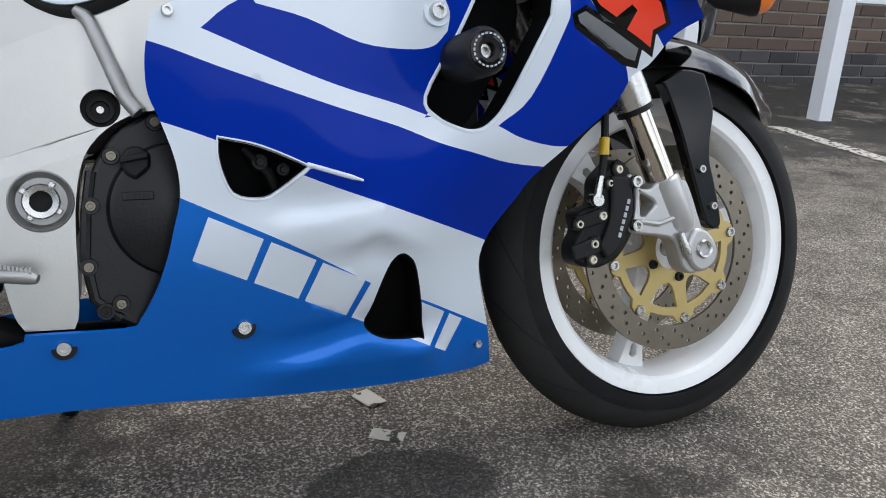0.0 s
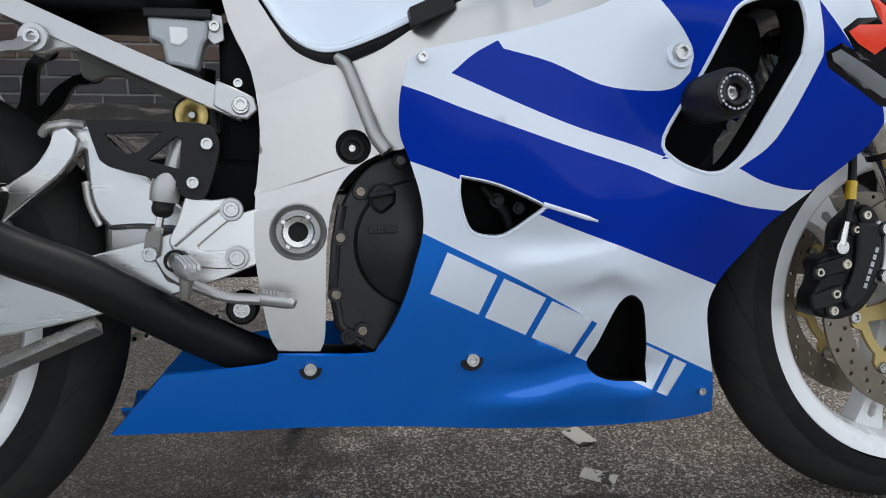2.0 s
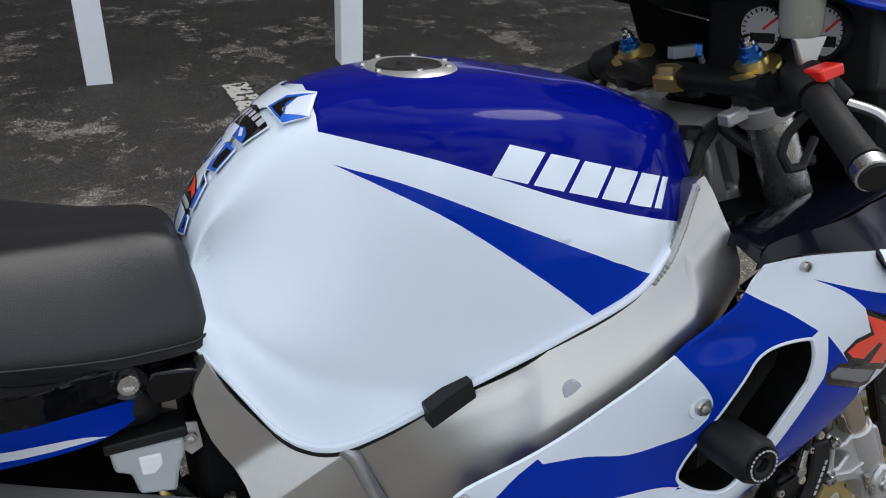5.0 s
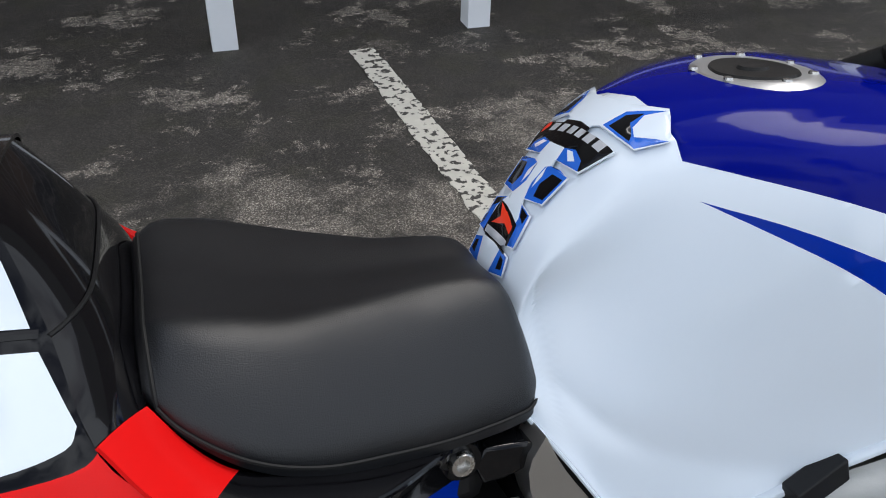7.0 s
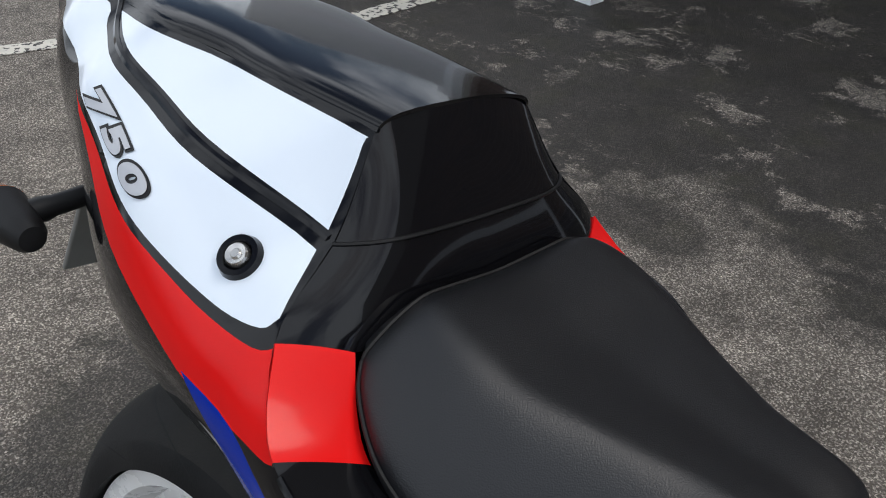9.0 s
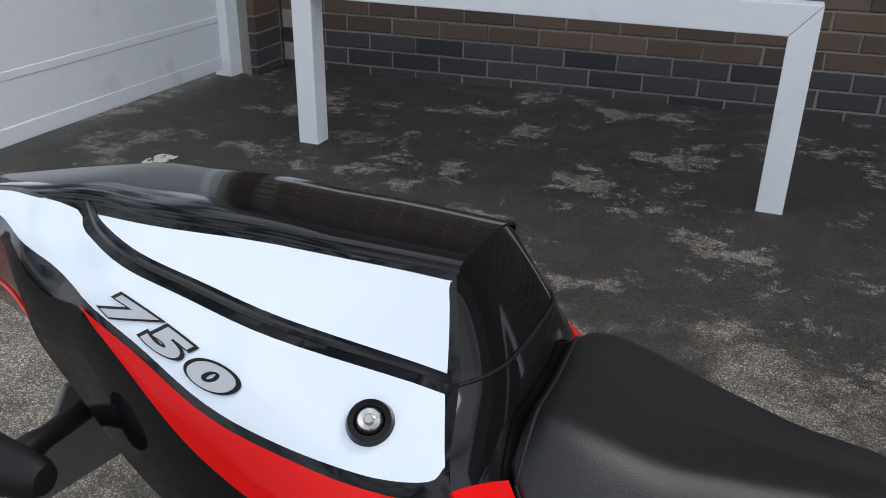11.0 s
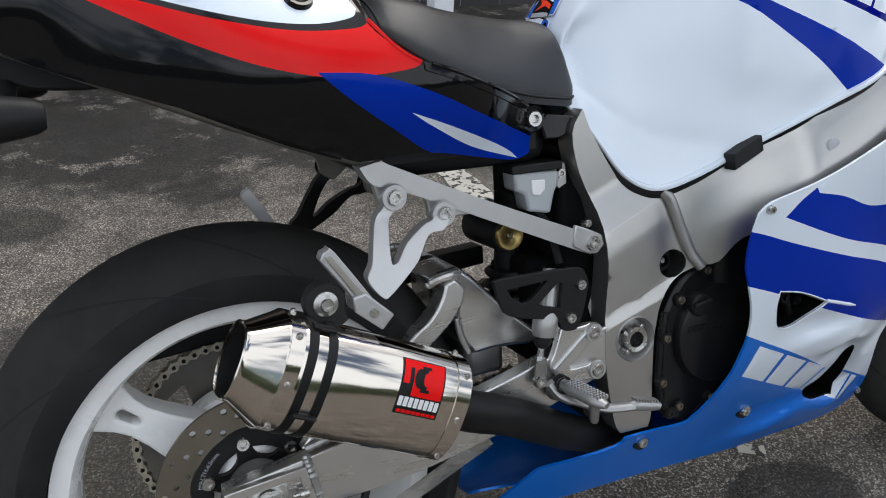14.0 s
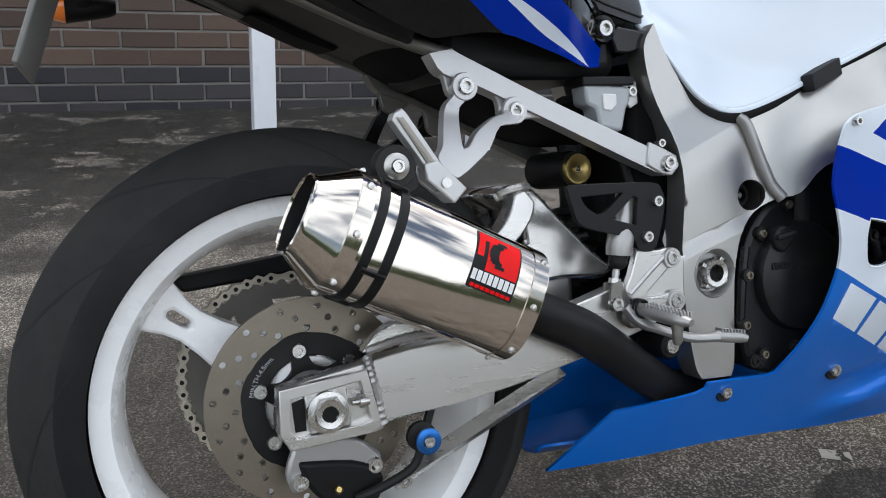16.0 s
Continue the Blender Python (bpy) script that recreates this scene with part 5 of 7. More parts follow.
def beam_y(x, z):
    """The outer face of the frame: a cast plate with two creases behind, a broad spar ahead."""
    y = -.118 - .094 * ramp01((x - .575) / .20)
    if x > .95:
        y += (x - .95) * 0.3
    back = 1 - ramp01((x - .57) / .05)
    up = (z - (.578 + (x - .505) * .413)) * .92
    y += back * 0.30 * min(max(up, 0), .05)
    low = (.462 + (x - .497) * .326) - z
    y -= 0.007 * ramp01(low / 0.022) * (1 - ramp01((x - .60) / .04))
    y -= back * 0.10 * min(max(-up, 0), .03) * (1 - ramp01(low / 0.02))
    mid = (z - (.655 + (x - .80) * .46)) / .03
    y += 0.26 * ramp01((x - .60) / .14) * min(max(mid * .03 + .02, 0.0), .07)
    return y - 0.004 * ramp01((x - .62) / .1) * math.exp(-mid * mid) + 0.25 * ramp01((x - .62) / .1) * max(0, abs(z - (.655 + (x - .80) * .46)) - .038)


CREASES = []
for (xa, za), (xb, zb), w in (((.490, .572), (.572, .606), .0006), ((.484, .458), (.600, .496), .0006), ((.484, .436), (.60, .474), .0006)):
    CREASES.append(([(xa, za - w), (xb, zb - w), (xb, zb + w), (xa, za + w)], 0))
for sgn in (1, -1):
    main_frame = part("main_frame", panel(FRAME_OUT, lambda x, z: (x, sgn * beam_y(x, z), z), (ring_of(PIVOT, .0315), ring_of(PLUG, .0205)), CREASES, 0.007, flip=sgn < 0), FRAME_ALU, BIKE, "brushed aluminium twin-spar frame with cast pivot plate", solid=0.036, bevel=0.0025, angle=38)
    weld = [(.578, .618), (.588, .606), (.598, .58), (.611, .545), (.62, .523), (.632, .506)]
    wpath = curve(weld, 8, False)
    part("weld_pipe", tube([(x, sgn * (beam_y(x, z) - 0.004), z) for x, z in wpath], [0.0078 + (0.0007 if i > 22 and i % 2 else 0) for i in range(len(wpath))], 12), CAST_ALU, main_frame)
    bead = [(.905, .752), (.93, .775), (.955, .812), (.978, .842)]
    bpath = curve(bead, 12, False)
    part("weld_bead", tube([(x, sgn * (beam_y(x, z) + 0.001), z) for x, z in bpath], [0.0045 + 0.0012 * (i % 2) for i in range(len(bpath))], 8), CAST_ALU, main_frame)
    part("frame_cap", lathe([(0.0, -0.001), (0.0105, -0.0005), (0.0115, 0.004), (0.0, 0.004)], (.798, sgn * (beam_y(.798, .664)), .664), n=24), SILVER_VINYL, main_frame)
    side = -sgn
    part("pivot_boss", lathe([(0.0335, side * .1245), (0.0315, side * .1272), (0.0290, side * .1235), (0.0255, side * .112), (0.0, side * .112), (0.0, side * .10), (0.0335, side * .10)], (*PIVOT[:1], 0, PIVOT[1]), n=44), CAST_ALU, main_frame)
    if sgn > 0:
        nut = part("pivot_nut", lathe([(0.0115, -0.129), (0.0175, -0.130), (0.0190, -0.127), (0.0190, -0.11), (0.0115, -0.11)], (PIVOT[0], 0, PIVOT[1]), n=24), STEEL, main_frame)
        # black disc paints the dark inside of the hollow pivot axle
        part("axle_bore_shade", lathe([(0.0, -0.114), (0.0116, -0.114), (0.0116, -0.112), (0.0, -0.112)], (PIVOT[0], 0, PIVOT[1]), n=20), BLACK_SATIN, nut)
        for i in range(4):
            part("lug", move(box(.0180, .0235, -.1265, -.113, -.0032, .0032), Matrix.Translation((PIVOT[0], 0, PIVOT[1])) @ Matrix.Rotation(0.6 + i * math.pi / 2, 4, "Y")), STEEL, nut, bevel=0.001)
    # dish behind the hole is black, the recess's shade in its colour
    part("frame_hole", lathe([(0.0207, side * .117), (0.0207, side * .094), (0.0, side * .094), (0.0, side * .092), (0.0215, side * .092), (0.0215, side * .117)], (PLUG[0], 0, PLUG[1]), n=30), BLACK_SATIN, main_frame)
    if sgn > 0:
        cap = part("hole_cap", lathe([(0.0095, -0.100), (0.0100, -0.103), (0.0145, -0.103), (0.0150, -0.094), (0.0095, -0.094)], (PLUG[0], 0, PLUG[1]), n=24), BLACK_PLASTIC, main_frame)
        bolt(PLUG[0], -.098, PLUG[1], .0045, cap, STEEL, 0.004)

for x, y, z, r in ((.467, -.112, .562, .009), (.464, -.100, .587, .006)):
    bolt(x, y - .004, z, r, BIKE, name="frame_bolt")

# rear subframe
for sgn in (1, -1):
    # the left rail, gusset and hanger take darker materials than the right
    subframe = part("subframe_rail", prism(curve([(.150, .697), (.178, .702), (.186, .697), (.304, .642), (.445, .581), (.462, .574), (.472, .561), (.466, .548), (.450, .551), (.304, .617), (.200, .664), (.165, .675)], 3, sharp=70), sgn * -.112, sgn * -.084), SILVER if sgn > 0 else DULL, BIKE, "rear subframe rail, silver on the right, dull grey on the left", bevel=0.005)
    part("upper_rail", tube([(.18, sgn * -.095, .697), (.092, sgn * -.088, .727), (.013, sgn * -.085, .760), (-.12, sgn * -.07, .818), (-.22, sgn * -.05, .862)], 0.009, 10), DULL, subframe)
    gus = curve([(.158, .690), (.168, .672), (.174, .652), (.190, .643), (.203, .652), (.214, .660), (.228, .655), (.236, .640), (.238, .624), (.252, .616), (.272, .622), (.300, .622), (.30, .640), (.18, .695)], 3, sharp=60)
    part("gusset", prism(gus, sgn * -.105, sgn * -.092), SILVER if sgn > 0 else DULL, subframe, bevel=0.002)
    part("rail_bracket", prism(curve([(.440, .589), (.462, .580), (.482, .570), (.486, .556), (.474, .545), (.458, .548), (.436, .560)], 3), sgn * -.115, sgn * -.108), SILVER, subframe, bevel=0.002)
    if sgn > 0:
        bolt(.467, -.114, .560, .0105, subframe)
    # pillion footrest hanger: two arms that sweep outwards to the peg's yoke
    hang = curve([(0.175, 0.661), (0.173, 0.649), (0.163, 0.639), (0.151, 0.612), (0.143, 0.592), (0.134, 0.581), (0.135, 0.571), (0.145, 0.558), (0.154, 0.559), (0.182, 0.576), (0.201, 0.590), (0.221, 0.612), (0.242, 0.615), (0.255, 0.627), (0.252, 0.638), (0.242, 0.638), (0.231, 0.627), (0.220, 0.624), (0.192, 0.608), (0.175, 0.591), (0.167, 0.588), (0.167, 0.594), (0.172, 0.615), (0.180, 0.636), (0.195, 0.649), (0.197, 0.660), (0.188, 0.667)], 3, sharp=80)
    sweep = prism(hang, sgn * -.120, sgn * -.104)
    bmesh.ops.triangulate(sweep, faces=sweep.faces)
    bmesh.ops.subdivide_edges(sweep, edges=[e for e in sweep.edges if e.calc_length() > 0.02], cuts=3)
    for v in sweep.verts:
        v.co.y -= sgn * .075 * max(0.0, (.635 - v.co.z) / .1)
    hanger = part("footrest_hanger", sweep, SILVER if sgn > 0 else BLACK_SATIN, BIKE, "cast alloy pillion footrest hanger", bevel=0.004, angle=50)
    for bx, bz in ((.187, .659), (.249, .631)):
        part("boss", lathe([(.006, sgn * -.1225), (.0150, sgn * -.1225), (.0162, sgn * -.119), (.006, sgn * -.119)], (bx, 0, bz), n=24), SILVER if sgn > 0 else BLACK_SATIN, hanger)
        if sgn > 0:
            bolt(bx, -.1215, bz, .0100, hanger)
    part("yoke", join(prism([(.102, .572), (.117, .575), (.148, .545), (.133, .530), (.103, .556)], sgn * -.202, sgn * -.196), prism([(.102, .572), (.117, .575), (.148, .545), (.133, .530), (.103, .556)], sgn * -.176, sgn * -.170), prism([(.128, .552), (.142, .549), (.148, .545), (.133, .530), (.121, .542)], sgn * -.197, sgn * -.172)), SILVER, hanger, bevel=0.002)
    part("peg_pin", tube([(.124, sgn * -.205, .552), (.124, sgn * -.168, .552)], 0.0055, 12), STEEL, hanger)
    peg_arm = part("pillion_peg", prism(curve([(.072, .617), (.075, .624), (.082, .627), (.088, .624), (.129, .562), (.122, .553), (.113, .557)], 2, sharp=30), sgn * -.195, sgn * -.177), SILVER, hanger, "folded alloy pillion peg", bevel=0.003)
    part("peg_pad", prism([(.0775, .618), (.0835, .6205), (.1210, .566), (.1145, .5605)], sgn * -.1975, sgn * -.194), PEG_WORN, peg_arm, "worn bronze-grey peg face", bevel=0.001)
    for k in range(12):
        f = k / 11
        part("ridge", move(box(-.0045, .0045, -.0008, .0008, -.0009, .0009), Matrix.Translation((.0805 + .0365 * f, sgn * -.1978, .6170 - .0515 * f)) @ Matrix.Rotation(radians(35), 4, "Y")), PEG_WORN, peg_arm, smooth=False)

# black inner fender under the tail, curving down ahead of the tyre
fender = curve([(.085, .765), (.105, .738), (.130, .715), (.180, .688), (.260, .651), (.340, .615), (.400, .60)], 5, False)
rows = [[(x, y, z - .004 * math.cos(y * 14)) for y in np.linspace(-.083, .108, 9)] for x, z in fender]
part("inner_fender", loft(rows), RECESS_BLACK, BIKE, "black plastic inner fender", solid=0.003)
tray = curve([(-.02, .765), (.04, .738), (.085, .722), (.10, .735), (.05, .752)], 3)
part("tray_lip", prism(tray, .02, .10), RECESS_BLACK, BIKE, bevel=0.003)

# fluid reservoir under the seat
reservoir = part("brake_reservoir", prism(curve([(.363, .664), (.431, .660), (.429, .640), (.424, .632), (.417, .604), (.383, .611), (.379, .634), (.365, .640)], 3, sharp=40), -.092, -.058), WHITE_PLASTIC, BIKE, "cloudy white fluid reservoir", bevel=0.004)
part("lid", box(.359, .435, -.095, -.055, .662, .673), BLACK_PLASTIC, reservoir, bevel=0.002)
part("level_window", prism([(.387, .652), (.408, .651), (.408, .638), (.400, .630), (.388, .632)], -.0945, -.091), DIAL_WHITE, reservoir, bevel=0.002)
part("bracket", prism(curve([(.425, .672), (.446, .668), (.448, .640), (.436, .634), (.426, .645)], 3), -.083, -.079), SILVER, reservoir, bevel=0.001)
bolt(.437, -.083, .655, .007, reservoir)
part("hose", tube(curve([(.402, -.075, .608), (.420, -.070, .590), (.432, -.070, .565), (.436, -.08, .53)], 5, False), 0.006, 8), RUBBER, reservoir)

# rear suspension
shock = part("shock_reservoir", lathe([(0.0, -0.02), (0.024, -0.02), (0.026, -0.015), (0.026, 0.06), (0.0, 0.06)], (.400, 0.004, .561), n=32), BLACK_SATIN, BIKE, "black shock absorber reservoir with gold end cap")
part("end_cap", lathe([(0.005, -0.0225), (0.012, -0.026), (0.020, -0.026), (0.0215, -0.022), (0.0215, -0.018), (0.005, -0.018)], (.400, 0.004, .561), n=32), BRASS, shock)
part("cap_screw", lathe([(0.0, -0.025), (0.004, -0.025), (0.005, -0.02), (0.0, -0.02)], (.400, 0.004, .561), n=10), STEEL, shock)
part("spring", tube([(.40 + 0.03 * math.cos(a) + a * 0.0003, 0.03 * math.sin(a), .40 + a * 0.0030) for a in np.linspace(0, 12 * math.pi, 160)], 0.006, 8), BLACK_SATIN, BIKE, "black coil spring")
part("shock_body", tube([(.40, 0, .40), (.41, 0, .62)], 0.018, 16), BLACK_SATIN, BIKE)

# swing arm
ARM = curve([(-.046, .346), (.049, .362), (.103, .371), (.20, .378), (.30, .392), (.42, .425), (.49, .445), (.50, .385), (.42, .355), (.307, .325), (.183, .302), (.078, .293), (.057, .283), (-.038, .281), (-.050, .300)], 3, sharp=50)
for sgn in (1, -1):
    swingarm = part("swingarm", prism(ARM, sgn * -.124, sgn * -.098), BRUSHED, BIKE, "brushed aluminium swingarm", bevel=0.005)
    end_out = [(-.048, .347), (.048, .357), (.062, .292), (.050, .286), (-.040, .281), (-.050, .300)]
    end_in = [(-.036, .336), (.040, .345), (.050, .302), (.040, .298), (-.030, .293), (-.038, .302)]
    part("axle_frame", prism(curve(end_out, 2, sharp=20), sgn * -.134, sgn * -.123, [curve(end_in, 2, sharp=20)]), BRUSHED, swingarm, bevel=0.0025)
    # thin black plate paints the dark inside of the slot
    part("axle_slot", prism(curve([(-.034, .330), (-.020, .334), (-.020, .298), (-.032, .298)], 3), sgn * -.1250, sgn * -.1235), BLACK_SATIN, swingarm)
    part("axle_plate", prism([(-.022, .338), (.024, .343), (.029, .298), (-.017, .294)], sgn * -.1305, sgn * -.124), BRUSHED, swingarm, bevel=0.002)
    nut = lathe([(0.009, -.146), (.0150, -.147), (.0165, -.144), (.0165, -.138), (.0225, -.137), (.0225, -.130), (.009, -.130)], (0.002, 0, .317), n=30) if sgn > 0 else lathe([(0.0, .146), (.0155, .147), (.022, .137), (.022, .130), (0.0, .130)], (0, 0, .315), n=12)
    part("axle_nut", nut, STEEL, swingarm)
    if sgn > 0:
        # black disc as the shade within the hollow rear axle
        part("axle_bore_shade", lathe([(0.0, -.141), (.0092, -.141), (.0092, -.138), (0.0, -.138)], (0.002, 0, .317), n=16), BLACK_SATIN, swingarm)
        part("nut_hex", lathe([(.010, -.1425), (.0192, -.1425), (.0192, -.1365), (.010, -.1365)], (0.002, 0, .317), n=6), STEEL, swingarm)
    bead = [(.050, sgn * -.130, .371), (.054, sgn * -.131, .350), (.060, sgn * -.131, .322), (.064, sgn * -.130, .294)]
    bead = curve(bead, 7, False)
    part("weld_bead", tube(bead, [0.0042 + 0.0016 * (k % 2) for k in range(len(bead))], 8), CAST_ALU, swingarm)
    bead = curve([(.052, sgn * -.122, .374), (.10, sgn * -.122, .383), (.15, sgn * -.122, .384)], 9, False)
    part("weld_bead", tube(bead, [0.0042 + 0.0016 * (k % 2) for k in range(len(bead))], 8), CAST_ALU, swingarm)
    part("top_gusset", prism([(.048, .372), (.165, .384), (.165, .392), (.085, .402), (.066, .392)], sgn * -.120, sgn * -.102), BRUSHED, swingarm, bevel=0.002)
    part("chain_adjuster", lathe([(0.0, .030), (.0035, .030), (.0035, .038), (.0075, .0385), (.0075, .0435), (.0060, .044), (.0060, .049), (.0, .050)], (0, sgn * -.130, .322), "x", 12), STEEL, swingarm)
    brace = curve([(.245, .533), (.261, .541), (.288, .545), (.307, .533), (.345, .493), (.395, .446), (.420, .430), (.40, .415), (.346, .420), (.308, .418), (.290, .445), (.284, .480), (.282, .510), (.262, .522)], 3, sharp=40)
    part("swingarm_brace", prism(brace, sgn * -.064, sgn * -.002), BRUSHED, BIKE, "welded aluminium swingarm brace", bevel=0.007)
    strap = curve([(.286, .523), (.281, .505), (.265, .483), (.245, .466), (.225, .449), (.199, .425), (.175, .395), (.160, .400), (.178, .440), (.211, .474), (.236, .492), (.253, .516), (.258, .534), (.272, .538)], 3, sharp=50)
    part("brace_strap", prism(strap, sgn * -.094, sgn * -.062), BRUSHED, BIKE, "bowed aluminium brace strap", bevel=0.003)
    wpath = curve([(.241, sgn * -.074, .530), (.251, sgn * -.082, .538), (.270, sgn * -.084, .542), (.286, sgn * -.074, .541)], 6, False)
    part("weld", tube(wpath, [0.0048 + 0.0010 * (k % 2) for k in range(len(wpath))], 8), WELD, BIKE)
    wpath = curve([(.284, sgn * -.065, .476), (.288, sgn * -.066, .450), (.299, sgn * -.066, .424)], 10, False)
    part("weld", tube(wpath, [0.0036 + 0.0009 * (k % 2) for k in range(len(wpath))], 8), WELD, BIKE)
part("arm_bridge", box(.30, .36, -.055, .055, .38, .44), FRAME_ALU, BIKE, bevel=0.01)

# rear brake
caliper = part("rear_caliper", prism(curve([(-.030, .262), (-.020, .232), (.005, .205), (.035, .196), (.060, .205), (.066, .228), (.05, .245), (.02, .255)], 4), -.118, -.062), BLACK_SATIN, BIKE, "black rear brake caliper", bevel=0.006)
part("caliper_bracket", prism(curve([(-.042, .250), (-.030, .285), (.010, .282), (.040, .275), (.065, .255), (.066, .236), (.050, .236), (.03, .25), (0.0, .25), (-.02, .228), (-.036, .226)], 3), -.112, -.098), CAST_ALU, caliper, bevel=0.004)
bolt(-.028, -.112, .239, .0095, caliper)
bolt(.056, -.112, .243, .0095, caliper)
part("banjo_hose", tube(curve([(.03, -.122, .212), (.06, -.128, .222), (.095, -.13, .238), (.11, -.125, .262), (.13, -.11, .30), (.17, -.09, .36)], 6, False), 0.0055, 8), RUBBER, caliper)
part("bleed_nipple", tube([(.012, -.12, .225), (.006, -.145, .235)], [0.005, 0.003], 8), BRASS, caliper)
torque_arm = part("torque_arm", tube([(.078, -.105, .216), (.303, -.105, .312)], 0.0145, 4, flat=0.8), BRUSHED, BIKE, "aluminium brake torque arm")
bolt(.090, -.112, .219, .0095, torque_arm)
spool = part("paddock_bobbin", lathe([(0.006, -.152), (.013, -.152), (.015, -.150), (.015, -.146), (.009, -.143), (.009, -.134), (.017, -.131), (.017, -.124), (.006, -.124)], (.108, 0, .271), n=24), BLACK_PLASTIC, BIKE, "blue and black paddock stand bobbin")
part("collar", lathe([(0.007, -.1535), (.012, -.1535), (.0145, -.1525), (.0150, -.149), (.007, -.149)], (.108, 0, .271), n=24), BLUE_ANO, spool)
bolt(.108, -.1535, .271, .0065, spool, STEEL, 0.003)

# silencer
A0, A1 = Vector((.202, -.182, .418)), Vector((.010, -.197, .511))
AX = (A1 - A0).normalized()
AU = Vector((0, -1, 0)) - AX * Vector((0, -1, 0)).dot(AX)
AU.normalize()
AV = AX.cross(AU)


def can_ring(c, r, squash=0.80, n=56):
    """One oval hoop of the silencer."""
    out = []
    for i in range(n):
        a = 2 * math.pi * i / n
        ca, sa = math.cos(a), math.sin(a)
        k = (abs(ca) ** 2.5 + abs(sa) ** 2.5) ** (-1 / 2.5)
        out.append(c + r * k * (squash * ca * AU + sa * AV))
    return out


def can_body(rows, closed_rows=False):
    return loft([can_ring(A0 + AX * h, r) for h, r in rows], closed=True)


CAN_R = 0.062
silencer = part("silencer", can_body([(-0.007, CAN_R * 0.90), (-0.006, CAN_R * 0.985), (-0.002, CAN_R), (0.0, CAN_R), (0.219, CAN_R), (0.221, CAN_R * 0.98)]), CHROME, BIKE, "polished steel oval silencer")
part("front_cap", can_body([(-0.008, 0.012), (-0.0095, CAN_R * 0.88), (-0.005, CAN_R * 0.97)]), CHROME, silencer)
part("front_band", can_body([(-0.004, CAN_R * 1.0), (-0.004, CAN_R * 1.02), (0.014, CAN_R * 1.02), (0.014, CAN_R * 1.0)]), CHROME, silencer)
part("rear_band", can_body([(0.206, CAN_R * 1.0), (0.206, CAN_R * 1.012), (0.222, CAN_R * 1.012), (0.222, CAN_R * 0.99)]), CHROME, silencer)
part("end_cone", can_body([(0.221, CAN_R * 1.0), (0.224, CAN_R * 0.985), (0.256, CAN_R * 0.67), (0.261, CAN_R * 0.67), (0.262, CAN_R * 0.63), (0.259, CAN_R * 0.62)]), CHROME, silencer, "tapered polished end cone")
# bore and end disc are black, painting in the outlet's dark depth
part("outlet_bore", can_body([(0.2595, CAN_R * 0.625), (0.240, CAN_R * 0.60), (0.222, CAN_R * 0.58)]), BLACK_SATIN, silencer)
part("outlet", can_body([(0.224, CAN_R * 0.58), (0.222, 0.002)]), BLACK_SATIN, silencer)
for h in (0.004, 0.214):
    for k in range(8):
        q = can_ring(A0 + AX * h, CAN_R * 1.03, n=8)[k]
        part("rivet", lathe([(0.0, -0.002), (0.003, -0.0018), (0.004, 0.001), (0.0, 0.001)], tuple(q), n=10), STEEL, silencer)


def can_strap(h0, h1, a0=0, a1=56, lift=1.035):
    rows = []
    for h, r in ((h0, 1.0), (h0, lift), (h1, lift), (h1, 1.0)):
        rows.append(can_ring(A0 + AX * h, CAN_R * r))
    return loft(rows, closed=True)


strap = part("silencer_strap", can_strap(0.170, 0.180), BLACK_SATIN, BIKE, "black twin-band silencer strap")
part("second_band", can_strap(0.192, 0.202), BLACK_SATIN, strap)
for a in (10, 24, 40, 52):
    q0 = can_ring(A0 + AX * 0.173, CAN_R * 1.02)[a]
    q1 = can_ring(A0 + AX * 0.199, CAN_R * 1.02)[a]
    part("bridge", tube([q0, q1], 0.009, 8, flat=0.35), BLACK_SATIN, strap)
part("lug", lathe([(0.006, -0.200), (0.021, -0.200), (0.022, -0.198), (0.022, -0.182), (0.006, -0.182)], (.072, 0, .571), n=28), BLACK_SATIN, strap)
part("lug_base", prism(curve([(.052, .572), (.056, .545), (.075, .535), (.098, .548), (.092, .572)], 3), -.198, -.186), BLACK_SATIN, strap, bevel=0.003)
part("bush", lathe([(0.0, -.2055), (.009, -.2055), (.0135, -.202), (.0135, -.199), (0.0, -.199)], (.072, 0, .571), n=24), FRAME_ALU, strap)
bolt(.072, -.2055, .571, .0075, strap, STEEL, 0.004)


def badge(h0, h1, a0, a1, lift, m, name, skip=None):
    """A field of the silencer's skin."""
    rows = []
    for h in np.linspace(h0, h1, 8):
        ring = can_ring(A0 + AX * h, CAN_R + lift, n=224)
        rows.append([ring[i % 224] for i in range(a0, a1 + 1)])
    return part(name, loft(rows), m, silencer, smooth=True)


# badge: black field, red square with a plain pale crescent, and two word bars
badge(0.0324, 0.0888, -3, 32, 0.0006, BLACK_SATIN, "badge")
badge(0.0345, 0.0740, 9, 31, 0.0011, PAINT_RED, "badge_field")
badge(0.0790, 0.0868, 16, 31, 0.0011, PAINT_RED, "badge_field")
badge(0.0740, 0.0790, 26, 31, 0.0011, PAINT_RED, "badge_field")
for k in range(9):
    f = (k - 4) / 4.0
    badge(0.0640 + 0.009 * (1 - f * f) - 0.012, 0.0640 + 0.009 * (1 - f * f), 19 + round(7.2 * f), 21 + round(7.2 * f), 0.0016, BLACK_SATIN, "badge_crescent")
for k in range(8):
    badge(0.0350 + k * 0.00665, 0.0403 + k * 0.00665, 2, 8, 0.0016, DIAL_WHITE, "word_bar")
for k in range(8):
    badge(0.0355 + k * 0.0064, 0.0405 + k * 0.0064, -2, 0, 0.0016, PAINT_RED, "word_bar")

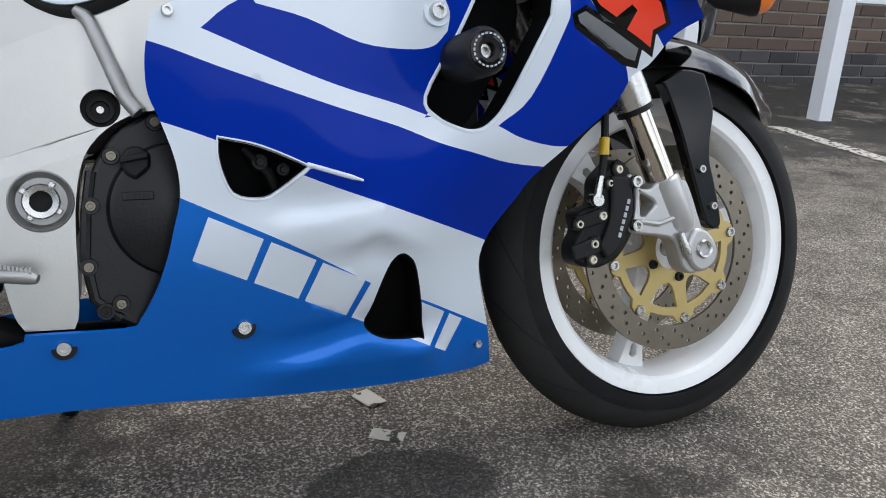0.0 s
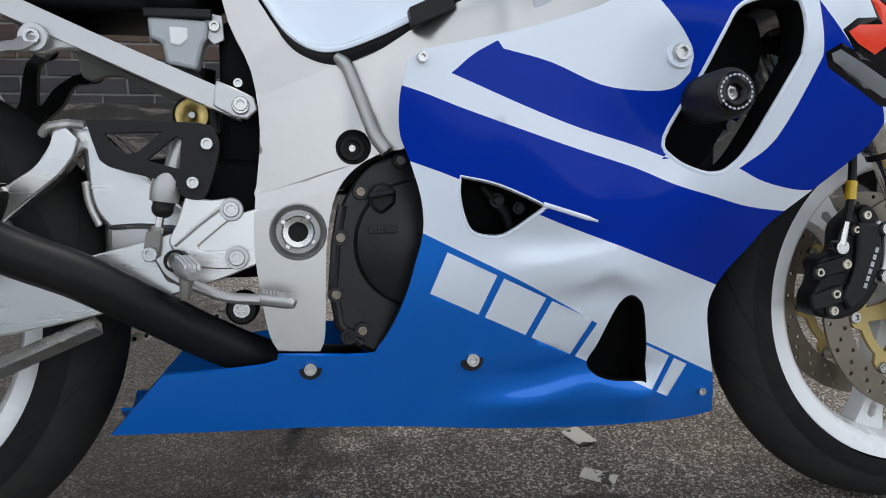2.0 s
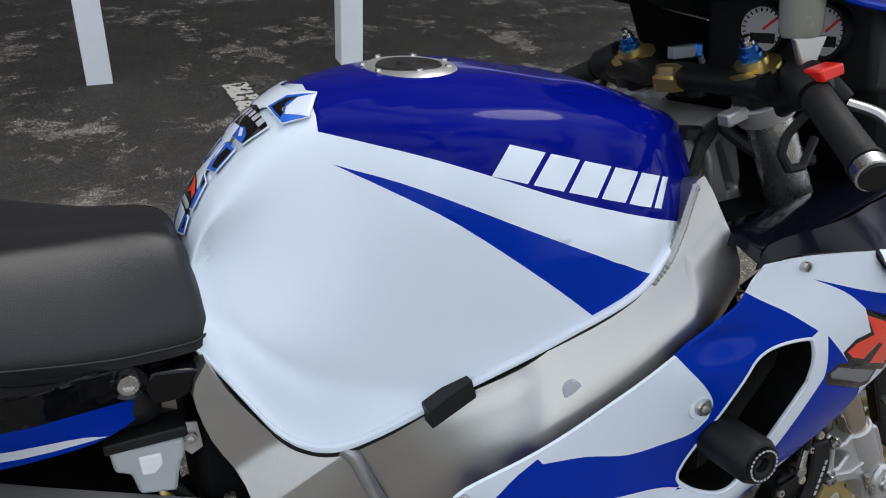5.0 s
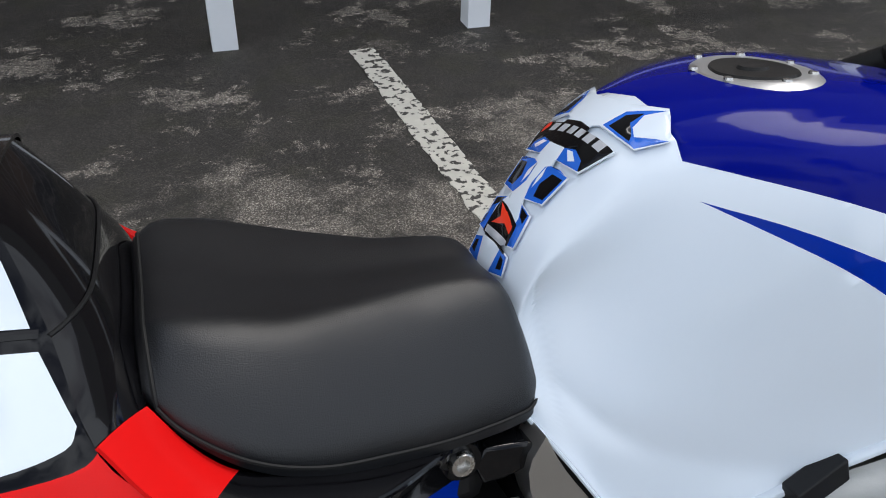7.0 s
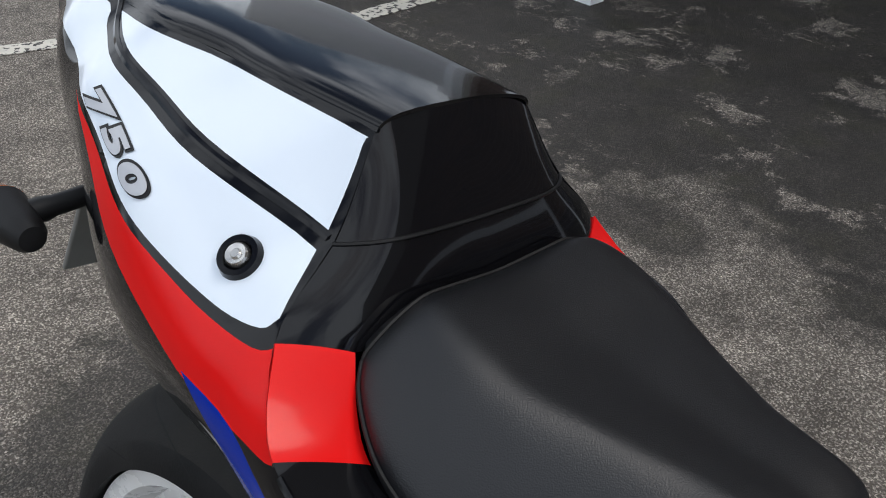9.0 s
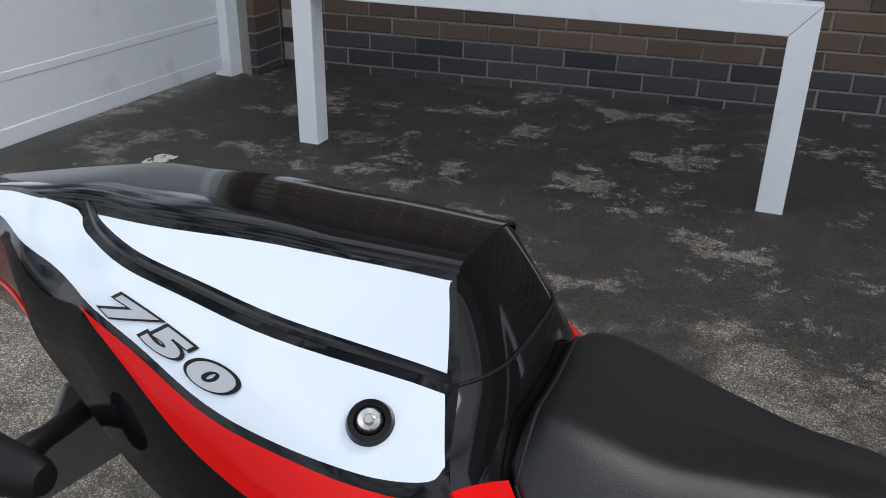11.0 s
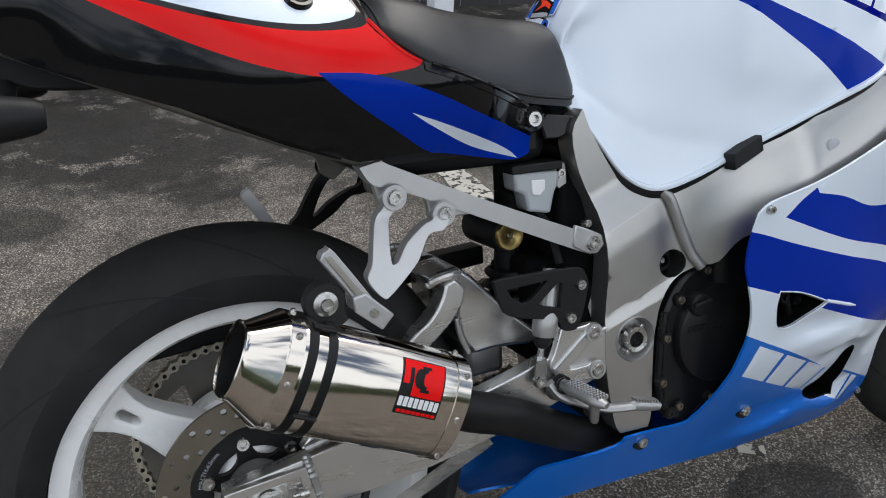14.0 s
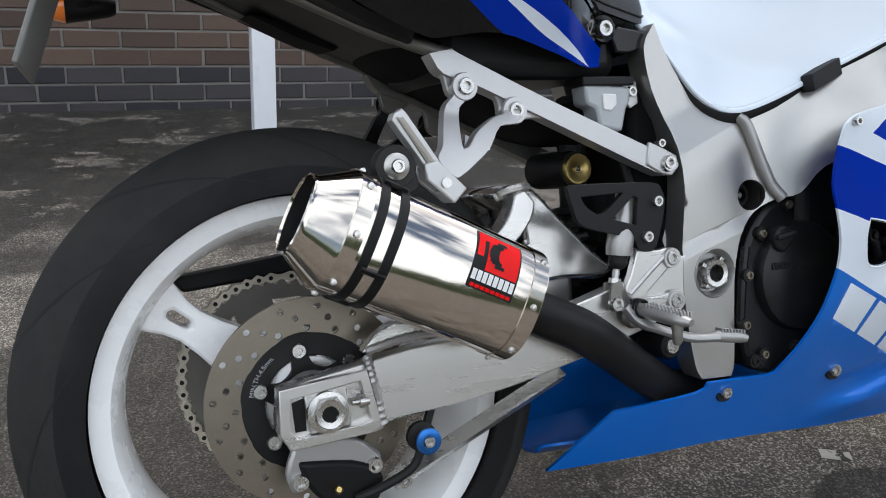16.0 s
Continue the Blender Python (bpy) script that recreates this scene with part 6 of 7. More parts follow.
# exhaust pipe
part("exhaust_pipe", tube(curve([tuple(A0 - AX * 0.012), tuple(A0 - AX * 0.05), (.30, -.165, .372), (.36, -.140, .335), (.43, -.105, .290), (.50, -.07, .255), (.60, -.04, .24)], 8, False), 0.0255, 24), BLACK_SATIN, BIKE, "satin black exhaust link pipe")

# rider's footrest plate with heel guard
rest = part("footrest_plate", prism(curve([(.406, .460), (.433, .453), (.455, .455), (.465, .446), (.463, .433), (.452, .429), (.418, .401), (.421, .396), (.443, .396), (.458, .397), (.469, .387), (.461, .375), (.423, .376), (.400, .387), (.386, .406), (.394, .424)], 3, sharp=70), -.131, -.119), BRUSHED, BIKE, "silver footrest plate", bevel=0.003)
part("rib", tube([(.392, -.131, .402), (.42, -.132, .426), (.448, -.131, .447)], 0.003, 6), SILVER, rest)
for x, z in ((.455, .442), (.460, .387)):
    part("boss", lathe([(.006, -.135), (.0125, -.135), (.0135, -.130), (.006, -.130)], (x, 0, z), n=24), SILVER, rest)
    bolt(x, -.133, z, .0095, rest, STEEL, 0.004)
guard = part("heel_guard", prism(curve([(.304, .540), (.33, .541), (.424, .538), (.440, .528), (.444, .508), (.430, .460), (.416, .453), (.402, .458), (.392, .472), (.326, .490), (.312, .512)], 3, sharp=60), -.137, -.129, [curve([(.323, .526), (.382, .528), (.358, .507), (.345, .504), (.330, .514)], 3, sharp=40), curve([(.398, .523), (.404, .520), (.401, .487), (.366, .497)], 3, sharp=40)]), BLACK_PLASTIC, BIKE, "black heel guard with cut-outs", bevel=0.002)
bolt(.431, -.137, .515, .0075, guard)
bolt(.415, -.137, .472, .0075, guard)
brake_cylinder = part("brake_cylinder", tube([(.404, -.112, .535), (.392, -.119, .484), (.387, -.124, .479), (.386, -.1245, .475), (.383, -.125, .462), (.3815, -.125, .451)], [0.012, 0.012, 0.0135, 0.0165, 0.0168, 0.0160], 20), CAST_ALU, BIKE, "rear brake master cylinder")
part("boot", tube([(.3815, -.125, .452), (.380, -.125, .446), (.3795, -.125, .443), (.3785, -.125, .437), (.378, -.125, .434)], [0.013, 0.0115, 0.0125, 0.010, 0.006], 16), RUBBER, brake_cylinder)
rod = part("push_rod", tube([(.378, -.125, .438), (.373, -.126, .415)], 0.0045, 8), STEEL, brake_cylinder)
part("rod_nut", tube([(.3745, -.1257, .423), (.373, -.126, .417)], 0.0075, 6), STEEL, rod)
for cy in (-.134, -.118):
    part("clevis_plate", prism(curve([(.363, .418), (.379, .420), (.377, .398), (.374, .386), (.366, .384), (.359, .390)], 3, sharp=60), cy - .0022, cy + .0022), DULL, rod, bevel=0.001)
bolt(.367, -.1365, .393, .009, brake_cylinder, name="rod_bolt")
peg = part("footrest_peg", tube(curve([(.394, -.131, .388), (.402, -.150, .382), (.412, -.185, .377), (.421, -.210, .373)], 4, False), [0.0095] * 4 + [0.0118] * 6 + [0.011, 0.009, 0.006], 14, flat=0.75), CAST_ALU, BIKE, "ridged alloy footrest peg")
for i in range(11):
    for side in (-.0065, -.002, .0025, .007):
        part("ridge", move(box(-.0017, .0017, -.0014, .0014, .006, .0118), Matrix.Translation((.4035 + side + i * .00155, -.154 - i * .0048, .3805 - i * .00075)) @ Matrix.Rotation(radians(17), 4, "Z")), SILVER, peg, smooth=False)
part("peg_joint", tube([(.392, -.130, .372), (.393, -.140, .374), (.394, -.142, .374)], [0.013, 0.013, 0.009], 16), DULL, peg)
part("return_spring", tube([(.395 + .0105 * math.cos(q), -.138 - q * .0009, .386 + .0105 * math.sin(q)) for q in np.linspace(0, 6 * math.pi, 60)], 0.0016, 6), BLACK_SATIN, peg)
part("feeler", tube([(.413, -.194, .372), (.412, -.195, .362), (.411, -.196, .350), (.411, -.196, .347)], [0.0085, 0.0065, 0.0060, 0.0045], 12), DULL, peg)
pedal = part("brake_pedal", tube(curve([(.380, -.138, .388), (.393, -.146, .370), (.420, -.158, .357), (.452, -.168, .346), (.488, -.175, .343)], 5, False), [0.010] * 8 + [0.0085] * 13, 10, flat=0.7), CAST_ALU, BIKE, "forged alloy brake pedal")
part("pedal_tip", tube([(.482, -.173, .3435), (.490, -.175, .344), (.516, -.183, .341), (.524, -.186, .338)], [0.006, 0.0080, 0.0080, 0.005], 10), CAST_ALU, pedal)
for i in range(8):
    part("ridge", move(box(-.0012, .0012, -.006, .006, .006, .0100), Matrix.Translation((.491 + i * .0038, -.1755 - i * .0012, .344 - i * .0006))), CAST_ALU, pedal)
linkage = part("linkage_boss", lathe([(0.0, -.116), (.0155, -.116), (.0185, -.112), (.0190, -.07), (0.0, -.07)], (.463, 0, .326), n=28), BLACK_SATIN, BIKE, "dark suspension linkage pivot")
bolt(.463, -.116, .326, .011, linkage, STEEL, 0.005)

# engine
engine = part("engine", join(box(.60, .90, -.115, .115, .27, .50), box(.66, .92, -.14, .14, .45, .63)), ENGINE_BLACK, BIKE, "black painted engine block", bevel=0.02)
COVER = curve([(.640, .508), (.606, .485), (.580, .445), (.568, .39), (.566, .33), (.578, .288), (.615, .268), (.655, .290), (.70, .34), (.72, .40), (.712, .46), (.685, .50)], 4)
cover = part("engine_cover", prism(COVER, -.128, -.09), ENGINE_BLACK, engine, "black clutch cover", bevel=0.006)
part("cover_dome", lathe([(0.0, -.143), (.066, -.142), (.072, -.140), (.075, -.134), (.076, -.127), (.0, -.127)], (.668, 0, .400), n=56), ENGINE_BLACK, cover)
part("cover_bar", box(.609, .642, -.1445, -.1425, .4125, .4215), ENGINE_BLACK, cover, bevel=0.0015)
for i in range(6):
    part("marking_bar", box(.613 + i * .0043, .6155 + i * .0043, -.1452, -.1444, .4145, .4195), BLACK_SATIN, cover, smooth=False)
part("cover_web", tube([(.580, -.126, .445), (.572, -.127, .40), (.568, -.127, .35), (.575, -.127, .305), (.60, -.127, .282)], .006, 8), ENGINE_BLACK, cover)
for i, (x, z) in enumerate(((.648, .497), (.601, .461), (.577, .408), (.571, .342), (.601, .299), (.585, .292), (.66, .30), (.70, .49))):
    part("boss", lathe([(0.0, -.135), (.009, -.135), (.010, -.127), (0.0, -.127)], (x, 0, z), n=16), ENGINE_BLACK, cover)
    bolt(x, -.135, z, .0060, cover, BLACK_SATIN if i == 5 else DISC_STEEL, 0.003)
filler = part("oil_filler", prism(curve([(.610, .455), (.616, .468), (.628, .471), (.641, .463), (.640, .447), (.624, .434), (.613, .441)], 3), -.150, -.12), BLACK_PLASTIC, engine, bevel=0.004)
part("grip_bar", prism([(.609, .459), (.638, .464), (.638, .457), (.609, .452)], -.158, -.148), BLACK_PLASTIC, filler, bevel=0.002)
# near-black blocks added to fill the gap behind the engine with darkness
part("dark_gap_filler", join(box(.425, .56, -.085, .085, .36, .50), box(.44, .56, -.075, .09, .49, .665), box(.40, .47, -.055, .02, .455, .535)), RECESS_BLACK, engine, bevel=0.012)
part("radiator", box(1.0, 1.05, -.12, .12, .42, .70), BLACK_SATIN, BIKE, bevel=0.004)
part("airbox", box(.47, .62, -.075, .075, .46, .70), BLACK_PLASTIC, BIKE, bevel=0.02)
part("battery_tray", box(.17, .42, -.085, .085, .672, .74), BLACK_PLASTIC, BIKE, bevel=0.02)
part("side_stand", tube([(.60, .12, .30), (.55, .20, .16), (.52, .292, .07)], 0.012, 10), BLACK_SATIN, BIKE, "black side stand")

# -- front end --
RAKE = math.radians(24.0)
FD = Vector((-math.sin(RAKE), 0, math.cos(RAKE)))


def fork_at(y, h):
    """A place on a fork leg, h metres up along it from the axle's height."""
    return Vector((1.398, y, .30)) + FD * h


for sgn in (1, -1):
    fy = -0.105 if sgn > 0 else 0.085
    leg = part("fork_leg", tube([fork_at(fy, 0.235), fork_at(fy, 0.24), fork_at(fy, 0.705)], [0.028, 0.0285, 0.0275], 28), FORK_STEEL, BIKE, "silver upside-down fork leg")
    part("stanchion", tube([fork_at(fy, 0.06), fork_at(fy, 0.24)], 0.0215, 28), CHROME, leg)
    part("seal", tube([fork_at(fy, 0.226), fork_at(fy, 0.238)], 0.0265, 28), BLACK_PLASTIC, leg)
    foot = [(1.281, .420), (1.300, .414), (1.300, .398), (1.318, .396), (1.330, .404), (1.374, .408), (1.388, .396), (1.409, .341), (1.427, .302), (1.430, .282), (1.394, .267), (1.374, .281), (1.364, .312), (1.345, .325), (1.285, .335), (1.281, .349), (1.291, .357), (1.292, .398), (1.281, .406)]
    pinch_hole = [(1.301, .391), (1.301, .358), (1.309, .356), (1.327, .372), (1.322, .380)]
    casting = part("fork_foot", prism(curve(foot, 3, sharp=70), fy - 0.018 * sgn, fy + 0.016 * sgn, [curve(pinch_hole, 3, sharp=40)]), SILVER, leg, "cast silver fork foot", bevel=0.004)
    part("barrel", tube([fork_at(fy, 0.035), fork_at(fy, 0.05), fork_at(fy, 0.118), fork_at(fy, 0.121)], [0.022, 0.027, 0.027, 0.024], 28), SILVER, casting)
    part("axle_block", prism(curve([(1.394, .334), (1.418, .328), (1.434, .302), (1.428, .280), (1.404, .270), (1.384, .284), (1.380, .310)], 4, sharp=90), fy - 0.026 * sgn, fy + 0.02 * sgn), SILVER, casting, bevel=0.005)
    part("rib", tube([(1.300, fy - .0185 * sgn, .350), (1.330, fy - .0195 * sgn, .345), (1.358, fy - .0185 * sgn, .352)], 0.004, 8), SILVER, casting)
    part("axle_end", lathe([(0.009, -.030), (.0125, -.031), (.0145, -.028), (.0145, -.022), (.021, -.021), (.021, -.012), (.009, -.012)] if sgn > 0 else [(0.009, .030), (.0145, .028), (.021, .012), (.009, .012)], (1.407, fy, .304), n=20), STEEL, leg)
    part("pinch_bolt", tube([(1.366, fy - .024 * sgn, .330), (1.374, fy - .026 * sgn, .306), (1.378, fy - .026 * sgn, .292)], [0.005, 0.0075, 0.005], 10), STEEL, leg)
    # black disc as the shade within the hollow front axle
    part("axle_bore_shade", lathe([(0.0, -.0255 * sgn), (.0105, -.0255 * sgn), (.0105, -.022 * sgn), (0.0, -.022 * sgn)], (1.407, fy, .304), n=20), BLACK_SATIN, leg)
    part("fork_sleeve", tube([fork_at(fy, 0.672), fork_at(fy, 0.674), fork_at(fy, 0.706)], [0.030, 0.0335, 0.0335], 24), BLACK_SATIN, leg)
    part("clamp_ring", tube([fork_at(fy, 0.645), fork_at(fy, 0.647), fork_at(fy, 0.669), fork_at(fy, 0.671)], [0.031, 0.034, 0.036, 0.033], 24), SILVER, leg)
    part("clamp_ear", move(box(-.062, -.028, -.010, .010, -.008, .008), Matrix.Translation(fork_at(fy, 0.664)) @ Matrix.Rotation(radians(-14), 4, "Y")), SILVER, leg, bevel=0.003)
    part("fork_cap", tube([fork_at(fy, 0.705), fork_at(fy, 0.712), fork_at(fy, 0.714), fork_at(fy, 0.722)], [0.0305, 0.0305, 0.019, 0.018], 24), BRASS, leg, "gold anodised fork cap")
    part("adjuster", tube([fork_at(fy, 0.720), fork_at(fy, 0.729), fork_at(fy, 0.731), fork_at(fy, 0.738)], [0.0135, 0.0135, 0.0105, 0.0105], 16), BLUE_ANO, leg, "blue anodised adjuster")
    part("adjuster_tip", tube([fork_at(fy, 0.737), fork_at(fy, 0.744), fork_at(fy, 0.745), fork_at(fy, 0.750)], [0.0085, 0.0085, 0.005, 0.005], 12), STEEL, leg)
    # brake caliper
    body = curve([(1.226, .379), (1.230, .411), (1.250, .430), (1.268, .440), (1.284, .428), (1.294, .398), (1.293, .342), (1.270, .305), (1.250, .294), (1.224, .288), (1.188, .297), (1.184, .322), (1.196, .342), (1.192, .364), (1.205, .374)], 4, sharp=75)
    body = [(x + 0.10 * max(0.0, 1.27 - x), z) for x, z in body]
    cal = part("front_caliper", prism(body, sgn * -.118, sgn * -.078), BLACK_SATIN, BIKE, "black six-piston brake caliper", bevel=0.008)
    part("caliper_face", prism(curve([(1.250, .418), (1.282, .415), (1.286, .365), (1.262, .315), (1.240, .300), (1.230, .318), (1.248, .36)], 4), sgn * -.127, sgn * -.116), BLACK_PLASTIC, cal, bevel=0.004)
    if sgn > 0:
        for k in range(6):
            part("word_bar", prism([(1.2585 + k * .0031, .331 + k * .0093), (1.2630 + k * .0031, .3295 + k * .0093), (1.2650 + k * .0031, .3360 + k * .0093), (1.2605 + k * .0031, .3375 + k * .0093)], -.1275, -.1265), SILVER_VINYL, cal)
        for x, z, r in ((1.264, .426, .0075), (1.249, .407, .006), (1.236, .362, .008), (1.222, .323, .0075), (1.219, .301, .0075), (1.198, .352, .007)):
            part("boss", lathe([(0.0, -.122), (r * 1.35, -.122), (r * 1.5, -.116), (0.0, -.116)], (x, 0, z), n=18), BLACK_SATIN, cal)
            bolt(x, -.122, z, r * .85, cal, CHAIN_STEEL, 0.004)
        part("bridge", prism(curve([(1.192, .362), (1.23, .372), (1.236, .352), (1.20, .344)], 3), -.124, -.116), BLACK_SATIN, cal, bevel=0.002)
        part("bridge", prism(curve([(1.186, .322), (1.232, .335), (1.240, .312), (1.190, .300)], 3), -.123, -.116), BLACK_PLASTIC, cal, bevel=0.003)
        bolt(1.290, -.126, .408, .0095, leg)
        bolt(1.290, -.126, .345, .0095, leg)
        part("hose", tube(curve([(1.230, -.130, .418), (1.235, -.13, .45), (1.244, -.12, .50), (1.255, -.10, .56)], 5, False), 0.0055, 8), RUBBER, cal)
        part("clip", tube([(1.2345, -.130, .446), (1.238, -.127, .470)], 0.0075, 10), YELLOW, cal)
        part("banjo", join(tube([(1.223, -.116, .385), (1.223, -.134, .385)], 0.009, 12), tube([(1.223, -.130, .388), (1.231, -.130, .424)], [0.006, 0.0045], 10)), STEEL, cal)

# yokes and bars
for h in (0.690, 0.45):
    a, b = fork_at(-0.105, h), fork_at(0.085, h)
    part("fork_yoke", tube([a + Vector((0, -0.03, 0)), a, a + Vector((-.012, .05, 0)), b + Vector((-.012, -.05, 0)), b, b + Vector((0, 0.03, 0))], [0.034, 0.038, 0.030, 0.030, 0.038, 0.034], 16, flat=0.55), SILVER if h < .5 else BLACK_SATIN, BIKE)
part("stem_nut", lathe([(0.004, -.02), (.018, -.02), (.020, -.004), (.016, .0), (.016, .011), (.012, .013), (.004, .013)], (1.082, -.006, .934), "z", 6), BRASS, BIKE, "gold steering stem nut")
part("ignition_key", join(tube([(1.155, 0.012, .94), (1.145, 0.012, .958)], 0.004, 8), box(1.10, 1.135, 0.004, 0.016, .950, .966)), GREY_VINYL, BIKE, "ignition key with dark grip", bevel=0.004)
part("key_tag", box(1.133, 1.146, 0.003, 0.017, .949, .968), BLUE_ANO, BIKE, bevel=0.003)
part("ignition_barrel", lathe([(0.0, -.03), (.018, -.03), (.019, .0), (.016, .004), (0.0, .004)], (1.135, 0.01, .930), "z", 24), BLACK_PLASTIC, BIKE)
for sgn in (1, -1):
    c0 = fork_at(-0.105 if sgn > 0 else 0.085, 0.655)
    g0, g1 = Vector((1.118, -.190 * sgn, .922)), Vector((1.068, -.308 * sgn, .868))
    bar = part("handlebar", tube([c0, c0.lerp(g0, .5) + Vector((0, 0, .004)), g0, g1], [0.022, 0.014, 0.012, 0.011], 14), BLACK_SATIN, BIKE, "black clip-on handlebar")
    axis = (g1 - g0).normalized()
    prof = [0.0175] + [0.0165 + 0.0008 * (i % 2) for i in range(22)] + [0.019, 0.019]
    part("grip", tube([g0 + axis * (0.125 * i / 24) for i in range(25)], prof, 20), RUBBER, bar, "black ribbed rubber grip")
    part("bar_end", tube([g0 + axis * s for s in (0.126, 0.128, 0.142, 0.144)], [0.014, 0.0185, 0.0185, 0.015], 24), STEEL, bar, "alloy bar end weight")
    part("bar_end_face", tube([g0 + axis * s for s in (0.143, 0.1465)], [0.0165, 0.015], 24), BLACK_PLASTIC, bar)
    part("switch_housing", tube([g0 - axis * 0.055, g0 - axis * 0.05, g0 - axis * 0.012, g0 - axis * 0.006], [0.018, 0.024, 0.024, 0.019], 18), BLACK_PLASTIC, bar)
    if sgn > 0:
        part("kill_switch", prism(curve([(1.108, .952), (1.142, .958), (1.146, .945), (1.115, .938)], 2), -.20, -.175), RED_PLASTIC, bar, "red kill switch", bevel=0.003)
    part("throttle_cable", tube(curve([(1.125, -.175 * sgn, .905), (1.103, -.168 * sgn, .880), (1.097, -.167 * sgn, .860), (1.109, -.168 * sgn, .841), (1.132, -.166 * sgn, .840), (1.165, -.15 * sgn, .865)], 5, False), 0.0055, 8), RUBBER, bar)
    lever = [Vector((1.160, -.195 * sgn, .912)), Vector((1.176, -.225 * sgn, .900)), Vector((1.172, -.255 * sgn, .878)), Vector((1.152, -.29 * sgn, .845)), Vector((1.148, -.322 * sgn, .806))]
    lv = part("lever", tube(curve([tuple(q) for q in lever], 5, False), [0.009] * 6 + [0.0075] * 14 + [0.006], 10, flat=0.7), FRAME_ALU, bar, "polished alloy lever")
    bmb = bmesh.new()
    bmesh.ops.create_uvsphere(bmb, u_segments=16, v_segments=10, radius=0.0105, matrix=Matrix.Translation((1.150, -.330 * sgn, .801)))
    part("lever_ball", bmb, FRAME_ALU, lv)
    part("lever_perch", tube([g0 - axis * 0.03, g0 - axis * 0.02 + Vector((.025, 0, .004)), Vector((1.162, -.19 * sgn, .914))], [0.016, 0.014, 0.011], 12), BLACK_SATIN, bar)
master = part("master_cylinder_pot", lathe([(0.0, -.022), (.019, -.022), (.023, -.015), (.024, .02), (.0, .02)], (1.128, -.150, 1.005), "z", 28), POT, BIKE, "smoky translucent brake fluid pot")
part("lid", lathe([(0.0, .020), (.026, .020), (.026, .030), (.0, .032)], (1.128, -.150, 1.005), "z", 28), BLACK_PLASTIC, master)
part("bracket", prism([(1.105, .984), (1.153, .984), (1.135, .945), (1.121, .945)], -.166, -.158), FRAME_ALU, master, bevel=0.002)

# front indicators
for sgn in (1, -1):
    stalk = part("indicator", tube([(1.300, sgn * -.225, .656), (1.312, sgn * -.252, .645), (1.322, sgn * -.272, .638)], [0.020, 0.013, 0.013], 14, flat=0.75), BLACK_PLASTIC, BIKE, "black and amber front indicator")
    part("housing", tube([(1.304, sgn * -.262, .640), (1.309, sgn * -.270, .638), (1.345, sgn * -.292, .634), (1.350, sgn * -.295, .634)], [0.010, 0.017, 0.026, 0.026], 20), BLACK_PLASTIC, stalk)
    part("lens", tube([(1.351, sgn * -.295, .634), (1.362, sgn * -.302, .633), (1.369, sgn * -.306, .632)], [0.025, 0.021, 0.010], 20), AMBER, stalk, "amber lens")

# mudguard
rows = []
for a in np.linspace(math.radians(39), math.radians(118), 30):
    w = 0.066 * min(1.0, max(0.05, (a - math.radians(35)) / math.radians(25)) ** 0.6)
    rows.append([(FX + (0.339 - 0.060 * abs(q) ** 2.4) * math.cos(a), w * q, FZ + (0.339 - 0.060 * abs(q) ** 2.4) * math.sin(a)) for q in np.linspace(-1, 1, 15)])
mudguard = part("front_mudguard", loft(rows), MUDGUARD_BLACK, BIKE, "gloss black front mudguard", solid=0.003)
for sgn in (1, -1):
    stay = curve([(1.360, .552), (1.400, .570), (1.440, .565), (1.456, .515), (1.450, .470), (1.450, .433), (1.458, .403), (1.470, .345), (1.466, .330), (1.454, .329), (1.439, .346), (1.417, .41), (1.396, .475), (1.371, .535)], 4)
    part("stay", prism(stay, sgn * -.096, sgn * -.074), PAINT_BLACK, mudguard, bevel=0.004)
    if sgn > 0:
        bolt(1.431, -.096, .422, .0065, mudguard)
        bolt(1.453, -.096, .365, .0065, mudguard)

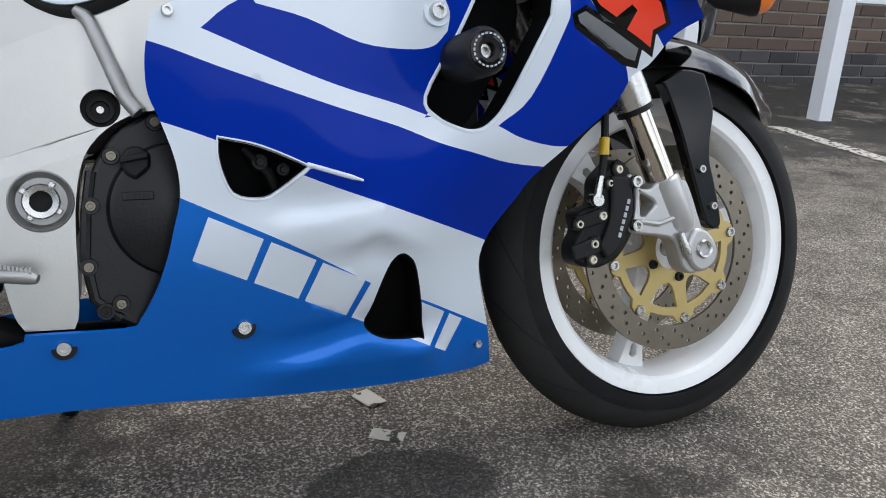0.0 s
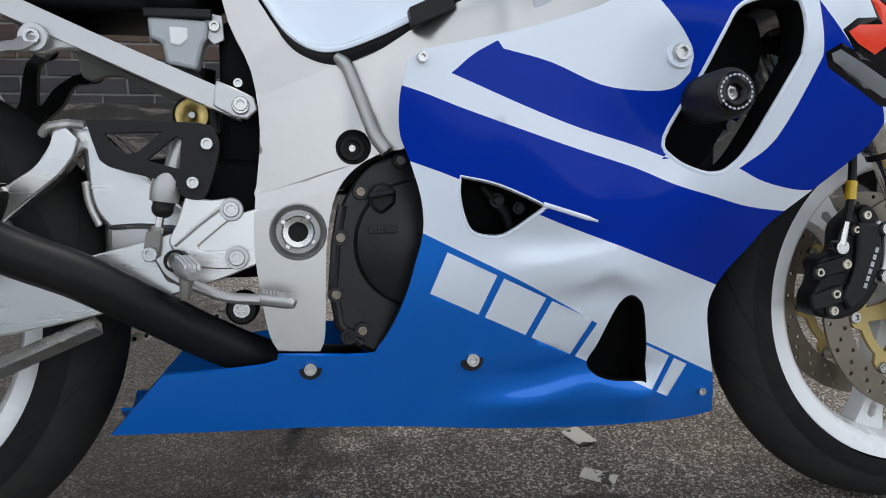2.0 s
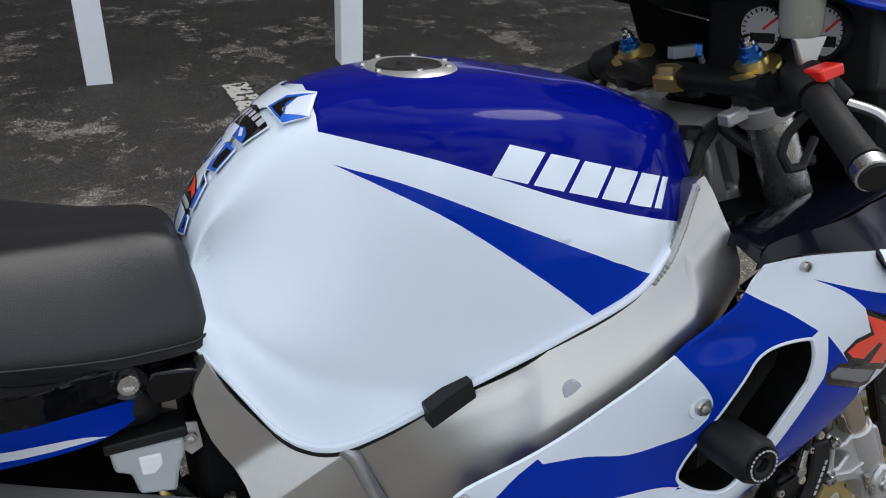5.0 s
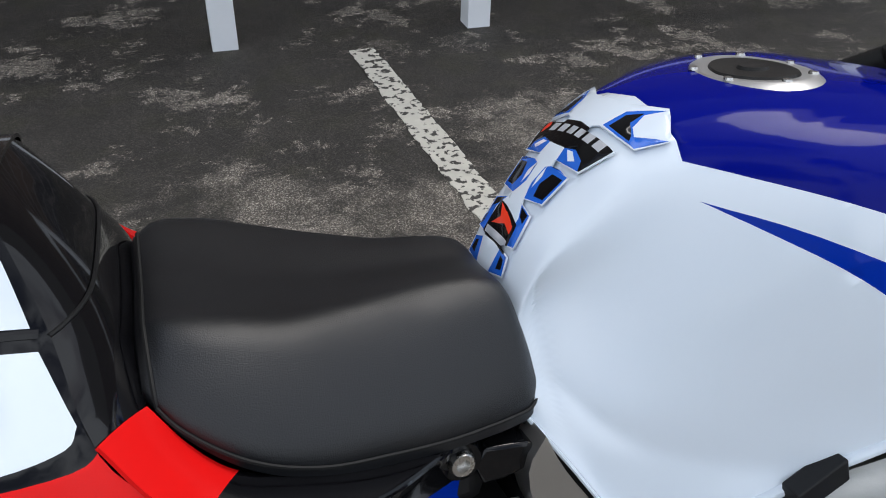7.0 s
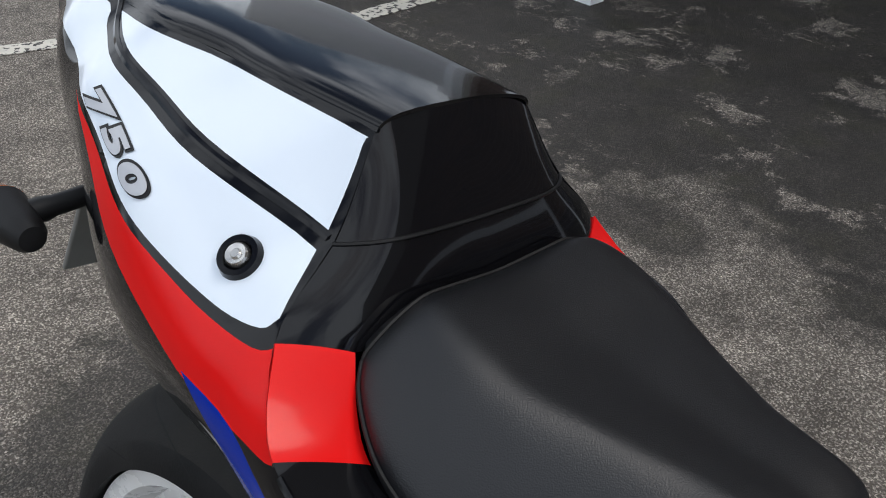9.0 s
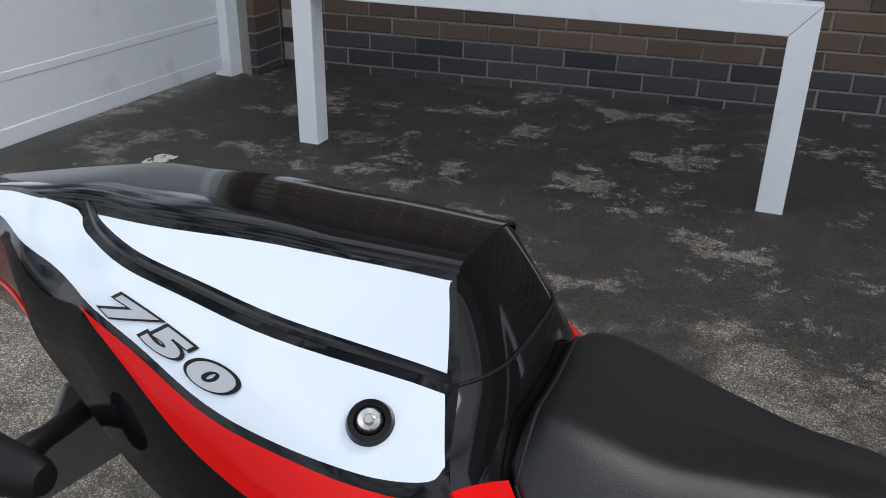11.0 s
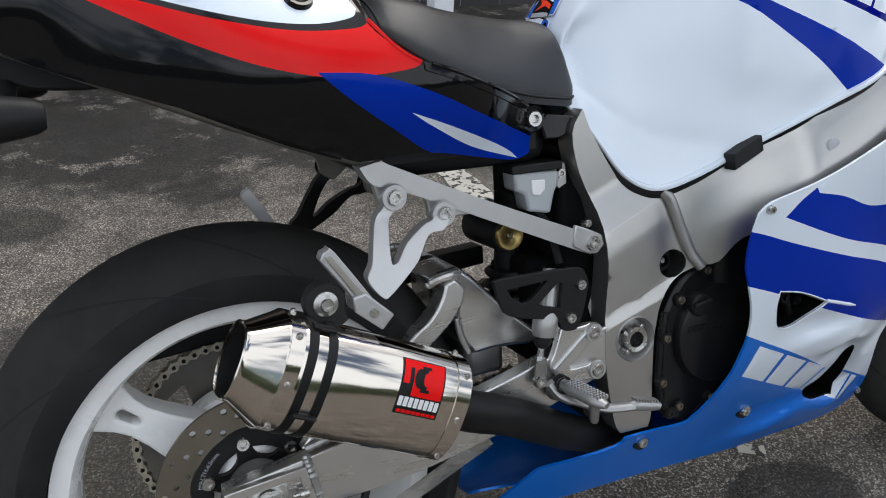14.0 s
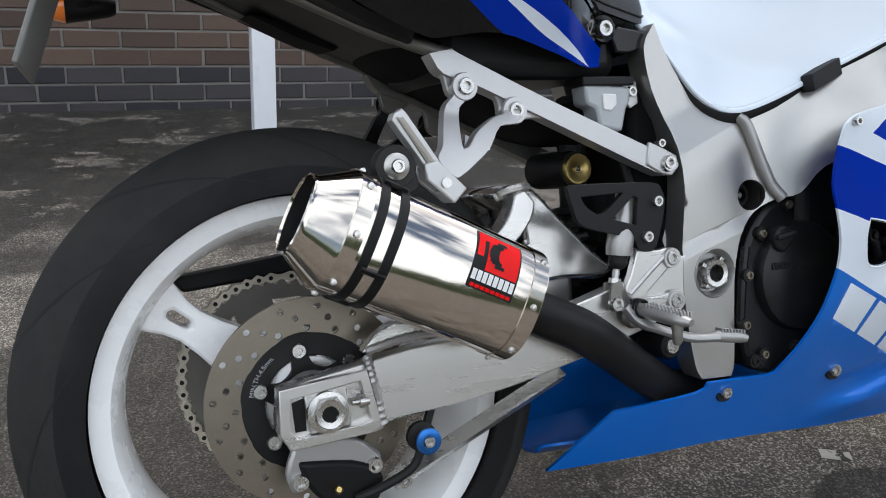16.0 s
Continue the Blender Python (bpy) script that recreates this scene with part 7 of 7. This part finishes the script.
# nose, screen and clocks
for sgn in (1, -1):
    out = curve([(1.005, .762), (1.03, .780), (1.10, .787), (1.17, .792), (1.25, .797), (1.33, .805), (1.42, .808), (1.50, .77), (1.54, .70), (1.48, .63), (1.40, .60), (1.345, .622), (1.310, .655), (1.326, .689), (1.246, .705), (1.195, .718), (1.17, .739), (1.161, .757), (1.069, .766)], 3)
    nose = Sheet([(1.005, .765, -.235), (1.03, .782, -.222), (1.10, .789, -.222), (1.17, .757, -.25), (1.25, .70, -.243), (1.31, .655, -.225), (1.345, .62, -.20), (1.33, .806, -.165), (1.42, .81, -.14), (1.50, .77, -.09), (1.54, .70, -.02), (1.40, .60, -.13), (1.42, .74, -.17), (1.20, .794, -.205), (1.25, .75, -.235)])
    field = curve([(1.168, .757), (1.262, .734), (1.377, .686), (1.42, .66), (1.32, .660), (1.266, .690), (1.201, .712), (1.175, .734)], 4, sharp=50)
    part("nose_fairing", panel(out, lambda x, z: (x, sgn * nose(x, z), z), (), [(field, 1)], 0.016, flip=sgn < 0), [NOSE_BLACK, PAINT_WHITE], BIKE, "dark glossy nose fairing", solid=0.004, angle=60)
    # shelf that turns in from its upper edge
    rim_in = [[(1.01, sgn * -.232, .766), (1.03, sgn * -.222, .780), (1.10, sgn * -.222, .787), (1.17, sgn * -.210, .792), (1.25, sgn * -.19, .797), (1.33, sgn * -.165, .805), (1.42, sgn * -.14, .808)]]
    rim_in.append([(x, y * 0.86, z + 0.012) for x, y, z in rim_in[0]])
    rim_in.append([(x, y * 0.68, z + 0.004) for x, y, z in rim_in[0]])
    part("cockpit_shelf", loft([curve(r, 4, False) for r in rim_in]), NOSE_BLACK, BIKE, "dark glossy cockpit shelf", solid=0.003)
    # upper cowl beside the screen
    low = curve([(1.105, sgn * -.185, 1.045), (1.151, sgn * -.19, 1.022), (1.229, sgn * -.18, 1.006), (1.30, sgn * -.168, .988), (1.362, sgn * -.15, .962), (1.45, sgn * -.11, .90), (1.52, sgn * -.05, .80)], 5, False)
    high = [(x + 0.012, y * 0.93, z + 0.042 - 0.03 * max(0, x - 1.3)) for x, y, z in low]
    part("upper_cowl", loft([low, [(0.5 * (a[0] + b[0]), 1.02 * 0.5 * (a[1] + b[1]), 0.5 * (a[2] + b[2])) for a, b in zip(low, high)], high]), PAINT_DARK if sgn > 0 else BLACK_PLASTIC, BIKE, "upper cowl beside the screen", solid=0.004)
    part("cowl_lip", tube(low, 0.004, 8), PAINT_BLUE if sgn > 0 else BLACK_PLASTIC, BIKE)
    # black liner of the cockpit
    liner = [[(1.16, sgn * -.172, 1.03), (1.23, sgn * -.168, 1.0), (1.30, sgn * -.155, .98), (1.37, sgn * -.135, .955), (1.46, sgn * -.08, .90)], [(1.20, sgn * -.165, .90), (1.26, sgn * -.165, .88), (1.33, sgn * -.155, .87), (1.40, sgn * -.13, .86), (1.48, sgn * -.06, .84)], [(1.10, sgn * -.165, .79), (1.20, sgn * -.165, .78), (1.30, sgn * -.15, .77), (1.40, sgn * -.12, .76), (1.48, sgn * -.05, .76)]]
    if sgn < 0:
        part("cockpit_liner", loft(liner), RECESS_BLACK, BIKE, solid=0.003)
part("headlight_back", prism(curve([(1.30, .99), (1.44, .92), (1.50, .80), (1.48, .70), (1.36, .68), (1.32, .78)], 3), -.10, .10), RECESS_BLACK, BIKE, "black back of the headlight unit", bevel=0.02)
part("cockpit_floor", loft([[(1.06, -.17, .775), (1.06, .17, .775)], [(1.20, -.17, .78), (1.20, .17, .78)], [(1.42, -.12, .77), (1.42, .12, .77)]]), RECESS_BLACK, BIKE, solid=0.003)
rows = []
for x in np.linspace(1.02, 1.45, 18):
    zt = table([(1.02, 1.095), (1.10, 1.125), (1.18, 1.12), (1.30, 1.05), (1.45, .92)], x)[0]
    w = table([(1.02, .10), (1.10, .165), (1.18, .178), (1.30, .160), (1.45, .10)], x)[0]
    zl = table([(1.02, 1.055), (1.10, 1.062), (1.18, 1.045), (1.30, 1.015), (1.45, .905)], x)[0]
    rows.append([(x, w * math.sin(a), zl + (zt - zl) * math.cos(a)) for a in np.linspace(-math.pi / 2, math.pi / 2, 19)])
part("windscreen", loft(rows), CLEAR, BIKE, "dark smoked windscreen", solid=0.003)
bolt(1.166, -.196, 1.031, .0085, BIKE, name="screen_bolt")
clocks = part("instrument_panel", box(1.275, 1.31, -.13, .13, .90, 1.02), BLACK_PLASTIC, BIKE, "instrument panel with white dials", bevel=0.01)
for yy, r in ((-.062, .030), (.020, .030)):
    part("dial", lathe([(0.0, -0.006), (r, -0.006), (r, 0.004), (0.0, 0.004)], (1.273, yy, .975), "x", 40), DIAL_FACE, clocks)
    part("bezel", lathe([(r, -0.012), (r + .004, -0.012), (r + .006, 0.004), (r, 0.004)], (1.273, yy, .975), "x", 40), BLACK_PLASTIC, clocks)
    # dark rectangle across the lower part of the dial face
    part("dial_dark_sector", move(box(-.001, .001, -r * .55, r * .55, -r * .62, -r * .18), Matrix.Translation((1.2662, yy, .975))), BLACK_SATIN, clocks, smooth=False)
    part("needle", move(box(-0.001, 0.001, -0.0015, 0.0015, 0, r * 0.8), Matrix.Translation((1.266, yy, .975)) @ Matrix.Rotation(0.9, 4, "X")), RED_PLASTIC, clocks)
    for k in range(18):
        a = math.radians(-130 + 260 * k / 17)
        part("tick", move(box(-0.0006, 0.0006, -0.0008, 0.0008, r * 0.78, r * 0.93), Matrix.Translation((1.2665, yy, .975)) @ Matrix.Rotation(a, 4, "X")), BLACK_PLASTIC, clocks, smooth=False)
part("headstock", tube([(1.075, 0, .70), (1.015, 0, .87)], 0.045, 20), FRAME_ALU, BIKE)
head = part("headstock_casting", prism(curve([(1.050, .868), (1.066, .880), (1.112, .893), (1.128, .884), (1.140, .840), (1.152, .783), (1.150, .735), (1.085, .735), (1.062, .80)], 3, sharp=50), -.058, .058, [curve([(1.104, .853), (1.114, .858), (1.143, .792), (1.128, .786)], 3, sharp=40)]), CAST_ALU, BIKE, "cast alloy steering head with a slot", bevel=0.006)
part("rib", tube([(1.070, -.060, .868), (1.084, -.062, .845), (1.092, -.062, .815), (1.100, -.060, .770)], [0.006, 0.008, 0.006, 0.005], 10), CAST_ALU, head)
part("head_plug", lathe([(0.0, .0), (.016, .0), (.017, -.012), (0.0, -.012)], (1.056, -.062, .880), "z", 20), BLACK_PLASTIC, head)
# near-black block added inside the slot as its shade
part("slot_shade_block", prism([(1.095, .862), (1.120, .866), (1.150, .786), (1.122, .778)], -.03, .03), RECESS_BLACK, head, smooth=False)
part("wiring", tube(curve([(1.02, -.10, .80), (1.05, -.09, .86), (1.10, -.06, .88), (1.14, -.10, .84), (1.20, -.12, .83)], 5, False), 0.008, 8), RUBBER, BIKE)

# -- rear lights and plate --
for sgn in (1, -1):
    stem = part("indicator", tube(curve([(-.205, sgn * -.155, .789), (-.198, sgn * -.12, .80), (-.195, sgn * -.08, .81)], 4, False), [0.012] * 3 + [0.010] * 6, 10), BLACK_PLASTIC, BIKE, "black and amber rear indicator")
    part("housing", lathe([(0.0, .046), (.012, .045), (.016, .038), (.0185, .026), (.0245, -.012), (.0255, -.016), (.0, -.016)], (-.208, sgn * -.165, .786), "x", 28), BLACK_PLASTIC, stem)
    part("lens", lathe([(0.0, -.042), (.012, -.041), (.021, -.034), (.0255, -.0165), (.0, -.0165)], (-.208, sgn * -.165, .786), "x", 28), AMBER, stem, "ribbed amber lens")
part("plate_bracket", prism(curve([(-.235, .875), (-.160, .845), (-.105, .812), (-.112, .803), (-.169, .806), (-.188, .812), (-.212, .817), (-.226, .823)], 3, sharp=60), -.055, .055), BLACK_PLASTIC, BIKE, bevel=0.004)
part("plate_arm", prism([(-.226, .826), (-.212, .822), (-.232, .776), (-.246, .778)], -.03, .03), BLACK_PLASTIC, BIKE, bevel=0.003)
plate = part("number_plate", move(box(-.003, .003, -.088, .088, -.072, .072), Matrix.Translation((-.242, 0, .757)) @ Matrix.Rotation(radians(20), 4, "Y")), PLATE_GREY, BIKE, "plain number plate seen from behind", bevel=0.002)
rows = []
for x in np.linspace(-.40, -.236, 20):
    zt = table([(-.40, .957), (-.345, .954), (-.303, .948), (-.272, .936), (-.250, .908), (-.236, .882)], x)[0]
    zs = [zt + (.868 - zt) * q for q in np.linspace(0, 1, 9)]
    side = [(x, TAIL(x, z) + 0.0045 + 0.012 * q ** 4, z) for z, q in zip(zs, np.linspace(0, 1, 9))]
    rows.append(side + [(x, 0.0, .864)] + [(x, -y, z) for _, y, z in reversed(side)])
tail_light = part("tail_light", loft(rows), RED_LENS, BIKE, "red wrap-around rear light lens", solid=0.003)
part("seam", tube([(x, y - .001, z) for x, y, z in (r[5] for r in rows)], 0.0016, 6), RED_PLASTIC, tail_light)
# number on the tail
TILT = math.atan2(.891 - .930, -.006 + .143)
for k, digit in enumerate("750"):
    for layer, (grow, m) in enumerate(((0.0034, BLACK_SATIN), (0.0006, SILVER_VINYL))):
        txt = bpy.data.curves.new("numeral", "FONT")
        txt.body, txt.size, txt.extrude, txt.offset = digit, 0.052, 0.0003, 0.0018 + grow
        ob = new("numeral", txt)
        bpy.context.view_layer.update()
        me = bpy.data.meshes.new_from_object(ob.evaluated_get(bpy.context.evaluated_depsgraph_get()))
        bpy.data.objects.remove(ob)
        bm = bmesh.new()
        bm.from_mesh(me)
        bmesh.ops.triangulate(bm, faces=bm.faces)
        bmesh.ops.subdivide_edges(bm, edges=[e for e in bm.edges if e.calc_length() > 0.010], cuts=2)
        for v in bm.verts:
            u, w, d = v.co.x * 1.36 + k * 0.0462, v.co.y * 0.40, v.co.z
            u += w * 0.85
            x, z = -.142 + u * math.cos(TILT) - w * math.sin(TILT), .920 + u * math.sin(TILT) + w * math.cos(TILT)
            v.co = (x, TAIL(x, z) - 0.0010 - 0.0008 * layer - d, z)
        part("numeral", bm, m, BIKE, "grey tail numeral with a black outline")


# gel pad on the tank
def pad_shape(pts):
    return [(x, q) for x, q in pts] + [(x, -q) for x, q in reversed(pts)]


def tank_off(x, s, d):
    p = Vector(tank_place(x, s))
    e = 1e-3
    n = (Vector(tank_place(x + e, s)) - p).cross(Vector(tank_place(x, s + e)) - p)
    n.normalize()
    if n.z < 0:
        n = -n
    return tuple(p + n * d)


def on_top(x, d, lift):
    """A place over the tank's back, d metres to the right of the pad's middle line."""
    y, lo, hi = 0.008 - d, -0.75, 0.75
    for _ in range(24):
        mid = (lo + hi) / 2
        lo, hi = (mid, hi) if tank_place(x, mid)[1] < y else (lo, mid)
    return tank_off(x, (lo + hi) / 2 or 1e-4, lift)


def both(pts):
    return [pts, [(x, -d) for x, d in pts]]


PAD_OUT = pad_shape([(.4668, .003), (.4712, .0285), (.4786, .0262), (.4790, .0145), (.4803, .0138), (.483, .0284), (.5007, .0262), (.5022, .0113), (.5051, .0092), (.5096, .0287), (.5317, .0325), (.5302, .0127), (.5346, .0116), (.5376, .0365), (.5627, .0462), (.5612, .0157), (.5665, .0145), (.5700, .0212), (.573, .0536), (.5966, .0648), (.6143, .0434), (.5966, .0195), (.5955, .002)])
fields = []
for shapes, m in ((both([(.5715, .0226), (.5907, .0263), (.6115, .0445), (.5966, .0381), (.5833, .0408), (.5789, .0469), (.5960, .0640), (.5735, .0530)]), 4), (both([(.5735, .0270), (.5880, .0290), (.5980, .0370), (.5850, .0365), (.5780, .0450), (.5745, .0470)]), 2),
                  ([[(.5660, .0), (.5620, .0450), (.5380, .0358), (.5440, .0100), (.5440, -.0100), (.5380, -.0358), (.5620, -.0450)]], 2),
                  (both([(.5380, .0350), (.5350, .0125), (.5440, .0110), (.5470, .0220), (.5440, .0320)]), 4), (both([(.5385, .0230), (.5440, .0150), (.5450, .0210), (.5410, .0280)]), 1),
                  (both([(.5305, .0130), (.5312, .0318), (.5100, .0280), (.5056, .0095), (.5150, .0040), (.5280, .0060)]), 4), (both([(.5270, .0190), (.5285, .0300), (.5120, .0265), (.5100, .0170), (.5180, .0140)]), 2), (both([(.5285, .0075), (.5220, .0110), (.5130, .0085), (.5200, .0060)]), 1),
                  (both([(.5020, .0118), (.5003, .0255), (.4834, .0276), (.4806, .0142), (.4870, .0170), (.4950, .0180)]), 4), (both([(.5010, .0140), (.4998, .0240), (.4945, .0240), (.4965, .0180)]), 2),
                  (both([(.4788, .0152), (.4782, .0255), (.4716, .0278), (.4685, .0110)]), 4), (both([(.4770, .0190), (.4765, .0235), (.4730, .0250), (.4715, .0190)]), 2),
                  ([[(.4990, -.0160), (.4920, .0200), (.4780, .0215), (.4800, -.0190)]], 2), ([[(.4975, -.0130), (.4900, .0170), (.4860, .0175), (.4885, .0050), (.4870, -.0020), (.4860, -.0130), (.4905, -.0050)]], 3), ([[(.4845, -.0165), (.4830, .0185), (.4795, .0195), (.4812, -.0165)]], 5),
                  ([[(.5515, -.0340), (.5575, -.0375), (.5640, -.0330), (.5580, -.0280)]], 3), ([[(.5530 + .0004 * k, -.0250 + k * .0110), (.5600 + .0004 * k, -.0240 + k * .0110), (.5600 + .0004 * k, -.0165 + k * .0110), (.5530 + .0004 * k, -.0175 + k * .0110)] for k in range(6)], 5)):
    fields += [(q, m) for q in shapes]
part("tank_pad", panel(PAD_OUT, lambda x, d: on_top(x, d, 0.0026), (), fields, 0.004), [PAINT_WHITE, PAINT_WHITE, PAINT_BLACK, PAINT_ORANGE, PAD_BLUE, SILVER_VINYL], fuel_tank, "white, blue and black gel tank pad", solid=0.0014, angle=70)


# ---- bricks, last: pieces near the motorcycle singly, the rest joined ----
MESHES = {m.name: [brick_mesh(BRICK[0], m, 10 * k + j) for j in range(5)] for k, m in enumerate((BRICK_BLUE, BRICK_BROWN))}
rnd = random.Random(7)
far = {BRICK_BLUE.name: [], BRICK_BROWN.name: []}
count = 0
for course in range(32):
    name = BRICK_BLUE.name if course < 3 else BRICK_BROWN.name
    z = -0.044 + course * PITCH_Z
    x = -2.31 + (PITCH_X / 2 if course % 2 else 0)
    while x < 13.8:
        place = (x + rnd.uniform(-.002, .002), WALL_Y + rnd.uniform(-.002, .002), z)
        if course < 9 and x < 7.5 and count < 290:
            ob = new("brick", MESHES[name][rnd.randrange(5)])
            ob.location = place
            ob.parent = wall_north
            count += 1
        else:
            far[name].append(place)
        x += PITCH_X
for name, places in far.items():
    bm = bmesh.new()
    src = MESHES[name]
    for i, p in enumerate(places):
        s = len(bm.verts)
        bm.from_mesh(src[i % 5])
        bm.verts.ensure_lookup_table()
        for v in bm.verts[s:]:
            v.co += Vector(p)
    tagged(part("brick_courses", bm, bpy.data.materials[name], wall_north, smooth=False), kind="stuff")
for course in range(32):
    name = BRICK_BLUE.name if course < 3 else BRICK_BROWN.name
    y = 4.30 if course % 2 else 4.145
    ob = new("brick", MESHES[name][rnd.randrange(5)])
    ob.matrix_world = Matrix.Translation((-2.472, 4.21, -0.044 + course * PITCH_Z)) @ Matrix.Rotation(radians(90), 4, "Z")
    ob.parent = wall_west
